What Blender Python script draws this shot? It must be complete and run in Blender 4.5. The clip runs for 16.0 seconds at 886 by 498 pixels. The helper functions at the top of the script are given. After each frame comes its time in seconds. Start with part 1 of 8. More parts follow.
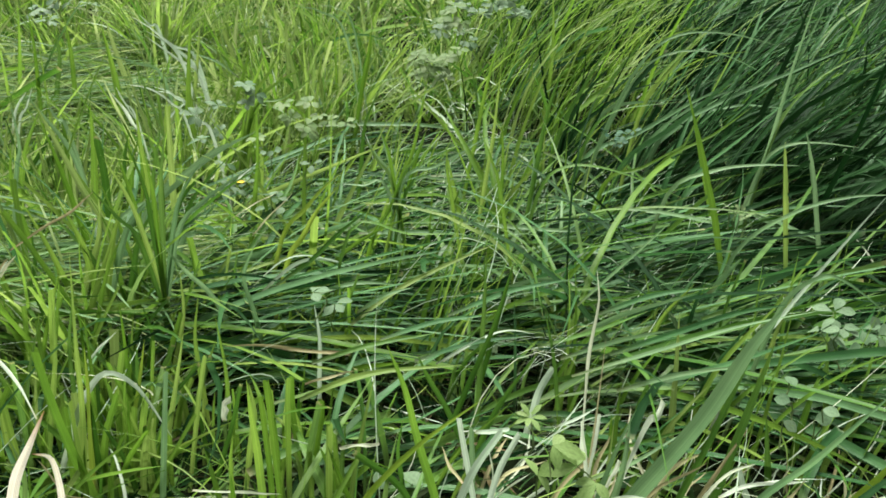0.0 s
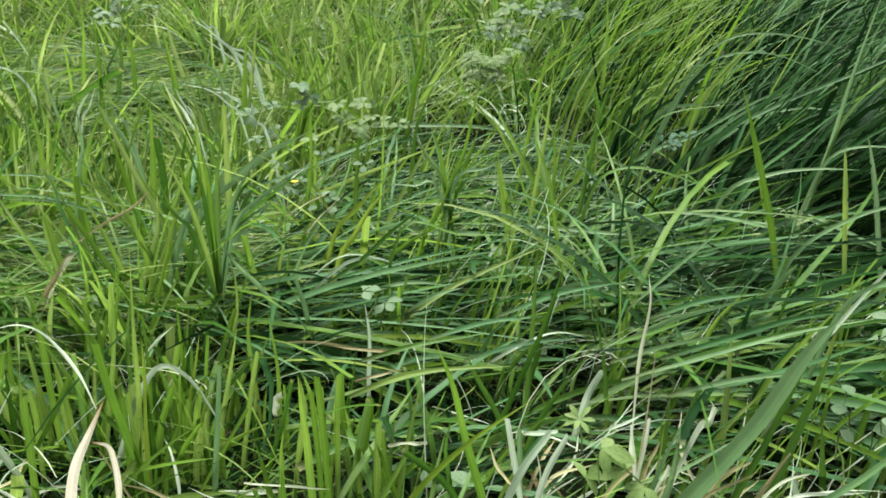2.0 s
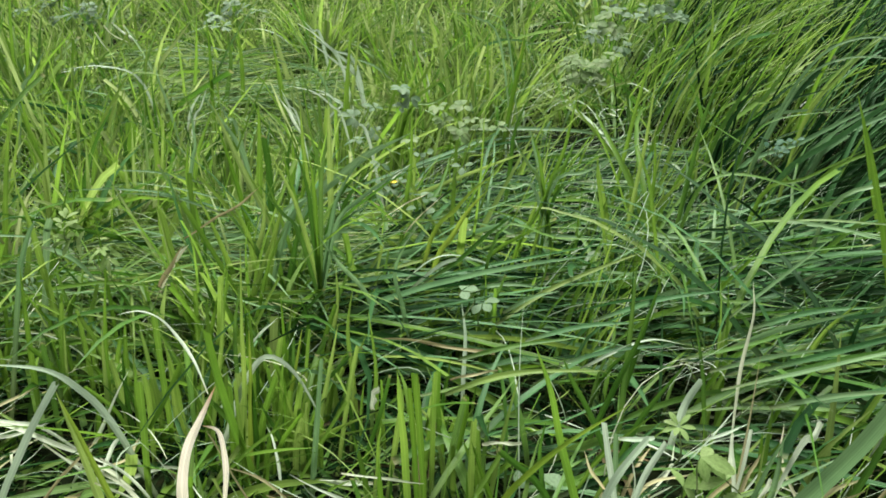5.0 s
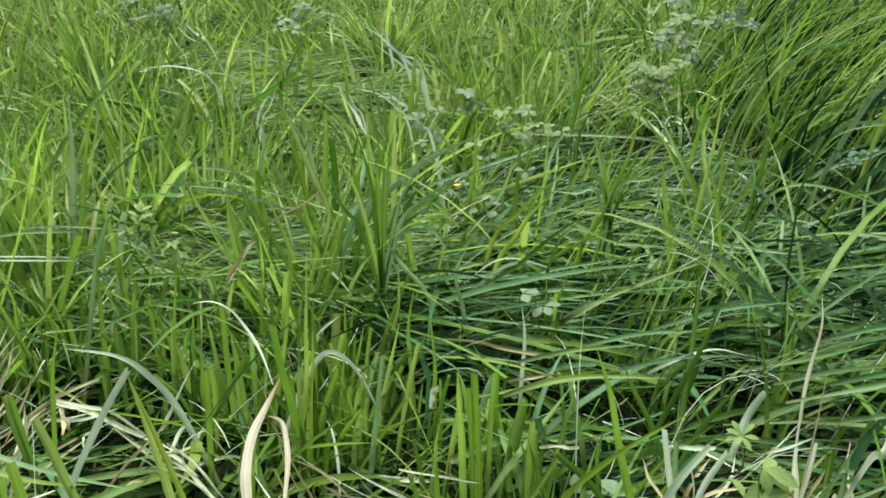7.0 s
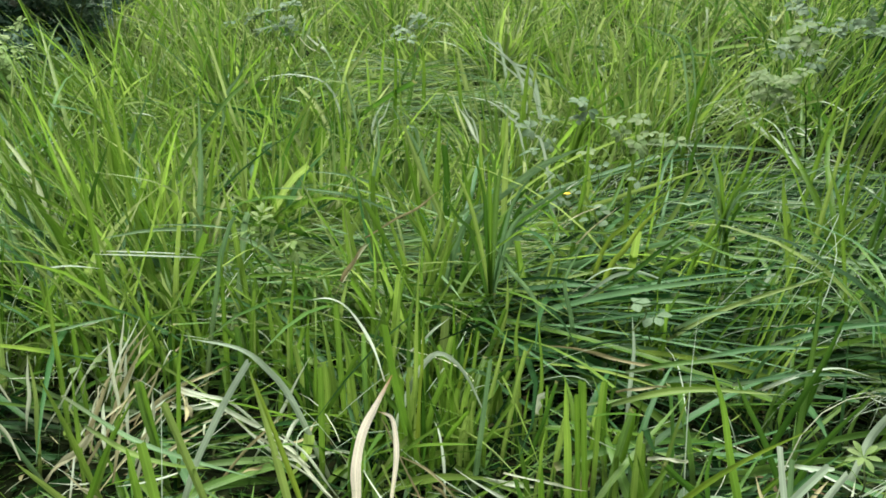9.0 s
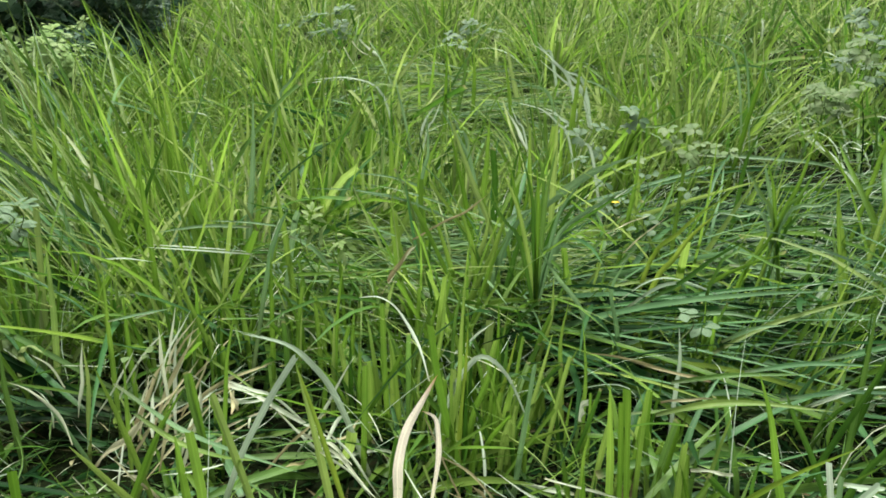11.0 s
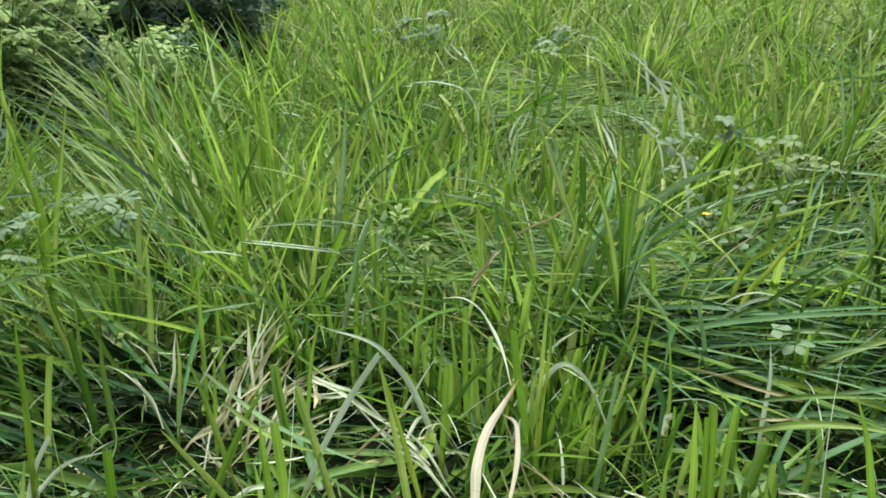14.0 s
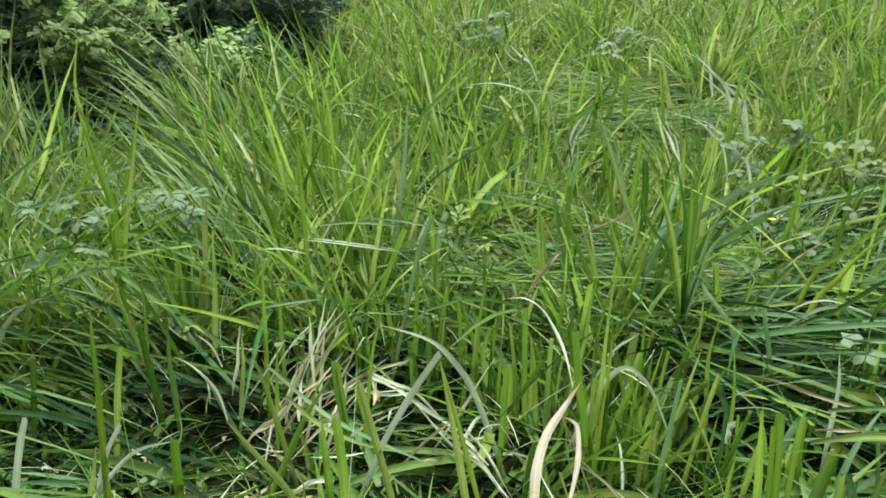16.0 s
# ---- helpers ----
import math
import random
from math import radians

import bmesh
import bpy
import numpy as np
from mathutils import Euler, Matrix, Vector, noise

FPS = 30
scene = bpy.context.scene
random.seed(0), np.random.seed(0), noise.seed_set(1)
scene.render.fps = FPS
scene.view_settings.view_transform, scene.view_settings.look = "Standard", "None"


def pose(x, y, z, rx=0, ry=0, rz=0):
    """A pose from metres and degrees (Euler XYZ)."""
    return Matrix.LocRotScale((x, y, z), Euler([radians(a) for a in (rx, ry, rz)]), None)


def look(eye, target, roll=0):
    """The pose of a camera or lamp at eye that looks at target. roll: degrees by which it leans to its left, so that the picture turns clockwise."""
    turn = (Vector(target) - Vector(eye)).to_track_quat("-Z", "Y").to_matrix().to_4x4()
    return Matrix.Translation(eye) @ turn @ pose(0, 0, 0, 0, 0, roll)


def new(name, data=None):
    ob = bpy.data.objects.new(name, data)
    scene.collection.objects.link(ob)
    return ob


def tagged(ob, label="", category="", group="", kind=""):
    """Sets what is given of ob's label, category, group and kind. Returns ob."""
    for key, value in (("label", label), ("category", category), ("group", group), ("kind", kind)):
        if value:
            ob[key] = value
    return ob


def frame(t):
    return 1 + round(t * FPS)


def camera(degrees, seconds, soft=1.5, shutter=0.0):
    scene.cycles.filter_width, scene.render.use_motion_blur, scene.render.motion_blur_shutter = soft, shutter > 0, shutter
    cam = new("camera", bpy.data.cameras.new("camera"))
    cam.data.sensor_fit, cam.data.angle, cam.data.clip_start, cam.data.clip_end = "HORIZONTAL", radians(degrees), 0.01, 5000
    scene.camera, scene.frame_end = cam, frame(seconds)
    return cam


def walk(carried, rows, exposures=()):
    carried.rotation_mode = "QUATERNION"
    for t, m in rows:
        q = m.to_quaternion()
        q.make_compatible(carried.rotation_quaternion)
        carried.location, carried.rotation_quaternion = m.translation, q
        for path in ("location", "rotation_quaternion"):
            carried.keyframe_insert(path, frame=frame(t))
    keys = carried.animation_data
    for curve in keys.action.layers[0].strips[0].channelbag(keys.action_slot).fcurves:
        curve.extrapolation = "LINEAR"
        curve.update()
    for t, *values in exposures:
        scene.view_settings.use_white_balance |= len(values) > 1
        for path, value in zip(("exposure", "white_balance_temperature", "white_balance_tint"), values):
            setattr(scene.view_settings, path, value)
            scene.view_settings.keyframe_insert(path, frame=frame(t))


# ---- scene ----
from math import cos, sin, tau

cam = camera(55.4, 16.0, soft=1.7)
# seconds, place, pitch above level, roll, yaw to the left
PATH = [
    (0.0, 0.0000, 0.0000, 0.5000, -19.50, -0.47, 0.17),
    (0.5, -0.0003, -0.0012, 0.4997, -19.44, -0.49, 1.40),
    (1.0, -0.0006, -0.0016, 0.4995, -19.40, -0.30, 2.25),
    (1.5, -0.0003, -0.0021, 0.4996, -19.39, -0.19, 3.06),
    (2.0, -0.0009, -0.0027, 0.4994, -19.39, -0.12, 3.60),
    (2.5, -0.0013, -0.0037, 0.5002, -19.42, 0.12, 4.54),
    (3.0, -0.0036, -0.0053, 0.4996, -19.30, 0.20, 5.92),
    (3.5, -0.0041, -0.0061, 0.5000, -19.26, 0.19, 6.56),
    (4.0, -0.0059, -0.0091, 0.5008, -19.25, 0.40, 8.04),
    (6.5, -0.0100, -0.0161, 0.4984, -18.90, 0.03, 12.32),
    (7.0, -0.0113, -0.0200, 0.4983, -18.75, 0.13, 14.14),
    (7.5, -0.0124, -0.0227, 0.4982, -18.61, 0.49, 16.28),
    (8.0, -0.0135, -0.0274, 0.4984, -18.28, 0.91, 19.03),
    (8.5, -0.0138, -0.0295, 0.4974, -18.14, 0.83, 20.50),
    (9.0, -0.0132, -0.0310, 0.4972, -18.05, 0.86, 21.44),
    (11.5, -0.0161, -0.0378, 0.4939, -17.41, -0.13, 26.00),
    (12.0, -0.0163, -0.0380, 0.4931, -17.29, -0.15, 27.41),
    (12.5, -0.0163, -0.0387, 0.4928, -17.17, -0.16, 28.36),
    (13.0, -0.0170, -0.0391, 0.4920, -17.10, -0.18, 29.20),
    (13.5, -0.0166, -0.0388, 0.4910, -17.07, -0.12, 30.22),
    (14.0, -0.0174, -0.0398, 0.4919, -17.15, -0.32, 30.76),
    (14.5, -0.0175, -0.0412, 0.4919, -17.06, -0.23, 31.35),
    (15.0, -0.0195, -0.0428, 0.4916, -17.07, -0.40, 32.16),
    (15.5, -0.0211, -0.0444, 0.4909, -17.06, -0.43, 33.53),
    (16.0, -0.0227, -0.0466, 0.4910, -17.04, -0.24, 34.55),
]
walk(cam, [(t, pose(x, y, z, 90 + pitch, roll, yaw)) for t, x, y, z, pitch, roll, yaw in PATH],
     exposures=[(0.0, 1.66), (4.0, 1.60), (9.0, 1.53), (16.0, 1.55)])

# ---------------------------------------------------------------- world and sun: bright overcast
SUN_AZ, SUN_EL = 25.0, 68.0  # degrees to the left of straight ahead, above the horizon
world = bpy.data.worlds.new("overcast_sky")
scene.world = world
world.use_nodes = True
wn = world.node_tree.nodes
wl = world.node_tree.links
sky = wn.new("ShaderNodeTexSky")
sky.sky_type = "NISHITA"
sky.sun_disc = False
sky.sun_elevation = radians(SUN_EL)
sky.sun_rotation = radians(-SUN_AZ)
sky.dust_density = 3.0
cloud = wn.new("ShaderNodeHueSaturation")
cloud.inputs["Saturation"].default_value = 0.1
wl.new(sky.outputs["Color"], cloud.inputs["Color"])
wl.new(cloud.outputs["Color"], wn["Background"].inputs["Color"])
wn["Background"].inputs["Strength"].default_value = 0.065
sun_data = bpy.data.lights.new("sun", "SUN")
sun_data.energy = 4.2
sun_data.angle = radians(44)
sun_data.color = (1.0, 1.0, 0.93)
sun = new("sun", sun_data)
a = radians(SUN_AZ)
e = radians(SUN_EL)
sun.matrix_world = look((-sin(a) * cos(e) * 20, cos(a) * cos(e) * 20, sin(e) * 20), (0, 0, 0))


# ---------------------------------------------------------------- materials
def ramp_node(nt, stops):
    r = nt.nodes.new("ShaderNodeValToRGB")
    while len(r.color_ramp.elements) < len(stops):
        r.color_ramp.elements.new(0.5)
    for el, (p, col) in zip(r.color_ramp.elements, stops):
        el.position, el.color = p, (*col, 1)
    return r


def blade_material(name, stops, root_col, root_len=0.25, trans=0.45, rough=0.42, tip_col=None, tip_at=0.97, spec=0.17, vein=0.06):
    """Grass leaf: colour by blade, own tone at the root, long veins, thin and translucent."""
    m = bpy.data.materials.new(name)
    m.use_nodes = True
    nt = m.node_tree
    N, L = nt.nodes, nt.links
    N.clear()
    out = N.new("ShaderNodeOutputMaterial")
    geo = N.new("ShaderNodeNewGeometry")
    info = N.new("ShaderNodeObjectInfo")
    add = N.new("ShaderNodeMath")
    add.operation = "ADD"
    L.new(geo.outputs["Random Per Island"], add.inputs[0])
    L.new(info.outputs["Random"], add.inputs[1])
    fr = N.new("ShaderNodeMath")
    fr.operation = "FRACT"
    L.new(add.outputs[0], fr.inputs[0])
    col = ramp_node(nt, stops)
    L.new(fr.outputs[0], col.inputs[0])
    uv = N.new("ShaderNodeUVMap")
    sep = N.new("ShaderNodeSeparateXYZ")
    L.new(uv.outputs["UV"], sep.inputs[0])
    # patches of drier and fresher leaf, stretched along the blade
    co = N.new("ShaderNodeTexCoord")
    big = N.new("ShaderNodeTexNoise")
    big.inputs["Scale"].default_value = 14
    big.inputs["Detail"].default_value = 3
    L.new(co.outputs["Object"], big.inputs["Vector"])
    hsv = N.new("ShaderNodeHueSaturation")
    hsv.inputs["Saturation"].default_value = 1.065
    vr = N.new("ShaderNodeMapRange")
    vr.inputs["From Min"].default_value, vr.inputs["From Max"].default_value = 0.3, 0.7
    vr.inputs["To Min"].default_value, vr.inputs["To Max"].default_value = 0.8, 1.22
    L.new(big.outputs["Fac"], vr.inputs["Value"])
    L.new(vr.outputs[0], hsv.inputs["Value"])
    hr = N.new("ShaderNodeMapRange")
    hr.inputs["From Min"].default_value, hr.inputs["From Max"].default_value = 0.3, 0.7
    hr.inputs["To Min"].default_value, hr.inputs["To Max"].default_value = 0.504, 0.489
    L.new(big.outputs["Fac"], hr.inputs["Value"])
    L.new(hr.outputs[0], hsv.inputs["Hue"])
    L.new(col.outputs[0], hsv.inputs["Color"])
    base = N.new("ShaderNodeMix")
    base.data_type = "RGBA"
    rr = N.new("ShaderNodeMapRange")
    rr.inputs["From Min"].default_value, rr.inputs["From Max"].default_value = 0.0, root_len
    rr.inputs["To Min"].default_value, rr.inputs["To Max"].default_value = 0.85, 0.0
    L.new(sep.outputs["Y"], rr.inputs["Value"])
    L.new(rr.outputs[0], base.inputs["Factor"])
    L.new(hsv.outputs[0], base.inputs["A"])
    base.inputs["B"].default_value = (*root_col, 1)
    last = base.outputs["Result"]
    if tip_col:
        tip = N.new("ShaderNodeMix")
        tip.data_type = "RGBA"
        tr = N.new("ShaderNodeMapRange")
        tr.inputs["From Min"].default_value, tr.inputs["From Max"].default_value = tip_at, 1.0
        L.new(sep.outputs["Y"], tr.inputs["Value"])
        L.new(tr.outputs[0], tip.inputs["Factor"])
        L.new(last, tip.inputs["A"])
        tip.inputs["B"].default_value = (*tip_col, 1)
        last = tip.outputs["Result"]
    # fine veins across the width
    wave = N.new("ShaderNodeMath")
    wave.operation = "SINE"
    mul = N.new("ShaderNodeMath")
    mul.operation = "MULTIPLY"
    mul.inputs[1].default_value = 44.0
    L.new(sep.outputs["X"], mul.inputs[0])
    L.new(mul.outputs[0], wave.inputs[0])
    vv = N.new("ShaderNodeMapRange")
    vv.inputs["From Min"].default_value, vv.inputs["From Max"].default_value = -1, 1
    vv.inputs["To Min"].default_value, vv.inputs["To Max"].default_value = 1 - vein, 1 + vein
    L.new(wave.outputs[0], vv.inputs["Value"])
    off = N.new("ShaderNodeMath")
    off.operation = "SUBTRACT"
    off.inputs[1].default_value = 0.5
    L.new(sep.outputs["X"], off.inputs[0])
    side = N.new("ShaderNodeMath")
    side.operation = "ABSOLUTE"
    L.new(off.outputs[0], side.inputs[0])
    rib = N.new("ShaderNodeMapRange")
    rib.inputs["From Min"].default_value, rib.inputs["From Max"].default_value = 0.03, 0.12
    rib.inputs["To Min"].default_value, rib.inputs["To Max"].default_value = 1.22, 1.0
    L.new(side.outputs[0], rib.inputs["Value"])
    both = N.new("ShaderNodeMath")
    both.operation = "MULTIPLY"
    L.new(vv.outputs[0], both.inputs[0])
    L.new(rib.outputs[0], both.inputs[1])
    veined = N.new("ShaderNodeHueSaturation")
    L.new(both.outputs[0], veined.inputs["Value"])
    L.new(last, veined.inputs["Color"])
    bump = N.new("ShaderNodeBump")
    bump.inputs["Strength"].default_value = 0.12
    bump.inputs["Distance"].default_value = 0.0006
    L.new(wave.outputs[0], bump.inputs["Height"])
    bsdf = N.new("ShaderNodeBsdfPrincipled")
    bsdf.inputs["Roughness"].default_value = rough
    bsdf.inputs["Specular IOR Level"].default_value = spec
    L.new(veined.outputs[0], bsdf.inputs["Base Color"])
    L.new(bump.outputs[0], bsdf.inputs["Normal"])
    tl = N.new("ShaderNodeBsdfTranslucent")
    warm = N.new("ShaderNodeHueSaturation")
    warm.inputs["Hue"].default_value = 0.493
    warm.inputs["Value"].default_value = 1.15
    L.new(veined.outputs[0], warm.inputs["Color"])
    L.new(warm.outputs[0], tl.inputs["Color"])
    mix = N.new("ShaderNodeMixShader")
    mix.inputs[0].default_value = trans
    L.new(bsdf.outputs[0], mix.inputs[1])
    L.new(tl.outputs[0], mix.inputs[2])
    L.new(mix.outputs[0], out.inputs["Surface"])
    return m


# palest stop of each green ramp: a share of blades painted as sheen
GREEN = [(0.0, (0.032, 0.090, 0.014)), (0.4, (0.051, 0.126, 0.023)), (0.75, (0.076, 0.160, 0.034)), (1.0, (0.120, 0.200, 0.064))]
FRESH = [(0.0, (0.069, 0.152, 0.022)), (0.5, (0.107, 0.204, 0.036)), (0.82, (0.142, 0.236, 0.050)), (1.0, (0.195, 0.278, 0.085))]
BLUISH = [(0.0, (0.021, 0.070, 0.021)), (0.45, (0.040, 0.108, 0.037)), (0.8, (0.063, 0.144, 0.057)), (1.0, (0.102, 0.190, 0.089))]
# near-black green: deep shade in the tall clump and gaps, put into colour
SHADED = [(0.0, (0.005, 0.018, 0.006)), (0.4, (0.008, 0.027, 0.008)), (0.8, (0.014, 0.039, 0.013)), (1.0, (0.030, 0.065, 0.026))]
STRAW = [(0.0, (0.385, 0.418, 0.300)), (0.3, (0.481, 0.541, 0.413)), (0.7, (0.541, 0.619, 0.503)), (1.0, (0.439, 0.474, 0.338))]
# FAR paled beyond the grass's own yellow-green to paint glare over distance
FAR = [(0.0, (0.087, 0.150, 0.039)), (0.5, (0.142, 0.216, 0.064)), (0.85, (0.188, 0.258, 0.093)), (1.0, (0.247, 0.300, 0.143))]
# litter far darker than its own tone, to deepen gaps with painted shade
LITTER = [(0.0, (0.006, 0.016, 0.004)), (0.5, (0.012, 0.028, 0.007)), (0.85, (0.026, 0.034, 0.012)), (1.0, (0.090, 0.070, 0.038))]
# roots of green, fresh and far darkened to paint shade at tuft bases
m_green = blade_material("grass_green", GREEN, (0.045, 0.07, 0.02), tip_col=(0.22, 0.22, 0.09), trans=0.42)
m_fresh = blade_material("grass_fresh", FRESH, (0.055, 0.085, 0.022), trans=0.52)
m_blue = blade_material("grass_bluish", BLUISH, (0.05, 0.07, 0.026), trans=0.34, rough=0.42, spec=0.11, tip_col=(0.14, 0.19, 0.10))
m_shaded = blade_material("grass_shaded", SHADED, (0.05, 0.06, 0.025), trans=0.2, rough=0.45, tip_col=(0.10, 0.12, 0.06), spec=0.03)
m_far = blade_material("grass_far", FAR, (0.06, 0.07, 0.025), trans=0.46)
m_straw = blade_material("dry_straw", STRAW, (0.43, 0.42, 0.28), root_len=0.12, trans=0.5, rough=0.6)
# glaucous and greyish blades: sky sheen put into a paler base colour
m_pale = blade_material("grass_glaucous_sheen", [(0.0, (0.300, 0.390, 0.280)), (1.0, (0.390, 0.470, 0.360))], (0.09, 0.11, 0.04), trans=0.45, rough=0.4)
m_grey = blade_material("grass_greyish_sheen", [(0.0, (0.100, 0.190, 0.082)), (1.0, (0.148, 0.245, 0.118))], (0.09, 0.11, 0.04), trans=0.45, rough=0.4)
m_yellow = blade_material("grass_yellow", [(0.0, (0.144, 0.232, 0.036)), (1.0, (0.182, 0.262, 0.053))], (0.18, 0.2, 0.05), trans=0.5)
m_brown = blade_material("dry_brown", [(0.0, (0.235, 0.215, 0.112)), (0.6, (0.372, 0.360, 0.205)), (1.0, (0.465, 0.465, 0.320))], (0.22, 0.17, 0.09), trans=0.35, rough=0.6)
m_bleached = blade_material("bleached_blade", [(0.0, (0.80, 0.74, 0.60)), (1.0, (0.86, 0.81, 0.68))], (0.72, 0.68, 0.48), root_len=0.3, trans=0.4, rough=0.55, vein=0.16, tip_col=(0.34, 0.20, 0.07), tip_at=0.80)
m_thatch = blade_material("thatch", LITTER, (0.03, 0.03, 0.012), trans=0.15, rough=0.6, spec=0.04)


def soil_material():
    m = bpy.data.materials.new("shade_dark_soil")
    m.use_nodes = True
    nt = m.node_tree
    N, L = nt.nodes, nt.links
    b = N["Principled BSDF"]
    b.inputs["Roughness"].default_value = 0.95
    b.inputs["Specular IOR Level"].default_value = 0.02
    co = N.new("ShaderNodeTexCoord")
    n1 = N.new("ShaderNodeTexNoise")
    n1.inputs["Scale"].default_value = 30
    n1.inputs["Detail"].default_value = 8
    L.new(co.outputs["Object"], n1.inputs["Vector"])
    # near-black soil: the shade down between the blades is put in
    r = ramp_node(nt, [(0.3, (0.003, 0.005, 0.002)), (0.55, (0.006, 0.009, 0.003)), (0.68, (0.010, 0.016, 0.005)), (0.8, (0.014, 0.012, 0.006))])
    L.new(n1.outputs["Fac"], r.inputs[0])
    # further off the ground is covered with meadow
    n2 = N.new("ShaderNodeTexNoise")
    n2.inputs["Scale"].default_value = 7
    n2.inputs["Detail"].default_value = 10
    L.new(co.outputs["Object"], n2.inputs["Vector"])
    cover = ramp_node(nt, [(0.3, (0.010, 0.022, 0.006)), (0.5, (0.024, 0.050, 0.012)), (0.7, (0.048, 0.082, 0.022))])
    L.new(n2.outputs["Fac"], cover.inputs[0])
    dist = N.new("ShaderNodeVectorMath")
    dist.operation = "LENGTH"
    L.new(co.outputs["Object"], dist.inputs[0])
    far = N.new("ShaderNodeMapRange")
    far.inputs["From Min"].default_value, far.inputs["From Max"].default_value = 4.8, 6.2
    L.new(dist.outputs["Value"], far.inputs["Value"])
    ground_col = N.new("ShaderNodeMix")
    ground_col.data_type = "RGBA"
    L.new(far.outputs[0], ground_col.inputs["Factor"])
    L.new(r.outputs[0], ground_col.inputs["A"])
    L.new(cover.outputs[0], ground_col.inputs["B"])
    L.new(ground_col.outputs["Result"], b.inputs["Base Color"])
    bm_ = N.new("ShaderNodeBump")
    bm_.inputs["Distance"].default_value = 0.01
    L.new(n1.outputs["Fac"], bm_.inputs["Height"])
    L.new(bm_.outputs[0], b.inputs["Normal"])
    return m


m_soil = soil_material()


def leaf_material(name, stops, trans=0.35, rough=0.5):
    """Leaf of a weed or shrub: colour by leaf, darker patches, midrib relief, thin."""
    m = bpy.data.materials.new(name)
    m.use_nodes = True
    nt = m.node_tree
    N, L = nt.nodes, nt.links
    b = N["Principled BSDF"]
    out = N["Material Output"]
    info = N.new("ShaderNodeObjectInfo")
    geo = N.new("ShaderNodeNewGeometry")
    add = N.new("ShaderNodeMath")
    L.new(info.outputs["Random"], add.inputs[0])
    L.new(geo.outputs["Random Per Island"], add.inputs[1])
    fr = N.new("ShaderNodeMath")
    fr.operation = "FRACT"
    L.new(add.outputs[0], fr.inputs[0])
    col = ramp_node(nt, stops)
    L.new(fr.outputs[0], col.inputs[0])
    uv = N.new("ShaderNodeUVMap")
    mot = N.new("ShaderNodeTexNoise")
    mot.inputs["Scale"].default_value = 6
    mot.inputs["Detail"].default_value = 5
    L.new(uv.outputs["UV"], mot.inputs["Vector"])
    val = N.new("ShaderNodeMapRange")
    val.inputs["From Min"].default_value, val.inputs["From Max"].default_value = 0.3, 0.7
    val.inputs["To Min"].default_value, val.inputs["To Max"].default_value = 0.78, 1.2
    L.new(mot.outputs["Fac"], val.inputs["Value"])
    hsv = N.new("ShaderNodeHueSaturation")
    L.new(val.outputs[0], hsv.inputs["Value"])
    L.new(col.outputs[0], hsv.inputs["Color"])
    wave = N.new("ShaderNodeTexWave")
    wave.inputs["Scale"].default_value = 3.5
    wave.inputs["Distortion"].default_value = 1.5
    L.new(uv.outputs["UV"], wave.inputs["Vector"])
    bump = N.new("ShaderNodeBump")
    bump.inputs["Strength"].default_value = 0.12
    bump.inputs["Distance"].default_value = 0.001
    L.new(wave.outputs["Fac"], bump.inputs["Height"])
    L.new(bump.outputs[0], b.inputs["Normal"])
    b.inputs["Roughness"].default_value = rough
    b.inputs["Specular IOR Level"].default_value = 0.09
    L.new(hsv.outputs[0], b.inputs["Base Color"])
    tl = N.new("ShaderNodeBsdfTranslucent")
    L.new(hsv.outputs[0], tl.inputs["Color"])
    mix = N.new("ShaderNodeMixShader")
    mix.inputs[0].default_value = trans
    L.new(b.outputs[0], mix.inputs[1])
    L.new(tl.outputs[0], mix.inputs[2])
    L.new(mix.outputs[0], out.inputs["Surface"])
    return m


m_leaf = leaf_material("clover_leaf", [(0.0, (0.082, 0.148, 0.074)), (0.5, (0.113, 0.183, 0.098)), (1.0, (0.144, 0.211, 0.121))])
m_leaf_pale = leaf_material("pale_leaf", [(0.0, (0.104, 0.172, 0.060)), (0.5, (0.132, 0.200, 0.076)), (1.0, (0.164, 0.224, 0.100))], trans=0.4)
# dark and hedge leaves: the shade they stand in is put into the colour
m_leaf_shaded = leaf_material("shaded_leaf", [(0.0, (0.021, 0.059, 0.032)), (0.5, (0.036, 0.087, 0.048)), (1.0, (0.057, 0.119, 0.067))], trans=0.25)
m_leaf_bright = leaf_material("bright_leaf", [(0.0, (0.176, 0.272, 0.084)), (0.5, (0.208, 0.308, 0.104)), (1.0, (0.248, 0.336, 0.136))], trans=0.55)
m_leaf_shrub = leaf_material("shrub_leaf", [(0.0, (0.185, 0.295, 0.112)), (0.5, (0.245, 0.350, 0.140)), (1.0, (0.300, 0.395, 0.172))], trans=0.48)
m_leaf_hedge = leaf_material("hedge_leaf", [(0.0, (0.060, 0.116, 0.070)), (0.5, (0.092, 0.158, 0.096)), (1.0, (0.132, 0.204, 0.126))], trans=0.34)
m_stem = leaf_material("weed_stem", [(0.0, (0.108, 0.171, 0.059)), (1.0, (0.153, 0.198, 0.081))], trans=0.3)
m_petal = leaf_material("yellow_petal", [(0.0, (0.620, 0.420, 0.020)), (1.0, (0.700, 0.500, 0.060))], trans=0.3)


# ---------------------------------------------------------------- ground
def smooth(a, b, x):
    t = np.clip((x - a) / (b - a), 0, 1)
    return t * t * (3 - 2 * t)


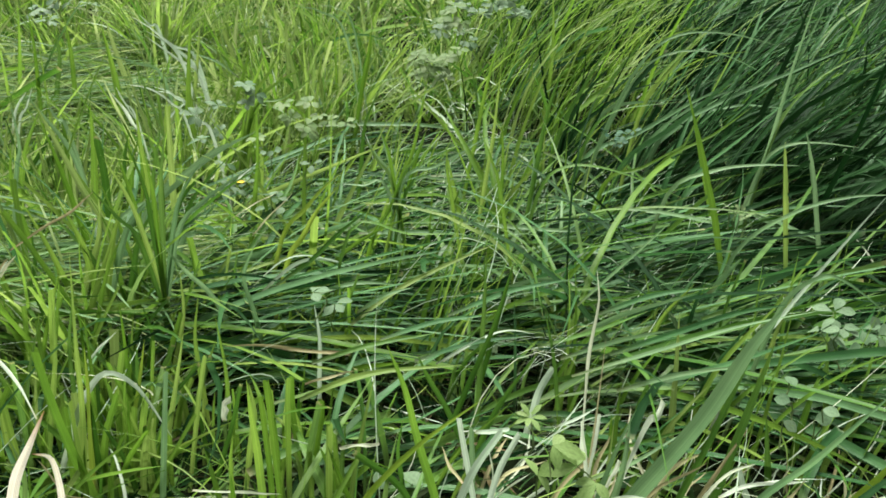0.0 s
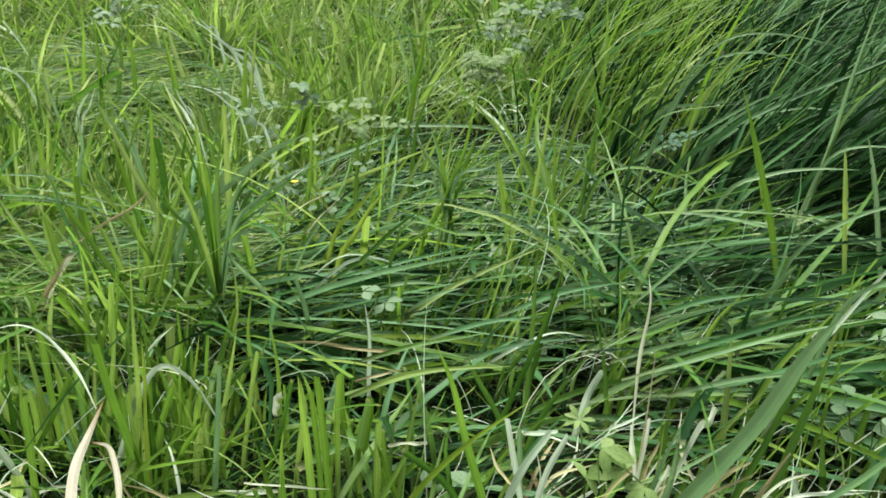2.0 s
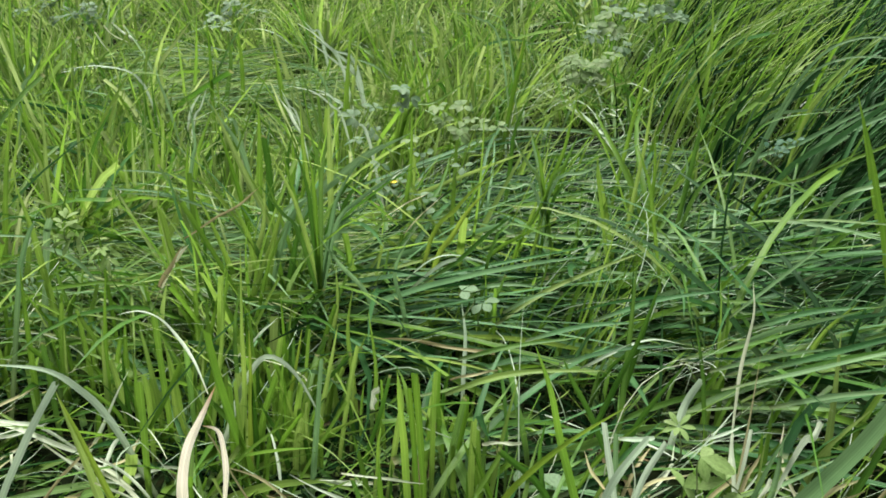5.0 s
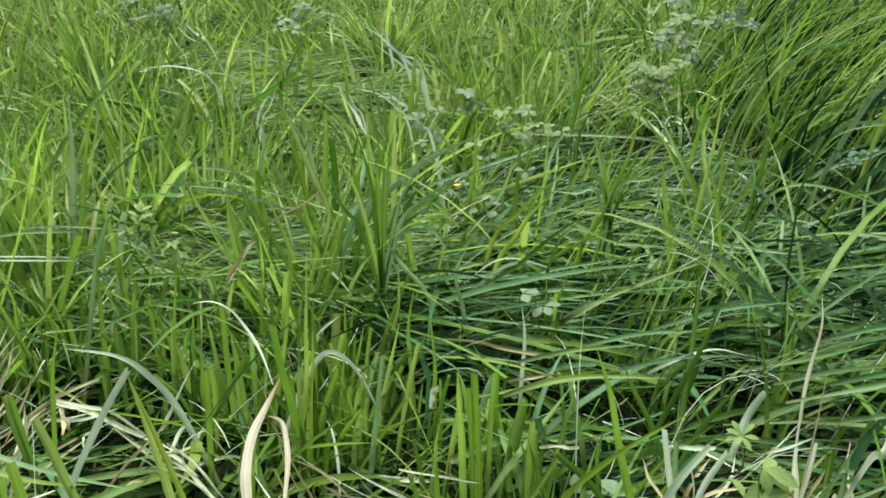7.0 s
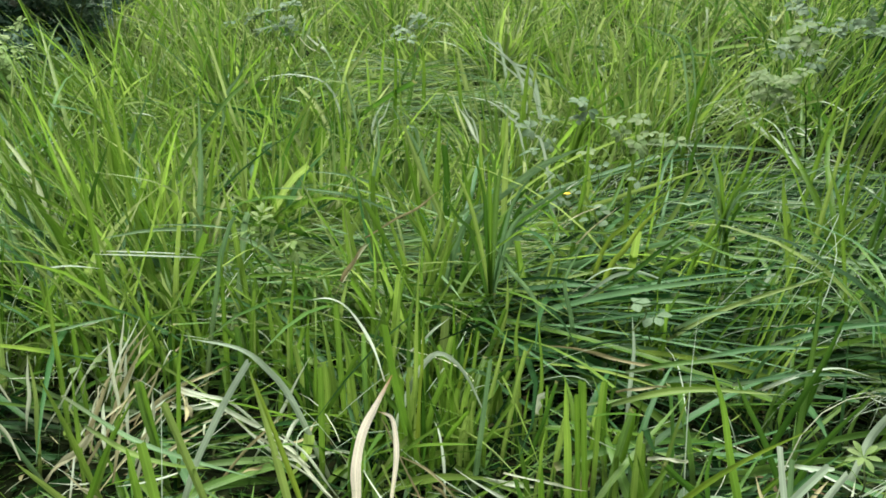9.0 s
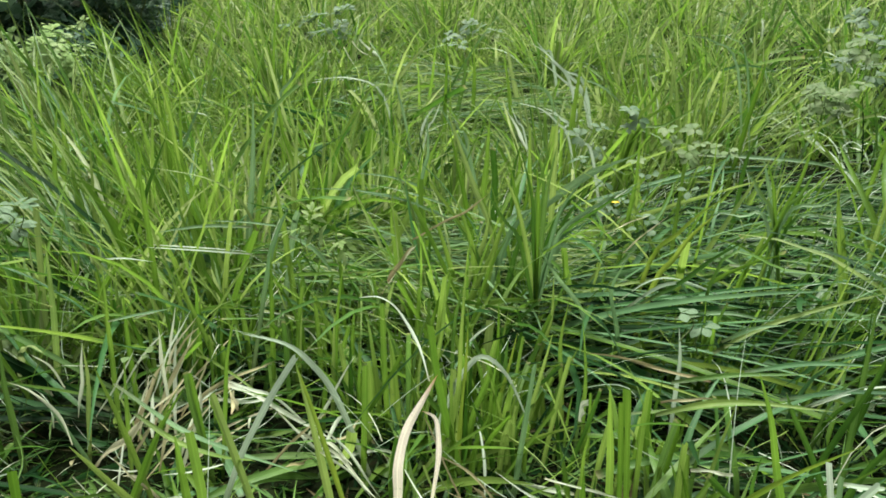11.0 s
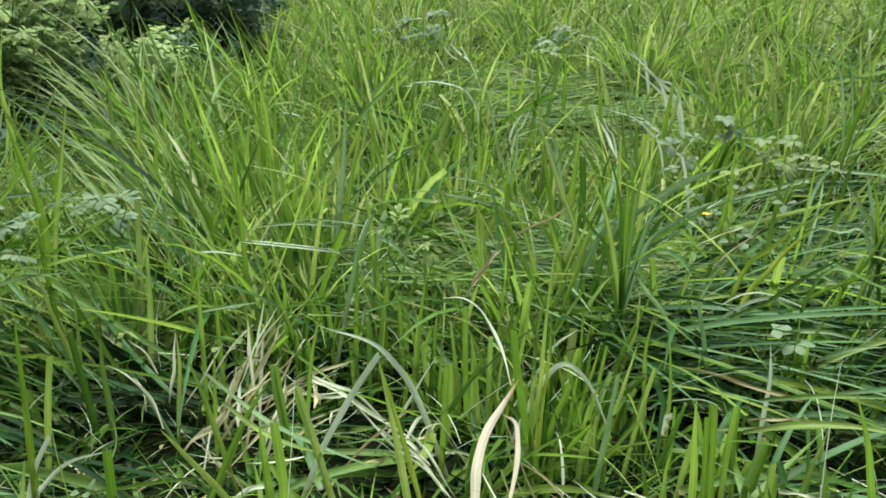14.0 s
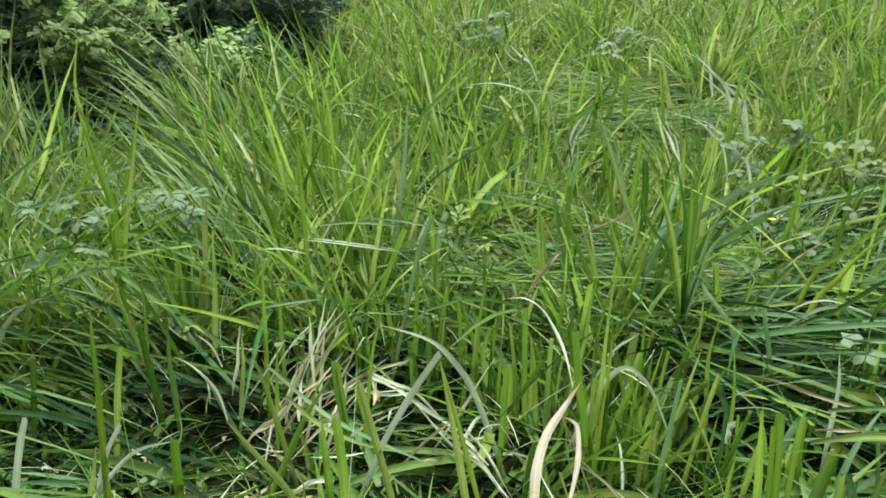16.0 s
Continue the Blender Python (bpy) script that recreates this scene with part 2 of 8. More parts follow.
def ground_z(x, y):
    """Height of the soil: level at the feet, a low rise further off, small humps."""
    x, y = np.asarray(x, float), np.asarray(y, float)
    r = np.hypot(x, y)
    h = 0.28 * smooth(1.35, 3.6, r) + 0.3 * smooth(3.2, 7.0, r)
    h = h + 0.035 * smooth(1.0, 1.8, r) * (np.sin(13 * x + 3 * np.sin(4 * y)) * np.sin(11 * y + 2 * np.sin(5 * x)))
    h = h + 0.012 * np.sin(5.1 * x + 1.3) * np.sin(4.3 * y + 0.4) + 0.008 * np.sin(11 * x + 2) * np.sin(9.7 * y)
    return h


def make_mesh(name, verts, faces, uvs, mat, parent=None):
    me = bpy.data.meshes.new(name)
    me.from_pydata(verts, [], faces)
    if uvs is not None:
        layer = me.uv_layers.new(name="UVMap")
        idx = np.empty(len(me.loops), dtype=np.int32)
        me.loops.foreach_get("vertex_index", idx)
        layer.data.foreach_set("uv", np.ascontiguousarray(uvs[idx], dtype=np.float32).ravel())
    me.polygons.foreach_set("use_smooth", np.ones(len(me.polygons), dtype=bool))
    me.materials.append(mat)
    me.update()
    ob = new(name, me)
    if parent:
        ob.parent = parent
    return ob


def make_ground():
    rings = np.concatenate([np.linspace(0, 5, 101)[1:], np.geomspace(5.3, 900, 40)])
    n = 160
    ang = np.linspace(0, tau, n, endpoint=False)
    X = np.concatenate([[0], np.outer(rings, np.sin(ang)).ravel()])
    Y = np.concatenate([[0], np.outer(rings, np.cos(ang)).ravel()])
    V = np.stack([X, Y, ground_z(X, Y)], 1)
    F = [(0, 1 + (i + 1) % n, 1 + i) for i in range(n)]
    for k in range(len(rings) - 1):
        o = 1 + k * n
        F += [(o + i, o + (i + 1) % n, o + n + (i + 1) % n, o + n + i) for i in range(n)]
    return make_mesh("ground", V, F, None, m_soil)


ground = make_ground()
tagged(ground, "soil under matted grass, darkened for the sward's shade, nearly level", "ground", kind="structure")

# ---------------------------------------------------------------- grass
rng = np.random.default_rng(7)


def strips(root, az, e0, e1, length, width, segs=6, cut=None, fold=0.18, twist0=None, twist1=None, curl=None, bow=1.3):
    """Blades of grass: az is the compass direction they lean to (0 ahead, + to the left), e0 and e1 the slopes at root and tip."""
    n = len(root)
    cut = np.zeros(n) if cut is None else cut
    twist0 = rng.normal(0, 0.5, n) if twist0 is None else twist0
    twist1 = rng.normal(0, 0.6, n) if twist1 is None else twist1
    curl = rng.normal(0, 0.25, n) if curl is None else curl
    s = np.linspace(0, 1, segs + 1)
    mid = (s[1:] + s[:-1]) / 2
    el = e0[:, None] + (e1 - e0)[:, None] * mid[None] ** bow
    aa = az[:, None] + curl[:, None] * mid[None]
    step = np.stack([-np.sin(aa) * np.cos(el), np.cos(aa) * np.cos(el), np.sin(el)], 2) * (length / segs)[:, None, None]
    P = np.concatenate([np.zeros((n, 1, 3)), np.cumsum(step, 1)], 1) + root[:, None]
    els = e0[:, None] + (e1 - e0)[:, None] * s[None] ** bow
    aas = az[:, None] + curl[:, None] * s[None]
    T = np.stack([-np.sin(aas) * np.cos(els), np.cos(aas) * np.cos(els), np.sin(els)], 2)
    H = np.stack([-np.cos(aas), -np.sin(aas), np.zeros_like(aas)], 2)
    B = np.cross(T, H)
    tw = twist0[:, None] + twist1[:, None] * s[None]
    S = np.cos(tw)[..., None] * H + np.sin(tw)[..., None] * B
    Nn = np.cross(T, S)
    point = (0.6 + 0.4 * np.minimum(1, s / 0.25)) * np.maximum(1 - s ** 2.4, 0.02) ** 0.8
    blunt = 0.75 + 0.25 * np.minimum(1, s / 0.3)
    prof = point[None] * (1 - cut)[:, None] + blunt[None] * cut[:, None]
    half = (width / 2)[:, None] * prof
    left, right = P - S * half[..., None], P + S * half[..., None]
    fl = (Nn * (fold * width)[:, None, None] * (prof)[..., None]) if np.ndim(fold) else Nn * (fold * width[:, None] * prof)[..., None]
    V = np.stack([left, P - fl, right], 2).reshape(-1, 3)
    uv = np.zeros((n, segs + 1, 3, 2))
    uv[..., 0] = np.array([0, 0.5, 1])
    uv[..., 1] = s[None, :, None]
    k = np.arange(segs)[:, None] * 3
    q = np.concatenate([k + [3, 4, 1, 0], k + [4, 5, 2, 1]], 1).reshape(-1, 4)
    F = (np.arange(n)[:, None, None] * (3 * (segs + 1)) + q[None]).reshape(-1, 4)
    return V, F, uv.reshape(-1, 2)


# trodden spots where the grass stays low: x, y, radius
TRODDEN = ((-0.63, 0.54, 0.15), (-0.48, 0.54, 0.13), (-0.29, 0.51, 0.10), (0.06, 0.49, 0.11), (-0.23, 0.60, 0.08), (-0.14, 0.83, 0.09),
           (0.30, 0.53, 0.16), (-0.70, 0.95, 0.12), (-1.05, 0.72, 0.14), (-0.70, 0.36, 0.09), (-0.33, 1.15, 0.14), (0.14, 0.72, 0.09), (-0.18, 1.05, 0.10),
           (0.50, 1.15, 0.18), (0.66, 1.02, 0.15), (-0.60, 0.30, 0.07))


# dark hollows where hardly anything grows: x, y, radius
BARE = ((0.30, 1.00, 0.10), (0.40, 1.10, 0.11), (0.20, 0.58, 0.09), (0.27, 0.66, 0.08), (0.45, 0.60, 0.12), (-0.95, 0.62, 0.10), (-1.02, 0.72, 0.08), (-0.66, 0.50, 0.05), (0.34, 0.60, 0.09), (0.43, 0.66, 0.09), (0.30, 0.70, 0.05), (-0.42, 1.22, 0.06), (0.62, 1.22, 0.12), (0.42, 1.30, 0.08), (-0.78, 0.62, 0.05), (-0.52, 0.86, 0.04), (-0.86, 0.86, 0.05),
        (-0.13, 1.50, 0.09), (-0.02, 1.36, 0.07), (-0.20, 1.66, 0.08), (-0.45, 1.52, 0.06), (-0.80, 1.22, 0.06), (-0.36, 1.34, 0.09))


# patches where the meadow has been laid flat: x, y, radius
LAID = ((-0.56, 1.08, 0.16), (-0.70, 1.00, 0.12), (-1.00, 2.05, 0.30), (-0.75, 1.85, 0.16))
# and where it lies low and dark between the tussocks and the pressed grass
LOW = ((-0.23, 1.45, 0.24), (-0.06, 1.58, 0.22), (-0.38, 1.44, 0.16), (-0.10, 1.35, 0.16), (0.05, 1.75, 0.16))


def laid(x, y):
    out = np.zeros(len(x))
    for a_, b_, r_ in LAID + LOW:
        out = np.maximum(out, 1 - smooth(0.7 * r_, 1.2 * r_, np.hypot(x - a_, y - b_)))
    return out


# open hollows between the tussocks: direction, distance, half width
HOLLOWS = ((23.1, 2.37, 0.07), (20.3, 2.39, 0.06), (11.7, 2.61, 0.07), (6.3, 2.19, 0.08), (3.1, 1.91, 0.09), (2.3, 2.54, 0.10), (32.6, 1.98, 0.05), (14.3, 2.90, 0.07), (35.1, 1.75, 0.05), (37.6, 1.38, 0.05),
           (23.2, 2.35, 0.07), (29.2, 2.45, 0.07), (17.3, 2.23, 0.05), (1.0, 1.94, 0.07), (-3.3, 1.63, 0.08), (6.8, 2.47, 0.07))


def hollow(x, y):
    th, r = polar(x, y)
    out = np.zeros(len(x))
    for th0, r0, w in HOLLOWS:
        a_ = np.radians(th - th0)
        out = np.maximum(out, 1 - smooth(0.75, 1.2, np.hypot(r * np.sin(a_) / w, (r * np.cos(a_) - r0) / (2.4 * w))))
    return out


def trodden(x, y):
    out = np.zeros(len(x))
    for a_, b_, r_ in TRODDEN:
        out = np.maximum(out, 1 - smooth(0.5 * r_, 1.2 * r_, np.hypot(x - a_, y - b_)))
    return out


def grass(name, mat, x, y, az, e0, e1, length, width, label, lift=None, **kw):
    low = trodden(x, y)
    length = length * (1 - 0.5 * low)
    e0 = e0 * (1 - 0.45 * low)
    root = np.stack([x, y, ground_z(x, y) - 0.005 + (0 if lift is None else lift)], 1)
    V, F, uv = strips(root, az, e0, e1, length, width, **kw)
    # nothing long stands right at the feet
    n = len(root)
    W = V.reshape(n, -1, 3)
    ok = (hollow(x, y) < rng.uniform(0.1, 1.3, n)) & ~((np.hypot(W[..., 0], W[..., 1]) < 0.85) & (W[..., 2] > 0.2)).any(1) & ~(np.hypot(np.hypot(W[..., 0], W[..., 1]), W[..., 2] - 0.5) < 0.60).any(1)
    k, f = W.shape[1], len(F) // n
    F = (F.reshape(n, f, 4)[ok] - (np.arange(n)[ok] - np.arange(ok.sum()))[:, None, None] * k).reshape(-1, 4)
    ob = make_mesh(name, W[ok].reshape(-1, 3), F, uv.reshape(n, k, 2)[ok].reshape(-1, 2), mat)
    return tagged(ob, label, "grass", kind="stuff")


def scatter(n, th0, th1, r0, r1, clump=0.0, per=6):
    """Places in a sector seen from the feet; clump gathers them into tufts."""
    m = n if not clump else max(1, n // per)
    th = np.radians(rng.uniform(th0, th1, m))
    r = np.sqrt(rng.uniform(r0 * r0, r1 * r1, m))
    x, y = -np.sin(th) * r, np.cos(th) * r
    if clump:
        pick = rng.integers(0, m, n)
        x, y = x[pick] + rng.normal(0, clump, n), y[pick] + rng.normal(0, clump, n)
    return x, y


GRID = rng.uniform(0, 1, (64, 64))


def patch(x, y, size, seed=0):
    """Smooth random patches of that size in metres, 0 to 1."""
    u, v = np.asarray(x) / size + 17.3 * seed + 100, np.asarray(y) / size + 9.1 * seed + 100
    i, j = np.floor(u).astype(int), np.floor(v).astype(int)
    a, b = smooth(0, 1, u - i), smooth(0, 1, v - j)
    g = lambda p, q: GRID[p % 64, q % 64]
    return (g(i, j) * (1 - a) + g(i + 1, j) * a) * (1 - b) + (g(i, j + 1) * (1 - a) + g(i + 1, j + 1) * a) * b


def polar(x, y):
    return np.degrees(np.arctan2(-x, y)), np.hypot(x, y)


def edge(th):
    """How far the meadow reaches on the side where it ends at the shrubs."""
    return np.interp(th, [36, 41, 44, 50, 56, 62, 75], [9.0, 4.2, 3.05, 2.45, 2.15, 1.9, 1.65])


def U(a, b, n):
    return rng.uniform(a, b, n)


def D(v):
    return np.radians(v)


def keep(x, y, f):
    m = f(*polar(x, y)) > rng.uniform(0, 1, len(x))
    return x[m], y[m]


def lean_field(x, y):
    """Direction in which the grass has been pressed: to the right on one side, to the left on the other, parted between."""
    th, r = polar(x, y)
    right = 1 - smooth(0, 16, th + 10 * np.sin(3 * r))
    left = smooth(44, 54, th)
    swirl = 22 * np.sin(3.1 * x + 2.0 * y) + 14 * np.sin(7 * x - 5 * y + 1)
    return right, left, swirl


# tussocks: the middles of the larger tufts, about a hand's span apart, and how tall each one is
gx, gy = np.meshgrid(np.arange(-5.2, 5.2, 0.19), np.arange(-0.5, 5.2, 0.165))
gx = gx + np.where(np.arange(len(gx)) % 2, 0.095, 0)[:, None]
gx, gy = gx.ravel() + rng.normal(0, 0.045, gx.size), gy.ravel() + rng.normal(0, 0.045, gx.size)
stay = (rng.uniform(0, 1, gx.size) > 0.14) & (np.hypot(gx, gy) > 0.95)
TUSSOCKS = np.stack([gx[stay], gy[stay], rng.uniform(0.62, 1.3, stay.sum())], 1)


def tussock(n, th0, th1, r0, r1, spread=0.042):
    """Blades that fan out of the tussocks of a sector: places, headings, slopes at root and tip (degrees), share of full length."""
    th, r = polar(TUSSOCKS[:, 0], TUSSOCKS[:, 1])
    some = TUSSOCKS[(th > th0) & (th < th1) & (r > r0) & (r < r1)]
    c = some[rng.integers(0, len(some), n)]
    d = rng.normal(0, spread, (n, 2))
    x, y = c[:, 0] + d[:, 0], c[:, 1] + d[:, 1]
    far_out = np.hypot(d[:, 0], d[:, 1])
    az = np.degrees(np.arctan2(-d[:, 0], d[:, 1])) + rng.normal(0, 40, n)
    e0 = np.clip(90 - 480 * far_out + rng.normal(0, 8, n), 38, 90)
    e1 = e0 - rng.uniform(0, 1, n) ** 1.5 * 95
    th, r = polar(x, y)
    size = c[:, 2] * (1 - 0.4 * smooth(36, 46, th) * smooth(1.3, 1.8, r))
    return x, y, az, e0, e1, size


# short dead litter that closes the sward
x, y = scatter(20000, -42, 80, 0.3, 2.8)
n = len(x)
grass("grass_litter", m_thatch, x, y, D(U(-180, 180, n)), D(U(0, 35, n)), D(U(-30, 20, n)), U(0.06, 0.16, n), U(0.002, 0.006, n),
      "brown and green litter of old grass, darkened for the sward's shade", segs=3)


spots = [(a_ + rng.normal(0, 0.6 * r_), b_ + rng.normal(0, 0.6 * r_)) for a_, b_, r_ in TRODDEN for _ in range(int(9000 * r_ * r_) + 20)]
x, y = np.array(spots).T
n = len(x)
grass("grass_litter", m_green, x, y, D(U(-180, 180, n)), D(U(5, 60, n)), D(U(-30, 30, n)), U(0.03, 0.10, n), U(0.002, 0.006, n),
      "short trodden green blades and shoots", segs=4)


def tuft_length(x, y, size=0.2, seed=1):
    """Tall mounds and low hollows, with a little of each layer's own."""
    return 0.36 + 1.0 * smooth(0.25, 0.75, patch(x, y, size, 9)) + 0.3 * patch(x, y, 0.1, seed)


def gaps(x, y, size=0.09, seed=2, low=0.28, high=0.5):
    f = smooth(low, high, patch(x, y, size, seed))
    for a_, b_, r_ in BARE:
        f = f * (0.12 + 0.88 * smooth(0.7 * r_, 1.3 * r_, np.hypot(x - a_, y - b_)))
    f = f * (1 - 0.88 * laid(x, y)) * (0.62 + 0.38 * smooth(0.65, 0.95, np.hypot(x, y)))
    m = f > rng.uniform(0, 1, len(x))
    return x[m], y[m]


def bundle(x, y, seed, size=0.07, loose=32):
    """Blades of one tuft fall in nearly the same direction."""
    return 900 * patch(x, y, size, seed + 40) + rng.normal(0, loose, len(x))


def broad(n, share=0.4):
    """Blade widths: most are narrow, some broad."""
    return np.where(U(0, 1, n) < share, U(0.0068, 0.0112, n), U(0.0028, 0.0062, n))


# pressed-down long grass, combed to the right
# to the right mostly darkened blades stay, standing in for the clump's shade
for mat, count, tone, seed in ((m_shaded, 3400, "dark green", 23), (m_blue, 6800, "bluish-green", 3), (m_green, 4600, "mid-green", 4), (m_fresh, 800, "yellow-green", 5)):
    x, y = scatter(count, -44, 26, 0.35, 1.5, 0.02, 7)
    x, y = keep(x, y, lambda th, r: (1 - smooth(2, 22, th + 12 * np.sin(4 * r))) * (1 - smooth(1.15, 1.3, r) * smooth(-4, -10, th)) * ((1 - (0.55 + 0.35 * smooth(0.85, 1.0, r)) * smooth(-9, -15, th)) if mat is not m_shaded else 1))
    x, y = gaps(x, y, 0.09, 3, 0.38, 0.52)
    n = len(x)
    _, _, sw = lean_field(x, y)
    wild = np.where(U(0, 1, n) < 0.38, rng.normal(0, 62, n), 0)
    grass("flattened_grass", mat, x, y, D(-88 + 0.4 * sw + 50 * (patch(x, y, 0.12, seed) - 0.5) + rng.normal(0, 14, n) + wild), D(U(3, 44, n) + 0.5 * np.abs(wild)), D(rng.normal(-2, 9, n)),
          U(0.16, 0.36, n) * tuft_length(x, y, seed=seed), broad(n, 0.55), f"long {tone} grass pressed flat and combed sideways",
          lift=U(0, 0.06, n), segs=6, cut=(U(0, 1, n) < 0.18) * 1.0, bow=0.5, curl=rng.normal(0, 0.4, n))

# tall grass leaning over, at the side; inner shade put into its darkest blades
for mat, count, tone, seed in ((m_shaded, 5200, "dark green", 6), (m_blue, 1000, "bluish-green", 19), (m_green, 1200, "mid-green", 7), (m_fresh, 200, "yellow-green", 8)):
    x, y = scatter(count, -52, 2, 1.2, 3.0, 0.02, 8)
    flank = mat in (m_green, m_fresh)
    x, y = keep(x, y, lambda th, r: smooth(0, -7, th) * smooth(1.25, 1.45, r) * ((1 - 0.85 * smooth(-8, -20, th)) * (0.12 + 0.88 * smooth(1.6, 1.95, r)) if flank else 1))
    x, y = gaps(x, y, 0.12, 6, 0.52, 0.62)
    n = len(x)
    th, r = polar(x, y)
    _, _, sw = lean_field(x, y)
    grass("leaning_tall_grass", mat, x, y, D(-84 + 0.5 * sw + rng.normal(0, 26, n) + np.where(U(0, 1, n) < (0.03 if mat is m_shaded else 0.18), rng.normal(0, 80, n), 0)), D(U(28, 76, n) + 14 * smooth(-15, -4, th)), D(rng.normal(12, 28, n) + 22 * smooth(-15, -4, th)),
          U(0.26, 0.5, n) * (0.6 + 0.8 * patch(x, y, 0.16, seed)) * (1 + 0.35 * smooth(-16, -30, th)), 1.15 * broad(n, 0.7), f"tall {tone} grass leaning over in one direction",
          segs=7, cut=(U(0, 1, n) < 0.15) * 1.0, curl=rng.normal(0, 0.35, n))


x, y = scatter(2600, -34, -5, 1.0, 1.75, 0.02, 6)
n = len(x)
grass("under_grass", m_shaded, x, y, D(-85 + rng.normal(0, 40, n)), D(U(15, 60, n)), D(rng.normal(5, 20, n)), U(0.08, 0.22, n), broad(n, 0.5),
      "bottom grass under the tall clump, darkened in colour for its shade", segs=4)

x, y = scatter(420, -12, -1, 1.8, 2.9, 0.02, 8)
x, y = gaps(x, y, 0.13, 25)
n = len(x)
grass("leaning_tall_grass", m_fresh, x, y, D(-82 + rng.normal(0, 24, n)), D(U(60, 88, n)), D(rng.normal(25, 22, n)), U(0.3, 0.55, n), broad(n, 0.3),
      "tall yellow-green grass at the flank of the dark clump", segs=9)


def short_near(x, y):
    """The grass close to the path has been trodden and mown shorter."""
    th, r = polar(x, y)
    return 0.42 + 0.58 * smooth(0.6, 1.3, r)


# upright young grass in the middle
x, y = scatter(7200, -6, 80, 0.48, 2.4, 0.016, 8)
x, y = keep(x, y, lambda th, r: smooth(-2, 14, th + 8 * np.sin(5 * r)) * (1 - 0.85 * smooth(42, 56, th) * (1 - smooth(1.0, 1.4, r))) * (r < edge(th)) * (0.12 + 0.88 * smooth(0.75, 1.2, r)) * (1 - 0.75 * smooth(1.15, 1.4, r) * (1 - smooth(36, 46, th))))
x, y = gaps(x, y, 0.10, 9, 0.42, 0.54)
n = len(x)
th, r = polar(x, y)
out = smooth(34, 52, th)
az = np.where(U(0, 1, n) < 0.75 * out, rng.normal(95, 28, n), bundle(x, y, 9))
e0 = U(64, 90, n) - 14 * out
e1 = U(15, 86, n) - 20 * out
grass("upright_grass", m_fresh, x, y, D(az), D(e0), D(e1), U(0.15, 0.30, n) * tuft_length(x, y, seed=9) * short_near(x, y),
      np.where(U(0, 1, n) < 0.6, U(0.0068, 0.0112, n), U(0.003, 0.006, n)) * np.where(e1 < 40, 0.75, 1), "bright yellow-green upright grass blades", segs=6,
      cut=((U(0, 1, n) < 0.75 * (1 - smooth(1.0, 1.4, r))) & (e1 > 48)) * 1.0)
for mat, count, tone, seed in ((m_green, 6200, "green", 10), (m_blue, 3400, "bluish", 11), (m_fresh, 4600, "yellow-green", 17)):
    x, y = scatter(count, -6, 80, 0.46, 2.4, 0.02, 7)
    x, y = keep(x, y, lambda th, r: smooth(-6, 12, th) * (r < edge(th)) * (0.6 + 0.4 * smooth(0.7, 1.1, r)) * (1 - 0.6 * smooth(1.2, 1.5, r)))
    x, y = gaps(x, y, 0.10, 9, 0.38, 0.52)
    n = len(x)
    th, r = polar(x, y)
    flat = 1 - smooth(0.7, 1.3, r)
    grass("meadow_grass", mat, x, y, D(bundle(x, y, seed)), D(U(25, 80, n) - 18 * flat), D(U(-45, 40, n) * (1 - 0.5 * flat)), U(0.14, 0.34, n) * tuft_length(x, y, seed=seed) * short_near(x, y),
          broad(n, 0.6), f"mixed {tone} meadow grass crossing in all directions", segs=7, cut=(U(0, 1, n) < 0.10) * 1.0, bow=0.9)

# brown dead leaves in a hollow
n = 160
x, y = rng.normal(-0.36, 0.055, n), rng.normal(1.34, 0.055, n)
grass("grass_litter", m_brown, x, y, D(U(-180, 180, n)), D(U(0, 50, n)), D(U(-30, 30, n)), U(0.06, 0.16, n), U(0.0015, 0.004, n),
      "thin brown dead leaves in a hollow under weeds", lift=U(0, 0.06, n), segs=5)

# paler shoots of the same meadow, towards the shrubs and over the rise
for mat, count, tone in ((m_far, 5200, "pale yellow-green"), (m_fresh, 5200, "bright yellow-green"), (m_green, 1800, "mid-green")):
    x, y, az, e0, e1, size = tussock(count, -4, 64, 1.0, 2.7)
    th, r = polar(x, y)
    m = (r < edge(th)) & (laid(x, y) < rng.uniform(0.2, 1, count)) & (rng.uniform(0, 1, count) < smooth(0.95, 1.25, r - 0.75 * smooth(18, 8, th)) * (1 - (0.25 if mat is m_green else 0.6) * smooth(8, 2, th)))
    x, y, az, e0, e1, size = (v[m] for v in (x, y, az, e0, e1, size))
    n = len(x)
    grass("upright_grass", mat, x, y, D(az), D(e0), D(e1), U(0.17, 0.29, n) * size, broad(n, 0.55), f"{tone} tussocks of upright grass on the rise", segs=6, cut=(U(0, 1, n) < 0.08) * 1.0)

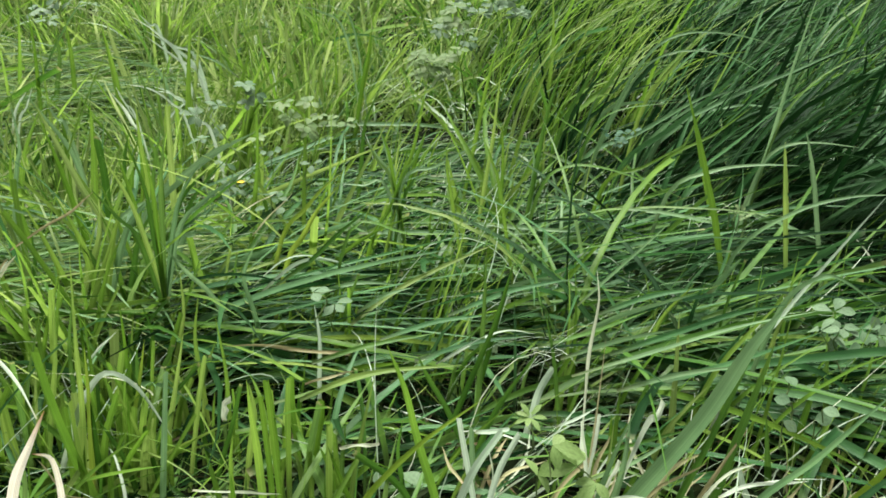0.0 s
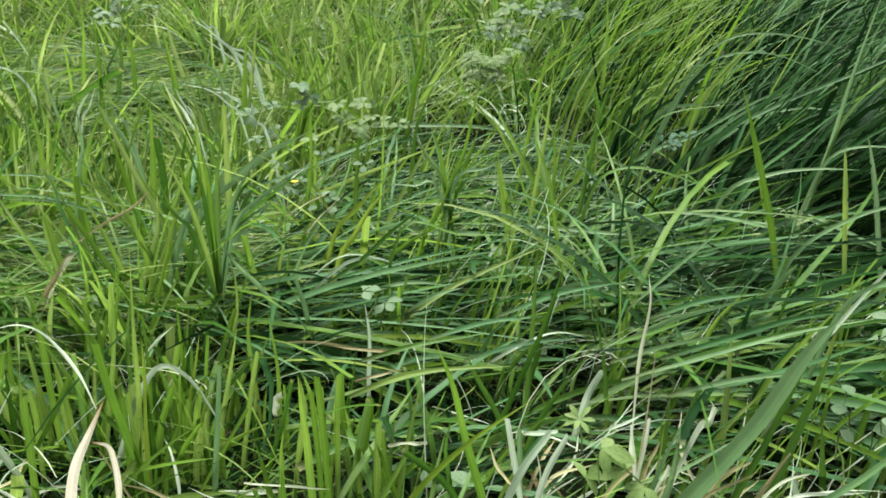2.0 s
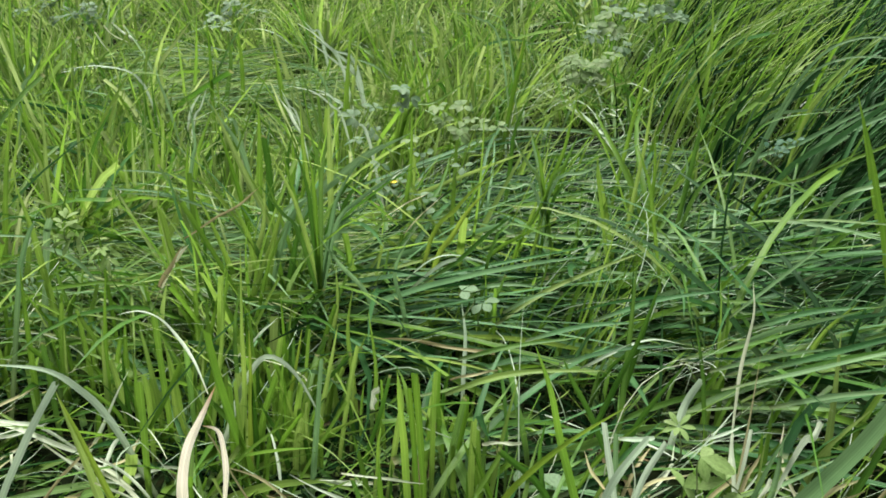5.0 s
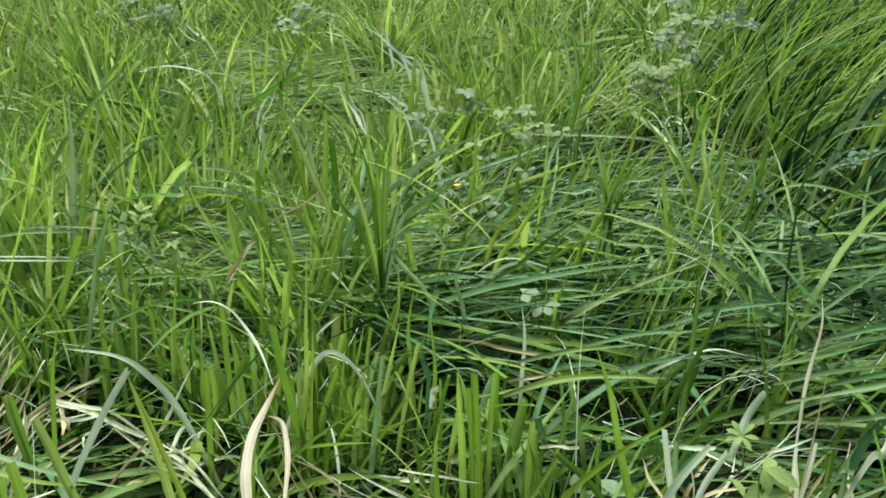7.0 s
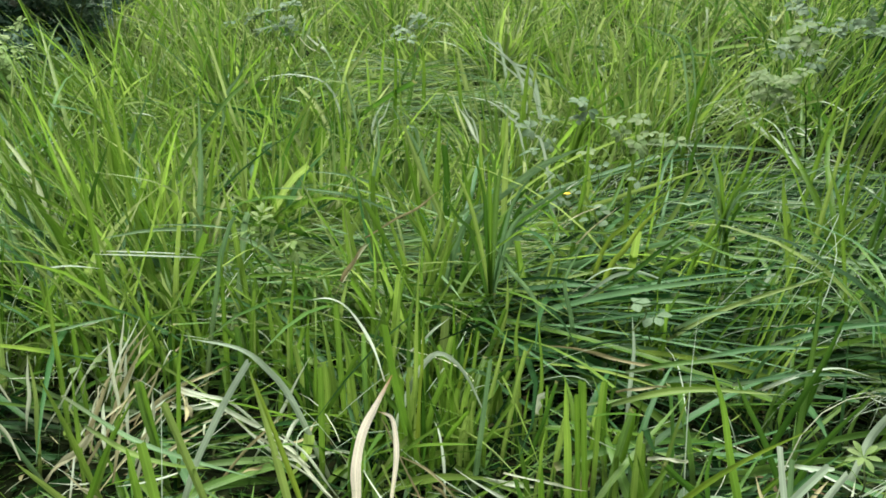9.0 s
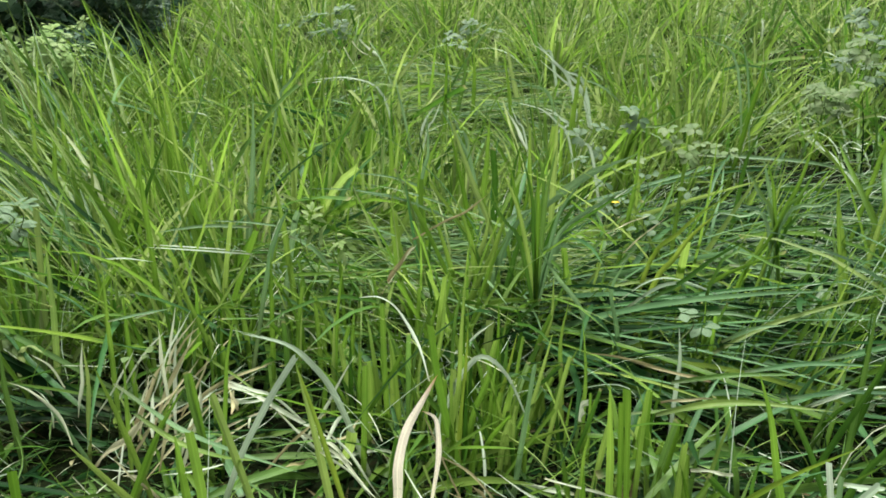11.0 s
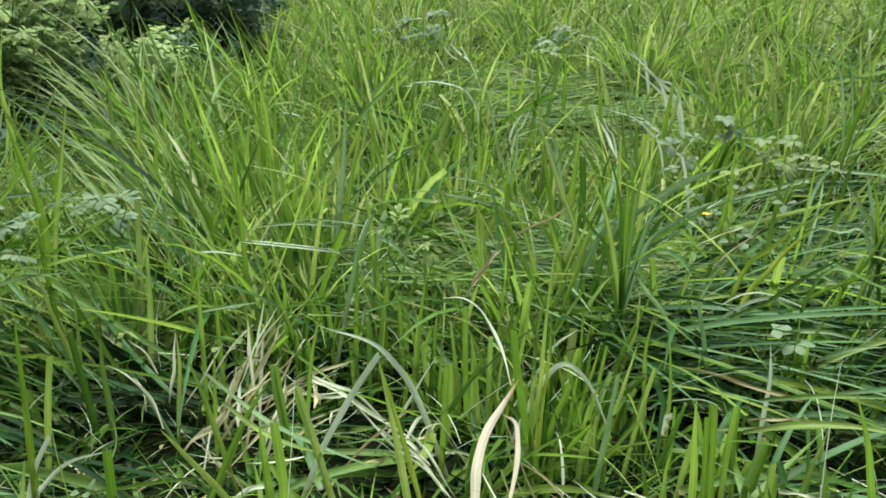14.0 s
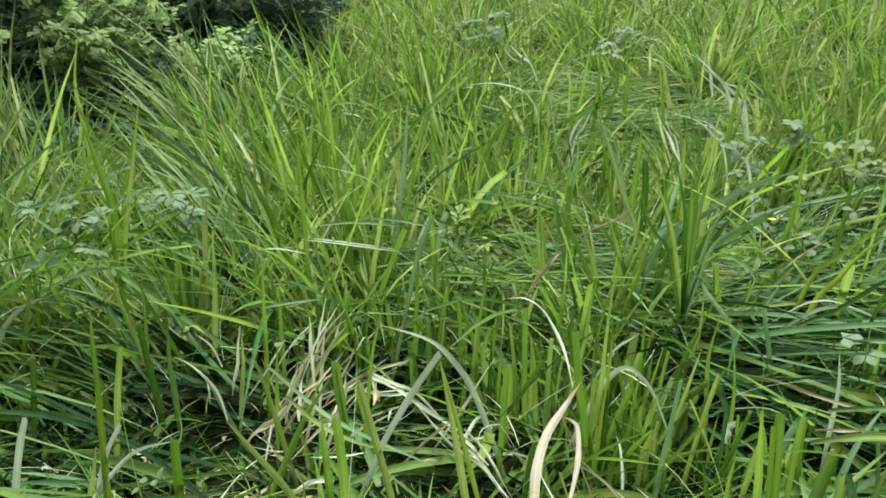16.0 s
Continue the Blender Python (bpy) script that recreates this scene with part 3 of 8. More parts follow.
# laid patches in the meadow
for mat, count, tone, spots in ((m_far, 420, "pale", LAID), (m_green, 420, "green", LAID), (m_grey, 260, "greyish", LAID),
                                (m_blue, 90, "bluish", LOW), (m_green, 110, "mid-green", LOW), (m_shaded, 110, "dark green", LOW), (m_grey, 40, "greyish", LOW)):
    for a_, b_, r_ in spots:
        n = int(count * (r_ / 0.16) ** 1.5)
        x, y = a_ - 0.04 + rng.normal(0, 0.55 * r_, n), b_ + rng.normal(0, 0.55 * r_, n)
        grass("flattened_grass", mat, x, y, D(rng.normal(-104, 24, n) if spots is LAID else rng.normal(-84, 42, n)), D(U(6, 34, n)), D(rng.normal(-6, 9, n)), U(0.12, 0.26, n), U(0.0025, 0.0065, n) * (1 if spots is LAID else 1.4),
              f"{tone} fine grass laid flat in the meadow", lift=U(0.02, 0.10, n) * (1 if spots is LAID else 0.6), segs=5, bow=0.6)

# grass laid over to the other side
for mat, count, tone, seed in ((m_shaded, 2400, "dark green", 24), (m_green, 3000, "green", 12), (m_blue, 700, "bluish", 13), (m_fresh, 3700, "yellow-green", 14), (m_far, 3200, "pale", 32)):
    x, y = scatter(count, 40, 88, 0.3, 2.1, 0.02, 7)
    x, y = keep(x, y, lambda th, r: smooth(44, 55, th) * (r < edge(th)) * ((0.10 * smooth(0.9, 1.0, r) + 0.90 * smooth(1.0, 1.4, r)) if mat in (m_fresh, m_far) else (1 - 0.9 * smooth(0.85, 1.1, r)) if mat in (m_shaded, m_blue) else 1))
    x, y = gaps(x, y, 0.13, 12, 0.32, 0.54)
    n = len(x)
    th, r = polar(x, y)
    _, _, sw = lean_field(x, y)
    up = smooth(0.8, 1.3, r)
    grass("flattened_grass", mat, x, y, D(148 - 45 * up + sw + rng.normal(0, 18, n)), D(U(14, 56, n) + 22 * up), D(rng.normal(2, 14, n) + 14 * up), U(0.22, 0.42, n) * tuft_length(x, y, seed=seed),
          broad(n, 0.55), f"long {tone} grass fallen over to one side", lift=U(0, 0.04, n), segs=7, bow=0.7)

# pale mop of grass at the edge, leaning out over the undergrowth
for mat, count, tone in ((m_far, 3600, "pale"), (m_fresh, 2400, "yellow-green"), (m_grey, 1500, "grey-green"), (m_green, 900, "mid-green")):
    x, y = scatter(count, 45, 84, 0.95, 2.2, 0.035, 12)
    x, y = keep(x, y, lambda th, r: (r < edge(th) - 0.1) * (0.6 * smooth(45, 52, th) + 0.4 * smooth(54, 60, th)) * smooth(1.15 - 0.15 * smooth(54, 60, th), 1.35, r + 0.1 * smooth(54, 60, th)))
    n = len(x)
    grass("leaning_edge_grass", mat, x, y, D(np.where(U(0, 1, n) < 0.3, U(-180, 180, n), rng.normal(128, 38, n))), D(U(50, 89, n)), D(U(5, 78, n)), U(0.17, 0.33, n) * tuft_length(x, y, seed=33),
          broad(n, 0.6), f"{tone} grass leaning out over the meadow's edge", segs=6, bow=0.8)

for mat, count, tone in ((m_far, 1300, "pale"), (m_fresh, 900, "yellow-green"), (m_pale, 260, "silvery")):
    x, y = scatter(count, 56, 76, 1.1, 1.75, 0.03, 10)
    n = len(x)
    grass("leaning_edge_grass", mat, x, y, D(rng.normal(125, 45, n)), D(U(40, 84, n)), D(U(-10, 60, n)), U(0.14, 0.28, n),
          broad(n, 0.5), f"{tone} fine grass over the meadow's edge", segs=6, bow=0.8)

# sparse upright blades over the pressed grass
x, y = scatter(380, -34, 12, 0.6, 1.6, 0.02, 4)
x, y = keep(x, y, lambda th, r: 1 - 0.9 * smooth(-7, -12, th) * smooth(0.9, 1.05, r))
n = len(x)
grass("upright_grass", m_fresh, x, y, D(U(-120, 0, n)), D(U(62, 88, n)), D(U(30, 80, n)), U(0.12, 0.24, n), U(0.004, 0.008, n),
      "single bright blades rising through pressed grass", segs=6)

# short shoots that close the bottom of the sward, coloured dark for its shade
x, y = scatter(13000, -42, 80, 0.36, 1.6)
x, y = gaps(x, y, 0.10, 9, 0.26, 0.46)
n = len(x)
grass("under_grass", m_shaded, x, y, D(U(-180, 180, n)), D(U(15, 80, n)), D(U(-30, 50, n)), U(0.03, 0.085, n), U(0.003, 0.007, n),
      "short green shoots at the bottom of the sward, darkened for its shade", segs=3)

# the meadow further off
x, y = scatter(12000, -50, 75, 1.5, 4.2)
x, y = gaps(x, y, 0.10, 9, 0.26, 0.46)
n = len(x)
grass("under_grass", m_shaded, x, y, D(U(-180, 180, n)), D(U(20, 75, n)), D(U(-20, 60, n)), U(0.05, 0.11, n), U(0.004, 0.009, n),
      "short bottom grass, darkened in colour for the shade between tussocks", segs=3)
for mat, count, tone in ((m_far, 17000, "pale green"), (m_green, 6500, "mid-green"), (m_fresh, 7500, "yellow-green"), (m_shaded, 3000, "dark green")):
    x, y, az, e0, e1, size = tussock(count, -50, 75, 1.7, 5.0, 0.05)
    th, r = polar(x, y)
    share = smooth(-2, -10, th) if mat is m_shaded else (0.35 * smooth(-18, -10, th) + 0.65 * smooth(-2, 12, th)) if mat is not m_green else 1
    share = share * (1 - 0.45 * smooth(8, 2, th) * smooth(3.0, 2.4, r)) if mat in (m_far, m_fresh) else share
    share = share * smooth(2.2, 2.6, r + 0.5 * smooth(6, -2, th)) * (r < edge(th)) * (1 - smooth(3.2, 5.0, r) * 0.6)
    m = rng.uniform(0, 1, count) < share
    x, y, az, e0, e1, size = (v[m] for v in (x, y, az, e0, e1, size))
    n = len(x)
    grass("far_grass", mat, x, y, D(az), D(e0), D(e1), U(0.19, 0.34, n) * size, 1.1 * broad(n, 0.55), f"{tone} tussocks of meadow grass further off", segs=4)
x, y = scatter(80000, -180, 180, 0.3, 6.0, 0.06, 9)
x, y = keep(x, y, lambda th, r: ((th < -46) | (th > 78) | (r > 4.6)) * ((r < edge(th)) | (th > 98)))
n = len(x)
grass("outer_grass", m_green, x, y, D(U(-180, 180, n)), D(U(50, 88, n)), D(U(-30, 60, n)), U(0.14, 0.3, n), U(0.006, 0.012, n),
      "meadow grass all round", segs=2)

# thin wiry stems and old shoots all through it
for mat, count, tone, seed in ((m_pale, 1000, "pale grey-green", 21), (m_fresh, 1400, "yellow-green", 22), (m_straw, 220, "bleached", 27)):
    x, y = scatter(count, -40, 72, 0.42, 1.9)
    x, y = keep(x, y, lambda th, r: (1 - 0.7 * (1 - smooth(0.75, 1.2, r)) * smooth(24, 36, th)) * (1 - 0.8 * smooth(-6, -12, th) * smooth(0.95, 1.1, r)))
    n = len(x)
    right, left, sw = lean_field(x, y)
    az = np.where(right > 0.5, -80 + rng.normal(0, 45, n), np.where(left > 0.5, 70 + rng.normal(0, 45, n), U(-180, 180, n)))
    grass("wiry_stems", mat, x, y, D(az), D(U(10, 75, n)), D(U(-50, 40, n)), U(0.08, 0.28, n), U(0.0008, 0.0019, n),
          f"thin curling {tone} stems in the sward", lift=U(0, 0.05, n), segs=8, curl=rng.normal(0, 0.9, n))

# old blades bent over, paled to carry sky sheen
for mat, count, tone in ((m_grey, 800, "grey-green"), (m_pale, 260, "sheen-paled glaucous")):
    x, y = scatter(count, -8, 52, 1.05, 2.6, 0.03, 4)
    x, y = gaps(x, y, 0.20, 15, 0.38, 0.6)
    n = len(x)
    grass("bent_grass", mat, x, y, D(U(-180, 180, n)), D(U(50, 86, n)), D(U(-75, -5, n)), U(0.16, 0.32, n), U(0.003, 0.0072, n),
          f"{tone} old blades bent over in the meadow", segs=9, bow=1.6)

# dead straw strewn in the sward
x, y = scatter(420, -32, 66, 0.4, 2.4)
x, y = keep(x, y, lambda th, r: 1 - 0.6 * (1 - smooth(0.8, 1.1, r)))
n = len(x)
grass("dry_straw", m_straw, x, y, D(U(-180, 180, n)), D(U(5, 50, n)), D(U(-20, 20, n)), U(0.04, 0.14, n), U(0.0012, 0.004, n),
      "thin bleached straw scattered in the grass", lift=U(0.0, 0.07, n), segs=5)

# ---------------------------------------------------------------- single blades and tufts
def clump(name, x, y, label, category):
    """The root of one tuft of blades, on the soil."""
    ob = new(name)
    ob.location = (x, y, float(ground_z(x, y)))
    groups = {"grass": "tufts of grass", "dry grass": "tufts of dry grass", "weed": "low weeds", "shrub": "shrubs at the meadow's edge"}
    return tagged(ob, label, category, groups.get(category, ""))


def spline(points, n):
    """A smooth run through the given places."""
    p = np.array(points, float)
    p = np.concatenate([[2 * p[0] - p[1]], p, [2 * p[-1] - p[-2]]])
    out = []
    m = len(p) - 3
    for k in range(n + 1):
        u = k / n * m
        i = min(int(u), m - 1)
        t = u - i
        a, b, c, d = p[i : i + 4]
        out.append(0.5 * (2 * b + (c - a) * t + (2 * a - 5 * b + 4 * c - d) * t * t + (3 * b - a - 3 * c + d) * t ** 3))
    return np.array(out)


def blade(root, mat, width, *points, blunt=0, loose=0):
    """One leaf blade of a tuft, from its foot over a middle to its tip."""
    p = [np.array(q) for q in points]
    g = float(ground_z(p[0][0], p[0][1]))
    if p[0][2] > g + 0.012 and not loose:
        back = p[0] - p[1]
        rise = p[0][2] - g
        side = back[:2] / max(abs(back[2]), 1e-4) * rise
        side = side * min(1, 0.035 / (np.linalg.norm(side) + 1e-6))
        p.insert(0, np.array([p[0][0] + side[0], p[0][1] + side[1], g - 0.004]))
    n = (6 if mat in (m_straw, m_brown) else 4) * (len(p) - 1)
    c = spline(p, n)
    T = np.gradient(c, axis=0)
    T /= np.linalg.norm(T, axis=1)[:, None] + 1e-9
    face = rng.normal(0, 0.25)
    out_dir = np.array([c[:, 0].mean(), c[:, 1].mean(), -1.1 * math.hypot(c[:, 0].mean(), c[:, 1].mean())])
    out_dir /= np.linalg.norm(out_dir)
    S = np.cross(T, out_dir)
    S /= np.linalg.norm(S, axis=1)[:, None] + 1e-9
    B = np.cross(T, S)
    tw = face + rng.normal(0, 0.3) * np.linspace(0, 1, n + 1)
    u = np.linspace(0, 1, n + 1)
    dry = mat in (m_straw, m_brown)
    if dry:  # shrivelled and twisted
        tw = tw + 0.5 * np.sin(rng.uniform(4, 9) * u + rng.uniform(0, 6))
    S = np.cos(tw)[:, None] * S + np.sin(tw)[:, None] * B
    Nn = np.cross(T, S)
    if blunt:
        prof = 0.65 + 0.35 * np.sin(np.pi * np.clip(0.1 + 0.72 * u, 0, 1))
    else:
        prof = (0.6 + 0.4 * np.minimum(1, u / 0.3)) * np.maximum(1 - u ** 2.6, 0.02) ** 0.8
    half = width * 0.42 * prof * (1 + 0.04 * np.sin(17 * u + face * 9))
    if dry:
        half = half * (1 + 0.15 * np.sin(rng.uniform(8, 13) * u + rng.uniform(0, 6)))
        c = c + S * (0.14 * width * np.sin(rng.uniform(7, 12) * u + rng.uniform(0, 6)))[:, None]
    arch = width * (0.17 if dry else 0.13) * prof
    rows = [c - S * half[:, None], c - S * half[:, None] * 0.5 - Nn * arch[:, None] * 0.5, c - Nn * arch[:, None],
            c + S * half[:, None] * 0.5 - Nn * arch[:, None] * 0.5, c + S * half[:, None]]
    if blunt:  # a ragged mown end
        for r_ in rows:
            r_[-1] += T[-1] * rng.uniform(-0.25, 0.2) * width
    V = np.stack(rows, 1).reshape(-1, 3) - np.array(root.location)
    F = [(5 * i + j + 5, 5 * i + j + 6, 5 * i + j + 1, 5 * i + j) for i in range(n) for j in range(4)]
    uv = np.stack([np.tile(np.linspace(0, 1, 5), n + 1), np.repeat(u, 5)], 1)
    return make_mesh("blade", V, F, uv, mat, root)


tuft = clump("grass_tuft", -0.108, 0.626, "fresh green blades with cut ends, standing in the grass", "grass")
blade(tuft, m_fresh, 0.0089, (-0.002, 0.606, 0.050), (-0.019, 0.590, 0.127), (-0.028, 0.573, 0.182), (-0.040, 0.556, 0.228))
blade(tuft, m_yellow, 0.0075, (-0.065, 0.582, 0.070), (-0.041, 0.574, 0.108), (-0.009, 0.566, 0.146), (0.033, 0.555, 0.187))
blade(tuft, m_fresh, 0.0084, (-0.096, 0.613, 0.050), (-0.095, 0.613, 0.090), (-0.093, 0.613, 0.127), blunt=1)
blade(tuft, m_fresh, 0.0088, (-0.153, 0.612, 0.050), (-0.153, 0.605, 0.105), (-0.154, 0.599, 0.141), (-0.154, 0.592, 0.180))
blade(tuft, m_fresh, 0.0059, (-0.078, 0.613, 0.050), (-0.087, 0.612, 0.079), (-0.095, 0.610, 0.108))
blade(tuft, m_fresh, 0.0058, (-0.142, 0.601, 0.060), (-0.143, 0.600, 0.105), (-0.146, 0.600, 0.159), blunt=1)
blade(tuft, m_green, 0.0081, (-0.120, 0.672, 0.050), (-0.114, 0.673, 0.093), (-0.109, 0.674, 0.117), blunt=1)
blade(tuft, m_fresh, 0.0068, (-0.136, 0.685, 0.070), (-0.138, 0.685, 0.100), (-0.137, 0.685, 0.133), blunt=1)
blade(tuft, m_fresh, 0.0060, (-0.137, 0.605, 0.070), (-0.140, 0.604, 0.142), (-0.141, 0.604, 0.171), blunt=1)
blade(tuft, m_green, 0.0055, (-0.204, 0.673, 0.050), (-0.192, 0.677, 0.088), (-0.182, 0.679, 0.128), blunt=1)
blade(tuft, m_green, 0.0056, (-0.035, 0.646, 0.050), (-0.038, 0.637, 0.086), (-0.033, 0.627, 0.123))
blade(tuft, m_green, 0.0059, (-0.049, 0.613, 0.050), (-0.044, 0.614, 0.084), (-0.036, 0.614, 0.122))
blade(tuft, m_green, 0.0077, (-0.121, 0.637, 0.050), (-0.113, 0.638, 0.096), (-0.105, 0.639, 0.133), blunt=1)
blade(tuft, m_fresh, 0.0051, (-0.178, 0.611, 0.050), (-0.178, 0.611, 0.090), (-0.174, 0.612, 0.117))
tuft = clump("grass_tuft", -0.252, 0.649, "dull bluish-green grass blades, some bent over", "grass")
blade(tuft, m_grey, 0.0077, (-0.252, 0.649, 0.040), (-0.247, 0.651, 0.086), (-0.240, 0.654, 0.152), blunt=1)
tuft = clump("grass_tuft", -0.346, 0.672, "dull bluish-green grass blades, some bent over", "grass")
blade(tuft, m_pale, 0.0075, (-0.346, 0.672, 0.060), (-0.327, 0.675, 0.109), (-0.304, 0.679, 0.138), (-0.278, 0.684, 0.120), (-0.253, 0.688, 0.066))
tuft = clump("grass_tuft", -0.133, 0.817, "dull bluish-green grass blades, some bent over", "grass")
blade(tuft, m_pale, 0.0062, (-0.133, 0.817, 0.060), (-0.131, 0.817, 0.108), (-0.135, 0.817, 0.147))
tuft = clump("grass_tuft", -0.480, 1.155, "dull bluish-green grass blades, some bent over", "grass")
blade(tuft, m_grey, 0.0111, (-0.487, 1.172, 0.050), (-0.475, 1.164, 0.102), (-0.448, 1.160, 0.149))
blade(tuft, m_grey, 0.0108, (-0.474, 1.138, 0.050), (-0.441, 1.138, 0.128), (-0.409, 1.137, 0.172))
tuft = clump("grass_tuft", -0.411, 1.033, "dull bluish-green grass blades, some bent over", "grass")
blade(tuft, m_grey, 0.0096, (-0.384, 1.052, 0.060), (-0.384, 1.082, 0.090), (-0.387, 1.110, 0.122))
blade(tuft, m_grey, 0.0085, (-0.438, 1.013, 0.080), (-0.411, 1.024, 0.147), (-0.375, 1.036, 0.200))
tuft = clump("grass_tuft", -0.245, 0.917, "dull bluish-green grass blades, some bent over", "grass")
blade(tuft, m_grey, 0.0081, (-0.269, 0.928, 0.100), (-0.301, 0.919, 0.145), (-0.325, 0.911, 0.185))
blade(tuft, m_grey, 0.0079, (-0.221, 0.906, 0.100), (-0.229, 0.904, 0.144), (-0.214, 0.907, 0.183))
tuft = clump("grass_tuft", -0.448, 0.651, "upright cut blades round one broad bent-over blade", "grass")
blade(tuft, m_pale, 0.0082, (-0.426, 0.602, 0.100), (-0.446, 0.589, 0.141), (-0.465, 0.575, 0.164), (-0.497, 0.550, 0.179))
blade(tuft, m_fresh, 0.0096, (-0.396, 0.532, 0.050), (-0.403, 0.527, 0.104), (-0.414, 0.519, 0.178))
blade(tuft, m_fresh, 0.0080, (-0.403, 0.612, 0.050), (-0.401, 0.613, 0.094), (-0.400, 0.614, 0.137), blunt=1)
blade(tuft, m_green, 0.0055, (-0.352, 0.598, 0.050), (-0.348, 0.600, 0.087), (-0.354, 0.597, 0.123))
blade(tuft, m_fresh, 0.0065, (-0.427, 0.667, 0.050), (-0.426, 0.668, 0.084), (-0.427, 0.667, 0.113), blunt=1)
blade(tuft, m_fresh, 0.0077, (-0.415, 0.707, 0.050), (-0.418, 0.706, 0.098), (-0.422, 0.704, 0.131))
blade(tuft, m_fresh, 0.0077, (-0.425, 0.700, 0.050), (-0.426, 0.699, 0.098), (-0.427, 0.699, 0.167), blunt=1)
blade(tuft, m_fresh, 0.0078, (-0.330, 0.677, 0.050), (-0.332, 0.676, 0.082), (-0.333, 0.675, 0.120), blunt=1)
blade(tuft, m_fresh, 0.0072, (-0.349, 0.753, 0.050), (-0.350, 0.753, 0.105), (-0.350, 0.753, 0.161))
blade(tuft, m_yellow, 0.0064, (-0.388, 0.531, 0.070), (-0.400, 0.523, 0.128), (-0.411, 0.516, 0.177))
blade(tuft, m_fresh, 0.0064, (-0.498, 0.714, 0.080), (-0.495, 0.717, 0.136), (-0.487, 0.721, 0.201))
blade(tuft, m_green, 0.0071, (-0.547, 0.688, 0.070), (-0.547, 0.688, 0.099), (-0.548, 0.687, 0.130), blunt=1)
blade(tuft, m_fresh, 0.0065, (-0.421, 0.788, 0.080), (-0.406, 0.795, 0.138), (-0.390, 0.802, 0.191))
blade(tuft, m_fresh, 0.0063, (-0.370, 0.700, 0.080), (-0.359, 0.705, 0.146), (-0.355, 0.707, 0.208))
blade(tuft, m_yellow, 0.0066, (-0.321, 0.668, 0.070), (-0.317, 0.669, 0.120), (-0.315, 0.670, 0.169))
blade(tuft, m_pale, 0.0073, (-0.462, 0.488, 0.080), (-0.449, 0.505, 0.119), (-0.438, 0.519, 0.147), (-0.425, 0.535, 0.175), blunt=1)
blade(tuft, m_fresh, 0.0087, (-0.518, 0.548, 0.050), (-0.524, 0.543, 0.083), (-0.530, 0.538, 0.112), blunt=1)
blade(tuft, m_fresh, 0.0078, (-0.315, 0.633, 0.050), (-0.316, 0.633, 0.094), (-0.316, 0.632, 0.136), blunt=1)
blade(tuft, m_fresh, 0.0073, (-0.427, 0.717, 0.050), (-0.427, 0.717, 0.092), (-0.430, 0.716, 0.133))
blade(tuft, m_green, 0.0069, (-0.471, 0.701, 0.050), (-0.471, 0.702, 0.085), (-0.470, 0.702, 0.119))
blade(tuft, m_green, 0.0072, (-0.465, 0.764, 0.050), (-0.464, 0.764, 0.094), (-0.463, 0.765, 0.136), blunt=1)
blade(tuft, m_fresh, 0.0065, (-0.498, 0.706, 0.050), (-0.496, 0.707, 0.092), (-0.494, 0.709, 0.140))
blade(tuft, m_fresh, 0.0068, (-0.358, 0.756, 0.050), (-0.357, 0.757, 0.106), (-0.356, 0.757, 0.166))
blade(tuft, m_green, 0.0070, (-0.561, 0.554, 0.050), (-0.566, 0.550, 0.090), (-0.568, 0.548, 0.124), blunt=1)
blade(tuft, m_grey, 0.0077, (-0.605, 0.492, 0.130), (-0.540, 0.501, 0.094), (-0.477, 0.501, 0.085), (-0.408, 0.503, 0.080), loose=1)
blade(tuft, m_fresh, 0.0107, (-0.503, 0.465, 0.050), (-0.498, 0.456, 0.092), (-0.492, 0.447, 0.126))
blade(tuft, m_fresh, 0.0070, (-0.586, 0.517, 0.060), (-0.578, 0.525, 0.088), (-0.567, 0.536, 0.115))
blade(tuft, m_fresh, 0.0079, (-0.517, 0.742, 0.050), (-0.516, 0.742, 0.080), (-0.515, 0.743, 0.123))
blade(tuft, m_fresh, 0.0078, (-0.585, 0.714, 0.080), (-0.583, 0.715, 0.146), (-0.581, 0.717, 0.202))
blade(tuft, m_fresh, 0.0059, (-0.546, 0.577, 0.080), (-0.541, 0.580, 0.132), (-0.533, 0.588, 0.182))
blade(tuft, m_fresh, 0.0074, (-0.395, 0.868, 0.080), (-0.375, 0.876, 0.156), (-0.355, 0.884, 0.200))
tuft = clump("grass_tuft", -0.391, 1.042, "upright cut blades round one broad bent-over blade", "grass")
blade(tuft, m_grey, 0.0087, (-0.391, 1.042, 0.080), (-0.381, 1.045, 0.114), (-0.370, 1.049, 0.142))
tuft = clump("grass_tuft", -0.642, 0.317, "broad mown-off green blades among flattened grass", "grass")
blade(tuft, m_fresh, 0.0069, (-0.634, 0.320, 0.050), (-0.632, 0.323, 0.128), (-0.632, 0.324, 0.202), (-0.631, 0.325, 0.239))
blade(tuft, m_fresh, 0.0099, (-0.581, 0.357, 0.050), (-0.581, 0.357, 0.084), (-0.581, 0.357, 0.118), blunt=1)
blade(tuft, m_fresh, 0.0067, (-0.663, 0.322, 0.050), (-0.660, 0.326, 0.072), (-0.657, 0.330, 0.100))
blade(tuft, m_pale, 0.0058, (-0.638, 0.309, 0.060), (-0.623, 0.321, 0.088), (-0.605, 0.337, 0.110), (-0.580, 0.360, 0.117))
blade(tuft, m_pale, 0.0055, (-0.635, 0.311, 0.060), (-0.630, 0.321, 0.102), (-0.622, 0.334, 0.131), blunt=1)
blade(tuft, m_yellow, 0.0076, (-0.627, 0.317, 0.060), (-0.627, 0.318, 0.121), (-0.627, 0.318, 0.169))
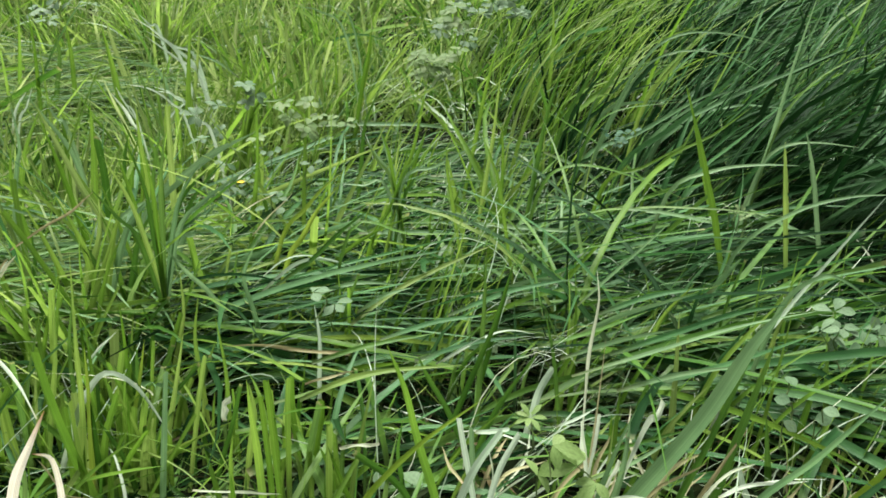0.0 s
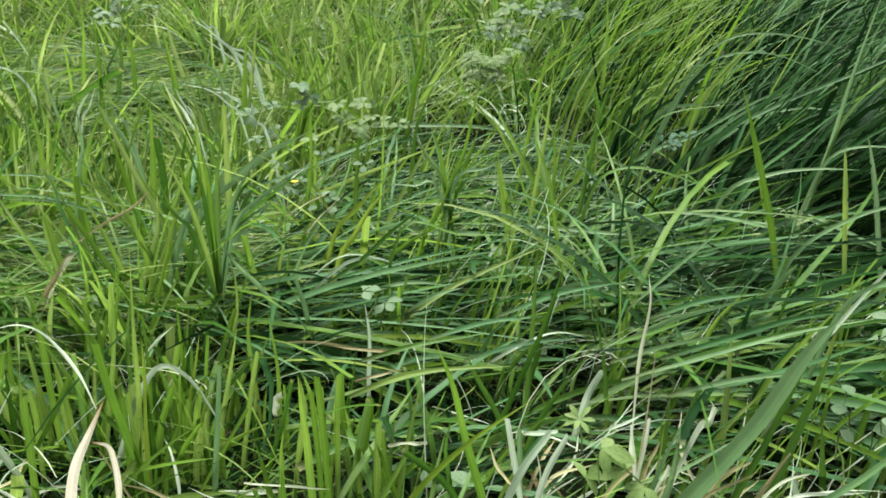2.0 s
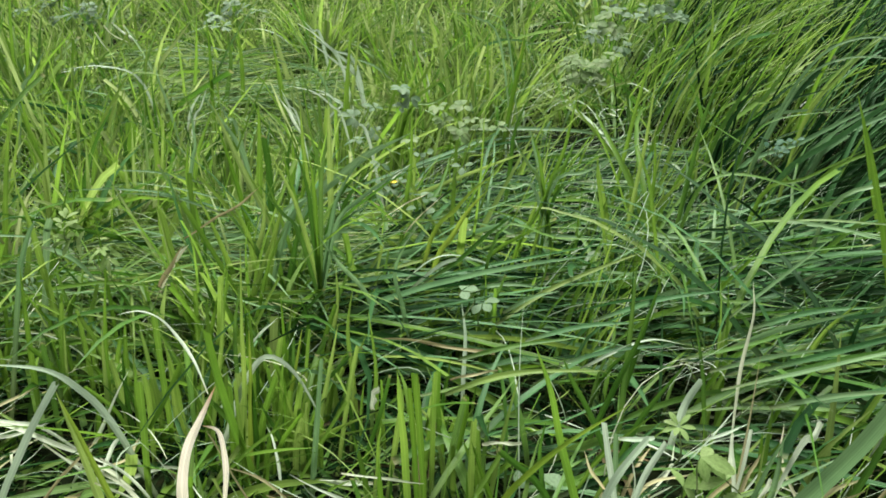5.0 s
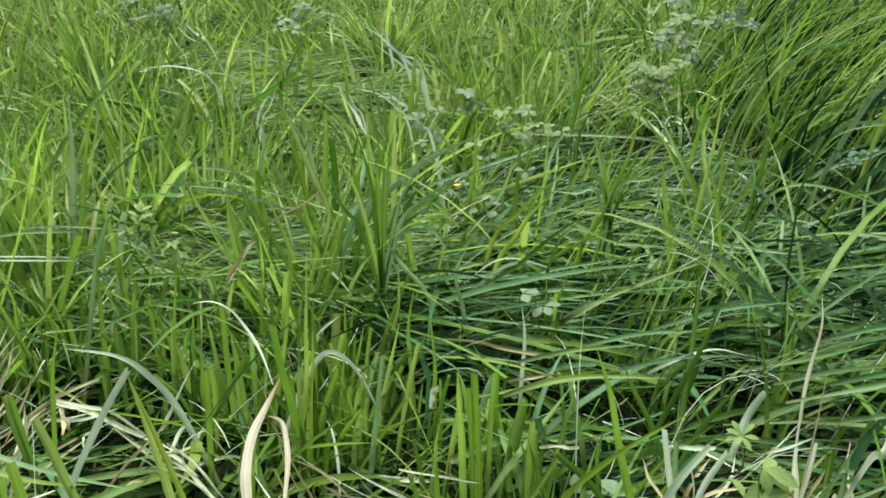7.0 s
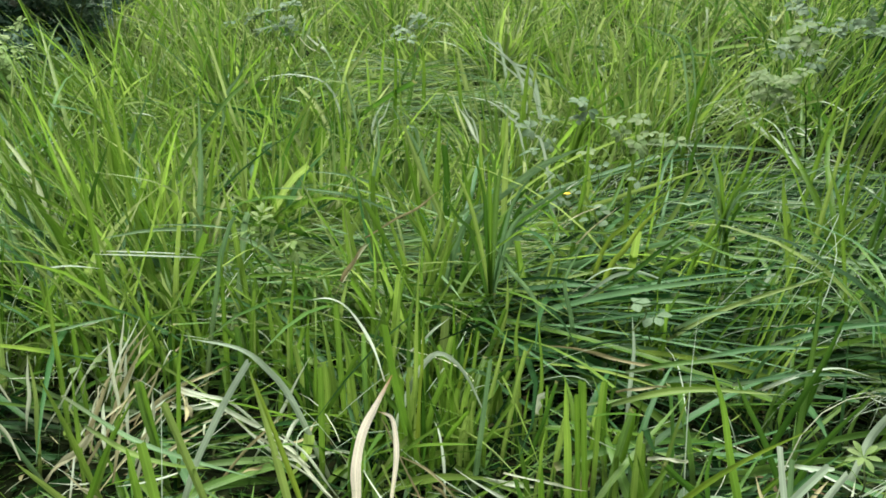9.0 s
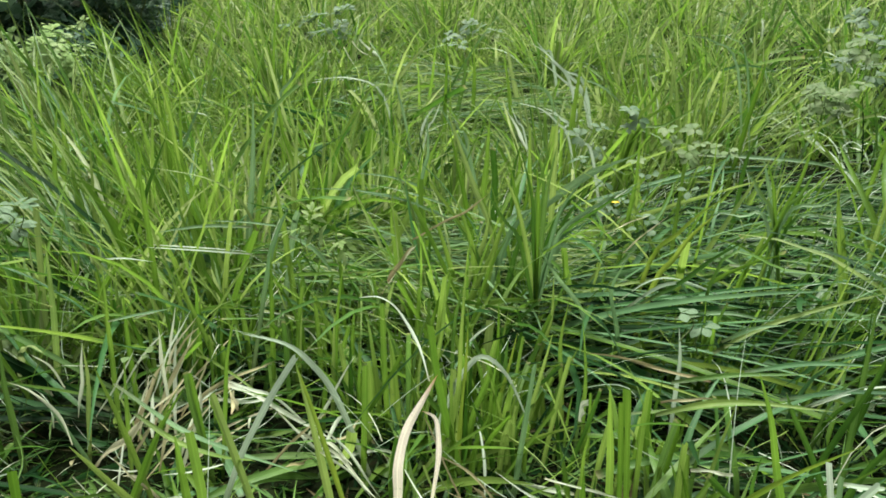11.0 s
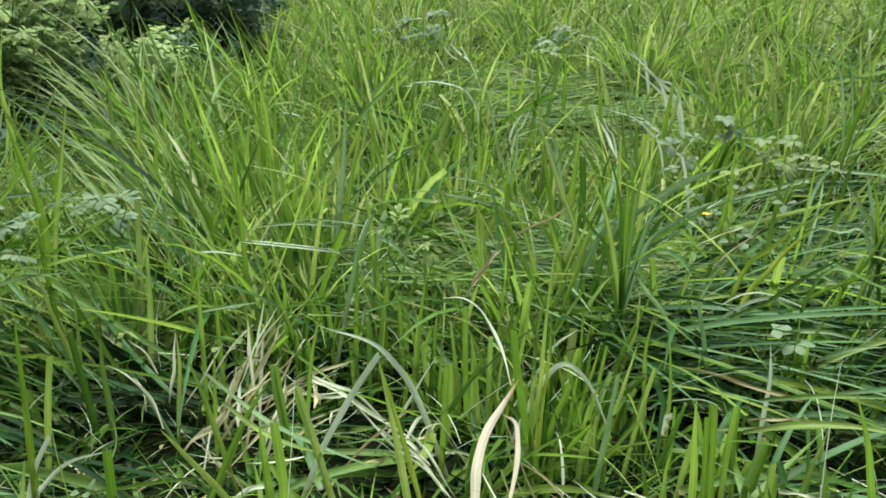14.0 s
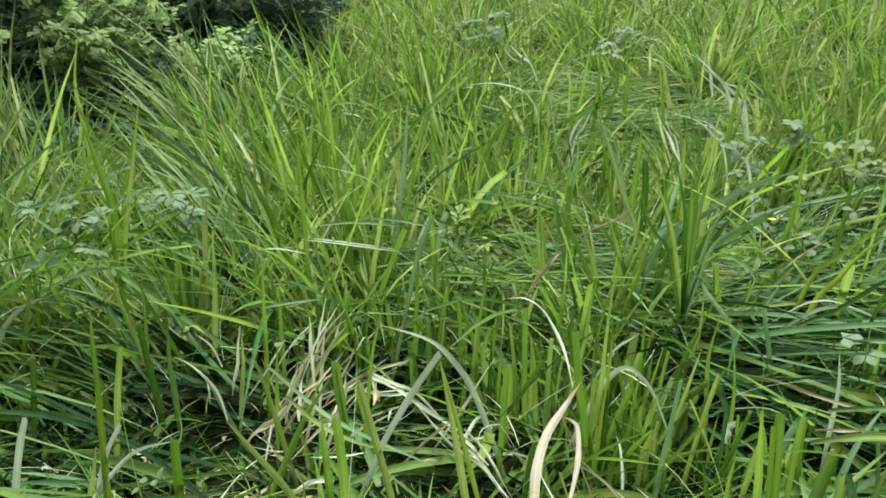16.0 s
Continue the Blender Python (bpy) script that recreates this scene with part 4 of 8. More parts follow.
blade(tuft, m_pale, 0.0078, (-0.718, 0.280, 0.040), (-0.713, 0.290, 0.095), (-0.709, 0.298, 0.126), blunt=1)
tuft = clump("grass_tuft", -0.646, 0.499, "broad mown-off green blades among flattened grass", "grass")
blade(tuft, m_fresh, 0.0079, (-0.740, 0.404, 0.050), (-0.737, 0.409, 0.100), (-0.733, 0.415, 0.146), blunt=1)
blade(tuft, m_green, 0.0089, (-0.768, 0.476, 0.050), (-0.771, 0.471, 0.099), (-0.775, 0.467, 0.147), blunt=1)
blade(tuft, m_green, 0.0088, (-0.747, 0.484, 0.060), (-0.748, 0.482, 0.101), (-0.747, 0.483, 0.144))
blade(tuft, m_fresh, 0.0066, (-0.702, 0.540, 0.050), (-0.699, 0.543, 0.092), (-0.699, 0.542, 0.136))
blade(tuft, m_fresh, 0.0062, (-0.635, 0.530, 0.060), (-0.634, 0.531, 0.093), (-0.632, 0.533, 0.139))
blade(tuft, m_fresh, 0.0076, (-0.838, 0.507, 0.090), (-0.846, 0.496, 0.142), (-0.852, 0.487, 0.201))
blade(tuft, m_fresh, 0.0070, (-0.822, 0.539, 0.090), (-0.833, 0.524, 0.136), (-0.843, 0.510, 0.187))
blade(tuft, m_fresh, 0.0071, (-0.696, 0.575, 0.080), (-0.696, 0.576, 0.150), (-0.695, 0.577, 0.210))
blade(tuft, m_fresh, 0.0074, (-0.704, 0.609, 0.080), (-0.705, 0.609, 0.123), (-0.704, 0.609, 0.166))
blade(tuft, m_fresh, 0.0060, (-0.563, 0.557, 0.070), (-0.565, 0.555, 0.097), (-0.567, 0.553, 0.122), blunt=1)
blade(tuft, m_fresh, 0.0075, (-0.558, 0.469, 0.120), (-0.516, 0.473, 0.100), (-0.472, 0.477, 0.094), (-0.431, 0.476, 0.100), loose=1)
blade(tuft, m_fresh, 0.0083, (-0.598, 0.496, 0.060), (-0.605, 0.488, 0.106), (-0.615, 0.478, 0.157))
blade(tuft, m_fresh, 0.0074, (-0.554, 0.455, 0.050), (-0.537, 0.472, 0.102), (-0.517, 0.492, 0.147))
blade(tuft, m_fresh, 0.0081, (-0.511, 0.420, 0.060), (-0.521, 0.393, 0.109), (-0.527, 0.370, 0.148))
blade(tuft, m_fresh, 0.0102, (-0.461, 0.441, 0.050), (-0.457, 0.435, 0.089), (-0.456, 0.427, 0.147), blunt=1)
blade(tuft, m_fresh, 0.0086, (-0.445, 0.484, 0.050), (-0.450, 0.471, 0.107), (-0.456, 0.458, 0.166), blunt=1)
tuft = clump("grass_tuft", -0.844, 0.375, "broad mown-off green blades among flattened grass", "grass")
blade(tuft, m_green, 0.0074, (-0.844, 0.375, 0.050), (-0.843, 0.379, 0.083), (-0.841, 0.382, 0.121), blunt=1)
tuft = clump("grass_tuft", -0.957, 0.431, "broad mown-off green blades among flattened grass", "grass")
blade(tuft, m_pale, 0.0081, (-0.964, 0.411, 0.100), (-0.951, 0.436, 0.134), (-0.934, 0.468, 0.145))
blade(tuft, m_fresh, 0.0080, (-0.947, 0.426, 0.070), (-0.941, 0.438, 0.139), (-0.936, 0.448, 0.203))
blade(tuft, m_fresh, 0.0083, (-0.962, 0.456, 0.070), (-0.960, 0.459, 0.135), (-0.959, 0.461, 0.192))
tuft = clump("grass_tuft", -0.655, 0.685, "broad mown-off green blades among flattened grass", "grass")
blade(tuft, m_fresh, 0.0074, (-0.655, 0.685, 0.080), (-0.668, 0.674, 0.133), (-0.680, 0.663, 0.191))
tuft = clump("grass_tuft", -1.468, 0.871, "tall slender yellow-green blades standing above the sward", "grass")
blade(tuft, m_fresh, 0.0115, (-1.468, 0.871, 0.239), (-1.471, 0.865, 0.323), (-1.463, 0.878, 0.421))
tuft = clump("grass_tuft", -1.213, 0.774, "tall slender yellow-green blades standing above the sward", "grass")
blade(tuft, m_fresh, 0.0115, (-1.213, 0.774, 0.173), (-1.236, 0.740, 0.264), (-1.251, 0.715, 0.342))
tuft = clump("grass_tuft", -1.108, 0.680, "tall slender yellow-green blades standing above the sward", "grass")
blade(tuft, m_fresh, 0.0112, (-1.108, 0.680, 0.100), (-1.100, 0.691, 0.204), (-1.087, 0.711, 0.302))
tuft = clump("grass_tuft", -0.904, 0.540, "tall slender yellow-green blades standing above the sward", "grass")
blade(tuft, m_fresh, 0.0087, (-0.904, 0.540, 0.100), (-0.907, 0.536, 0.175), (-0.909, 0.533, 0.232))
tuft = clump("grass_tuft", -1.227, 0.939, "tall slender yellow-green blades standing above the sward", "grass")
blade(tuft, m_green, 0.0115, (-1.253, 0.921, 0.202), (-1.253, 0.921, 0.282), (-1.254, 0.920, 0.370))
blade(tuft, m_fresh, 0.0115, (-1.201, 0.956, 0.150), (-1.196, 0.962, 0.222), (-1.186, 0.974, 0.312))
tuft = clump("grass_tuft", -1.165, 1.145, "tall slender yellow-green blades standing above the sward", "grass")
blade(tuft, m_fresh, 0.0112, (-1.165, 1.145, 0.120), (-1.167, 1.144, 0.210), (-1.179, 1.132, 0.297))
tuft = clump("grass_tuft", -1.074, 1.098, "tall slender yellow-green blades standing above the sward", "grass")
blade(tuft, m_fresh, 0.0115, (-1.068, 1.103, 0.141), (-1.069, 1.102, 0.226), (-1.065, 1.105, 0.318))
blade(tuft, m_fresh, 0.0115, (-1.080, 1.092, 0.153), (-1.079, 1.093, 0.233), (-1.081, 1.091, 0.310))
tuft = clump("grass_tuft", -1.064, 1.296, "tall slender yellow-green blades standing above the sward", "grass")
blade(tuft, m_fresh, 0.0115, (-1.064, 1.296, 0.105), (-1.031, 1.321, 0.199), (-1.011, 1.336, 0.267))
tuft = clump("grass_tuft", -0.899, 1.239, "tall slender yellow-green blades standing above the sward", "grass")
blade(tuft, m_fresh, 0.0115, (-0.899, 1.239, 0.149), (-0.914, 1.228, 0.213), (-0.927, 1.219, 0.286))
tuft = clump("grass_tuft", -0.960, 0.870, "tall slender yellow-green blades standing above the sward", "grass")
blade(tuft, m_fresh, 0.0105, (-0.960, 0.870, 0.120), (-0.980, 0.849, 0.176), (-1.005, 0.821, 0.223))
tuft = clump("grass_tuft", -0.780, 1.008, "tall slender yellow-green blades standing above the sward", "grass")
blade(tuft, m_pale, 0.0088, (-0.781, 0.973, 0.080), (-0.770, 0.981, 0.124), (-0.757, 0.991, 0.165))
blade(tuft, m_pale, 0.0099, (-0.778, 1.043, 0.100), (-0.747, 1.049, 0.087), (-0.721, 1.051, 0.061), (-0.652, 0.974, 0.041))
tuft = clump("grass_tuft", -0.203, 1.015, "bright yellow-green blades leaning over pressed grass", "grass")
blade(tuft, m_yellow, 0.0092, (-0.194, 0.983, 0.130), (-0.172, 0.977, 0.168), (-0.152, 0.970, 0.203), (-0.125, 0.964, 0.235))
blade(tuft, m_yellow, 0.0085, (-0.212, 1.047, 0.140), (-0.178, 1.042, 0.184), (-0.154, 1.035, 0.213), (-0.126, 1.028, 0.238))
tuft = clump("grass_tuft", -0.098, 1.173, "bright yellow-green blades leaning over pressed grass", "grass")
blade(tuft, m_fresh, 0.0083, (-0.098, 1.173, 0.100), (-0.082, 1.174, 0.152), (-0.052, 1.175, 0.236))
tuft = clump("grass_tuft", -0.286, 1.230, "bright yellow-green blades leaning over pressed grass", "grass")
blade(tuft, m_fresh, 0.0079, (-0.286, 1.230, 0.080), (-0.273, 1.232, 0.173), (-0.269, 1.233, 0.270))
tuft = clump("grass_tuft", -0.163, 1.676, "bright yellow-green blades leaning over pressed grass", "grass")
blade(tuft, m_fresh, 0.0114, (-0.163, 1.676, 0.238), (-0.150, 1.677, 0.298), (-0.141, 1.678, 0.357))
tuft = clump("grass_tuft", -0.101, 0.849, "long green blade lying over the pressed grass", "grass")
blade(tuft, m_fresh, 0.0073, (-0.101, 0.849, 0.110), (-0.054, 0.889, 0.134), (0.004, 0.927, 0.152), (0.069, 0.960, 0.170), loose=1)
tuft = clump("grass_tuft", 0.031, 0.828, "long green blade lying over the pressed grass", "grass")
blade(tuft, m_green, 0.0069, (0.043, 0.861, 0.060), (0.046, 0.861, 0.130), (0.045, 0.861, 0.191))
blade(tuft, m_green, 0.0072, (0.049, 0.841, 0.070), (0.063, 0.841, 0.132), (0.076, 0.839, 0.190))
blade(tuft, m_pale, 0.0042, (0.001, 0.782, 0.100), (0.040, 0.798, 0.118), (0.070, 0.814, 0.121), (0.102, 0.828, 0.110), loose=1)
tuft = clump("grass_tuft", -0.159, 0.693, "long green blade lying over the pressed grass", "grass")
blade(tuft, m_fresh, 0.0069, (-0.159, 0.693, 0.100), (-0.114, 0.710, 0.106), (-0.061, 0.725, 0.116), (-0.009, 0.737, 0.120), loose=1)
tuft = clump("grass_tuft", -0.164, 1.269, "long green blade lying over the pressed grass", "grass")
blade(tuft, m_green, 0.0094, (-0.164, 1.263, 0.090), (-0.072, 1.203, 0.101), (0.021, 1.136, 0.120), loose=1)
blade(tuft, m_green, 0.0076, (-0.165, 1.275, 0.100), (-0.078, 1.324, 0.124), (0.014, 1.367, 0.132), (0.092, 1.405, 0.130), loose=1)
tuft = clump("grass_tuft", -0.219, 0.935, "long green blade lying over the pressed grass", "grass")
blade(tuft, m_pale, 0.0056, (-0.219, 0.935, 0.110), (-0.180, 0.951, 0.141), (-0.147, 0.963, 0.145), (-0.109, 0.975, 0.130), loose=1)
tuft = clump("grass_tuft", 0.107, 0.742, "long green blade lying over the pressed grass", "grass")
blade(tuft, m_green, 0.0060, (0.121, 0.785, 0.060), (0.115, 0.786, 0.106), (0.104, 0.787, 0.156))
blade(tuft, m_pale, 0.0086, (0.092, 0.750, 0.060), (0.097, 0.742, 0.090), (0.107, 0.732, 0.119), blunt=1)
blade(tuft, m_pale, 0.0044, (0.108, 0.690, 0.080), (0.128, 0.701, 0.082), (0.150, 0.710, 0.090), loose=1)
tuft = clump("grass_tuft", 0.472, 1.335, "long green blade lying over the pressed grass", "grass")
blade(tuft, m_fresh, 0.0096, (0.446, 1.313, 0.060), (0.418, 1.321, 0.162), (0.383, 1.332, 0.298))
blade(tuft, m_grey, 0.0105, (0.498, 1.358, 0.100), (0.530, 1.266, 0.100), (0.560, 1.172, 0.100), loose=1)
tuft = clump("grass_tuft", 0.264, 1.722, "long green blade lying over the pressed grass", "grass")
blade(tuft, m_pale, 0.0103, (0.264, 1.722, 0.100), (0.311, 1.714, 0.084), (0.331, 1.622, 0.061), (0.310, 1.379, 0.057))
tuft = clump("grass_tuft", 0.283, 1.285, "long green blade lying over the pressed grass", "grass")
blade(tuft, m_grey, 0.0088, (0.283, 1.285, 0.120), (0.335, 1.209, 0.131), (0.382, 1.131, 0.140), loose=1)
tuft = clump("grass_tuft", 0.574, 1.274, "long green blade lying over the pressed grass", "grass")
blade(tuft, m_grey, 0.0099, (0.605, 1.288, 0.060), (0.590, 1.296, 0.134), (0.568, 1.305, 0.232))
blade(tuft, m_fresh, 0.0095, (0.542, 1.259, 0.060), (0.533, 1.263, 0.142), (0.520, 1.268, 0.230))
tuft = clump("grass_tuft", -0.136, 2.377, "long green blade lying over the pressed grass", "grass")
blade(tuft, m_pale, 0.0099, (-0.136, 2.377, 0.159), (-0.040, 2.129, 0.129), (0.011, 1.816, 0.144), (0.070, 1.501, 0.120), loose=1)
tuft = clump("grass_tuft", 0.149, 0.594, "very broad dark green blades rising close by", "grass")
blade(tuft, m_grey, 0.0190, (0.154, 0.595, 0.060), (0.206, 0.587, 0.149), (0.237, 0.585, 0.215), (0.257, 0.585, 0.246))
blade(tuft, m_green, 0.0075, (0.202, 0.607, 0.060), (0.220, 0.605, 0.114), (0.236, 0.604, 0.168), (0.246, 0.604, 0.198))
blade(tuft, m_green, 0.0110, (0.235, 0.617, 0.050), (0.246, 0.613, 0.110), (0.256, 0.609, 0.165), (0.264, 0.606, 0.210))
blade(tuft, m_grey, 0.0089, (0.256, 0.577, 0.080), (0.285, 0.563, 0.124), (0.305, 0.552, 0.161), (0.328, 0.539, 0.205))
blade(tuft, m_green, 0.0079, (0.296, 0.651, 0.050), (0.292, 0.653, 0.079), (0.287, 0.655, 0.115))
blade(tuft, m_yellow, 0.0108, (0.342, 0.597, 0.060), (0.354, 0.591, 0.087), (0.367, 0.583, 0.120))
blade(tuft, m_pale, 0.0072, (0.267, 0.618, 0.050), (0.261, 0.620, 0.065), (0.257, 0.622, 0.080), blunt=1)
blade(tuft, m_grey, 0.0076, (0.149, 0.616, 0.050), (0.155, 0.614, 0.091), (0.157, 0.614, 0.135))
blade(tuft, m_grey, 0.0058, (0.122, 0.567, 0.080), (0.135, 0.564, 0.135), (0.147, 0.561, 0.174))
blade(tuft, m_green, 0.0054, (0.113, 0.635, 0.080), (0.168, 0.660, 0.079), (0.238, 0.676, 0.090), loose=1)
blade(tuft, m_grey, 0.0057, (0.124, 0.606, 0.080), (0.169, 0.638, 0.076), (0.220, 0.666, 0.090), loose=1)
blade(tuft, m_pale, 0.0052, (0.028, 0.615, 0.120), (0.041, 0.609, 0.124), (0.055, 0.603, 0.130), blunt=1, loose=1)
blade(tuft, m_pale, 0.0081, (0.012, 0.539, 0.100), (0.025, 0.538, 0.136), (0.044, 0.537, 0.169), blunt=1)
blade(tuft, m_pale, 0.0056, (0.025, 0.553, 0.100), (0.018, 0.553, 0.140), (0.013, 0.554, 0.169), blunt=1)
blade(tuft, m_grey, 0.0053, (0.025, 0.568, 0.100), (0.024, 0.568, 0.131), (0.023, 0.568, 0.153), blunt=1)
blade(tuft, m_pale, 0.0055, (0.035, 0.539, 0.100), (0.044, 0.539, 0.136), (0.057, 0.537, 0.167), blunt=1)
tuft = clump("grass_tuft", 0.304, 0.763, "very broad dark green blades rising close by", "grass")
blade(tuft, m_pale, 0.0062, (0.296, 0.763, 0.100), (0.334, 0.776, 0.147), (0.376, 0.787, 0.201), (0.434, 0.788, 0.286))
blade(tuft, m_grey, 0.0064, (0.313, 0.763, 0.100), (0.331, 0.756, 0.178), (0.352, 0.746, 0.208), (0.373, 0.735, 0.213), (0.419, 0.710, 0.181))
tuft = clump("grass_tuft", -0.278, 0.742, "tall fresh upright blades of grass", "grass")
blade(tuft, m_fresh, 0.0073, (-0.327, 0.660, 0.050), (-0.321, 0.662, 0.113), (-0.319, 0.663, 0.168), (-0.314, 0.666, 0.257))
blade(tuft, m_fresh, 0.0072, (-0.337, 0.659, 0.050), (-0.336, 0.660, 0.085), (-0.336, 0.660, 0.114), blunt=1)
blade(tuft, m_fresh, 0.0067, (-0.264, 0.712, 0.060), (-0.254, 0.716, 0.107), (-0.243, 0.719, 0.159))
blade(tuft, m_fresh, 0.0057, (-0.236, 0.702, 0.060), (-0.229, 0.705, 0.102), (-0.221, 0.707, 0.142), blunt=1)
blade(tuft, m_fresh, 0.0059, (-0.217, 0.756, 0.060), (-0.217, 0.756, 0.105), (-0.222, 0.754, 0.161))
blade(tuft, m_yellow, 0.0064, (-0.303, 0.722, 0.060), (-0.293, 0.726, 0.102), (-0.284, 0.729, 0.148))
blade(tuft, m_fresh, 0.0063, (-0.326, 0.777, 0.060), (-0.324, 0.778, 0.112), (-0.324, 0.778, 0.162))
blade(tuft, m_fresh, 0.0067, (-0.252, 0.790, 0.060), (-0.255, 0.789, 0.120), (-0.248, 0.792, 0.169))
blade(tuft, m_fresh, 0.0065, (-0.161, 0.694, 0.060), (-0.159, 0.694, 0.084), (-0.159, 0.694, 0.114), blunt=1)
blade(tuft, m_fresh, 0.0055, (-0.148, 0.694, 0.060), (-0.144, 0.695, 0.090), (-0.142, 0.695, 0.117), blunt=1)
blade(tuft, m_fresh, 0.0080, (-0.410, 0.775, 0.060), (-0.395, 0.783, 0.128), (-0.385, 0.788, 0.188))
blade(tuft, m_fresh, 0.0067, (-0.301, 0.854, 0.060), (-0.288, 0.859, 0.114), (-0.287, 0.859, 0.168))
blade(tuft, m_green, 0.0067, (-0.330, 0.854, 0.060), (-0.324, 0.856, 0.094), (-0.331, 0.853, 0.130))
tuft = clump("grass_tuft", -0.429, 0.911, "tall fresh upright blades of grass", "grass")
blade(tuft, m_fresh, 0.0109, (-0.429, 0.911, 0.060), (-0.405, 0.922, 0.128), (-0.385, 0.930, 0.182))
tuft = clump("grass_tuft", -0.513, 1.200, "tall fresh upright blades of grass", "grass")
blade(tuft, m_green, 0.0115, (-0.513, 1.200, 0.062), (-0.526, 1.194, 0.109), (-0.537, 1.190, 0.136))
tuft = clump("grass_tuft", -0.523, 0.974, "tall fresh upright blades of grass", "grass")
blade(tuft, m_green, 0.0105, (-0.523, 0.974, 0.060), (-0.509, 0.982, 0.118), (-0.506, 0.984, 0.177))
tuft = clump("grass_tuft", -0.301, 1.292, "tall fresh upright blades of grass", "grass")
blade(tuft, m_fresh, 0.0093, (-0.301, 1.292, 0.060), (-0.290, 1.295, 0.144), (-0.284, 1.296, 0.235))
tuft = clump("grass_tuft", 0.236, 1.414, "long arching blade standing out from the tall grass", "grass")
blade(tuft, m_grey, 0.0070, (0.242, 1.430, 0.113), (0.285, 1.422, 0.243), (0.328, 1.412, 0.334), (0.377, 1.400, 0.374), (0.451, 1.378, 0.379), (0.540, 1.346, 0.359))
blade(tuft, m_grey, 0.0058, (0.251, 1.428, 0.133), (0.294, 1.420, 0.253), (0.329, 1.412, 0.320), (0.379, 1.400, 0.348), (0.446, 1.380, 0.346), (0.519, 1.354, 0.314))
blade(tuft, m_green, 0.0086, (0.215, 1.383, 0.125), (0.242, 1.379, 0.218), (0.284, 1.371, 0.257), (0.382, 1.347, 0.276))
tuft = clump("grass_tuft", 0.472, 1.247, "long arching blade standing out from the tall grass", "grass")
blade(tuft, m_grey, 0.0092, (0.468, 1.266, 0.095), (0.492, 1.257, 0.224), (0.507, 1.251, 0.335), (0.528, 1.243, 0.454))
blade(tuft, m_grey, 0.0071, (0.456, 1.217, 0.159), (0.478, 1.209, 0.224), (0.521, 1.191, 0.245), (0.591, 1.158, 0.244))
blade(tuft, m_green, 0.0091, (0.492, 1.257, 0.224), (0.525, 1.244, 0.307), (0.573, 1.222, 0.355), (0.622, 1.198, 0.374))
tuft = clump("grass_tuft", 0.350, 1.433, "long arching blade standing out from the tall grass", "grass")
blade(tuft, m_fresh, 0.0091, (0.338, 1.461, 0.227), (0.386, 1.450, 0.316), (0.448, 1.432, 0.392))
blade(tuft, m_fresh, 0.0089, (0.362, 1.404, 0.150), (0.444, 1.380, 0.215), (0.496, 1.362, 0.265))
tuft = clump("grass_tuft", 0.331, 1.205, "long arching blade standing out from the tall grass", "grass")
blade(tuft, m_grey, 0.0086, (0.331, 1.205, 0.161), (0.388, 1.188, 0.202), (0.444, 1.168, 0.217), (0.496, 1.148, 0.221))
tuft = clump("grass_tuft", 0.137, 1.192, "long arching blade standing out from the tall grass", "grass")
blade(tuft, m_green, 0.0083, (0.137, 1.192, 0.159), (0.175, 1.187, 0.207), (0.246, 1.174, 0.205), (0.340, 1.151, 0.171))
tuft = clump("grass_tuft", 0.379, 1.033, "long arching blade standing out from the tall grass", "grass")
blade(tuft, m_grey, 0.0077, (0.379, 1.033, 0.131), (0.435, 1.010, 0.193), (0.489, 0.985, 0.222), (0.536, 0.960, 0.233))
tuft = clump("grass_tuft", -0.531, 1.797, "pale green blades arching over in far grass, sheen put in colour", "grass")
blade(tuft, m_pale, 0.0102, (-0.536, 1.796, 0.167), (-0.573, 1.785, 0.209), (-0.619, 1.770, 0.218))
blade(tuft, m_pale, 0.0101, (-0.544, 1.793, 0.261), (-0.592, 1.779, 0.335), (-0.639, 1.763, 0.370))
blade(tuft, m_pale, 0.0101, (-0.513, 1.802, 0.237), (-0.562, 1.788, 0.305), (-0.615, 1.771, 0.342))
tuft = clump("grass_tuft", -0.639, 1.763, "pale green blades arching over in far grass, sheen put in colour", "grass")
blade(tuft, m_pale, 0.0089, (-0.639, 1.763, 0.138), (-0.660, 1.756, 0.184), (-0.681, 1.748, 0.228))
tuft = clump("grass_tuft", -0.190, 1.760, "pale green blades arching over in far grass, sheen put in colour", "grass")
blade(tuft, m_grey, 0.0062, (-0.198, 1.759, 0.327), (-0.251, 1.753, 0.382), (-0.295, 1.747, 0.391))
blade(tuft, m_grey, 0.0055, (-0.182, 1.761, 0.338), (-0.218, 1.757, 0.388), (-0.255, 1.753, 0.393))
tuft = clump("grass_tuft", -1.071, 1.425, "pale green blades arching over in far grass, sheen put in colour", "grass")
blade(tuft, m_grey, 0.0096, (-1.071, 1.425, 0.249), (-1.047, 1.442, 0.299), (-1.026, 1.457, 0.338))
tuft = clump("grass_tuft", -0.931, 1.632, "pale green blades arching over in far grass, sheen put in colour", "grass")
blade(tuft, m_pale, 0.0076, (-0.931, 1.632, 0.250), (-0.993, 1.597, 0.292), (-1.065, 1.551, 0.289))
tuft = clump("grass_tuft", -0.354, 1.532, "fan of bright yellow-green blades in the meadow", "grass")
blade(tuft, m_fresh, 0.0106, (-0.356, 1.532, 0.220), (-0.321, 1.539, 0.283), (-0.288, 1.545, 0.340))
blade(tuft, m_fresh, 0.0096, (-0.346, 1.534, 0.220), (-0.307, 1.542, 0.268), (-0.248, 1.552, 0.300))
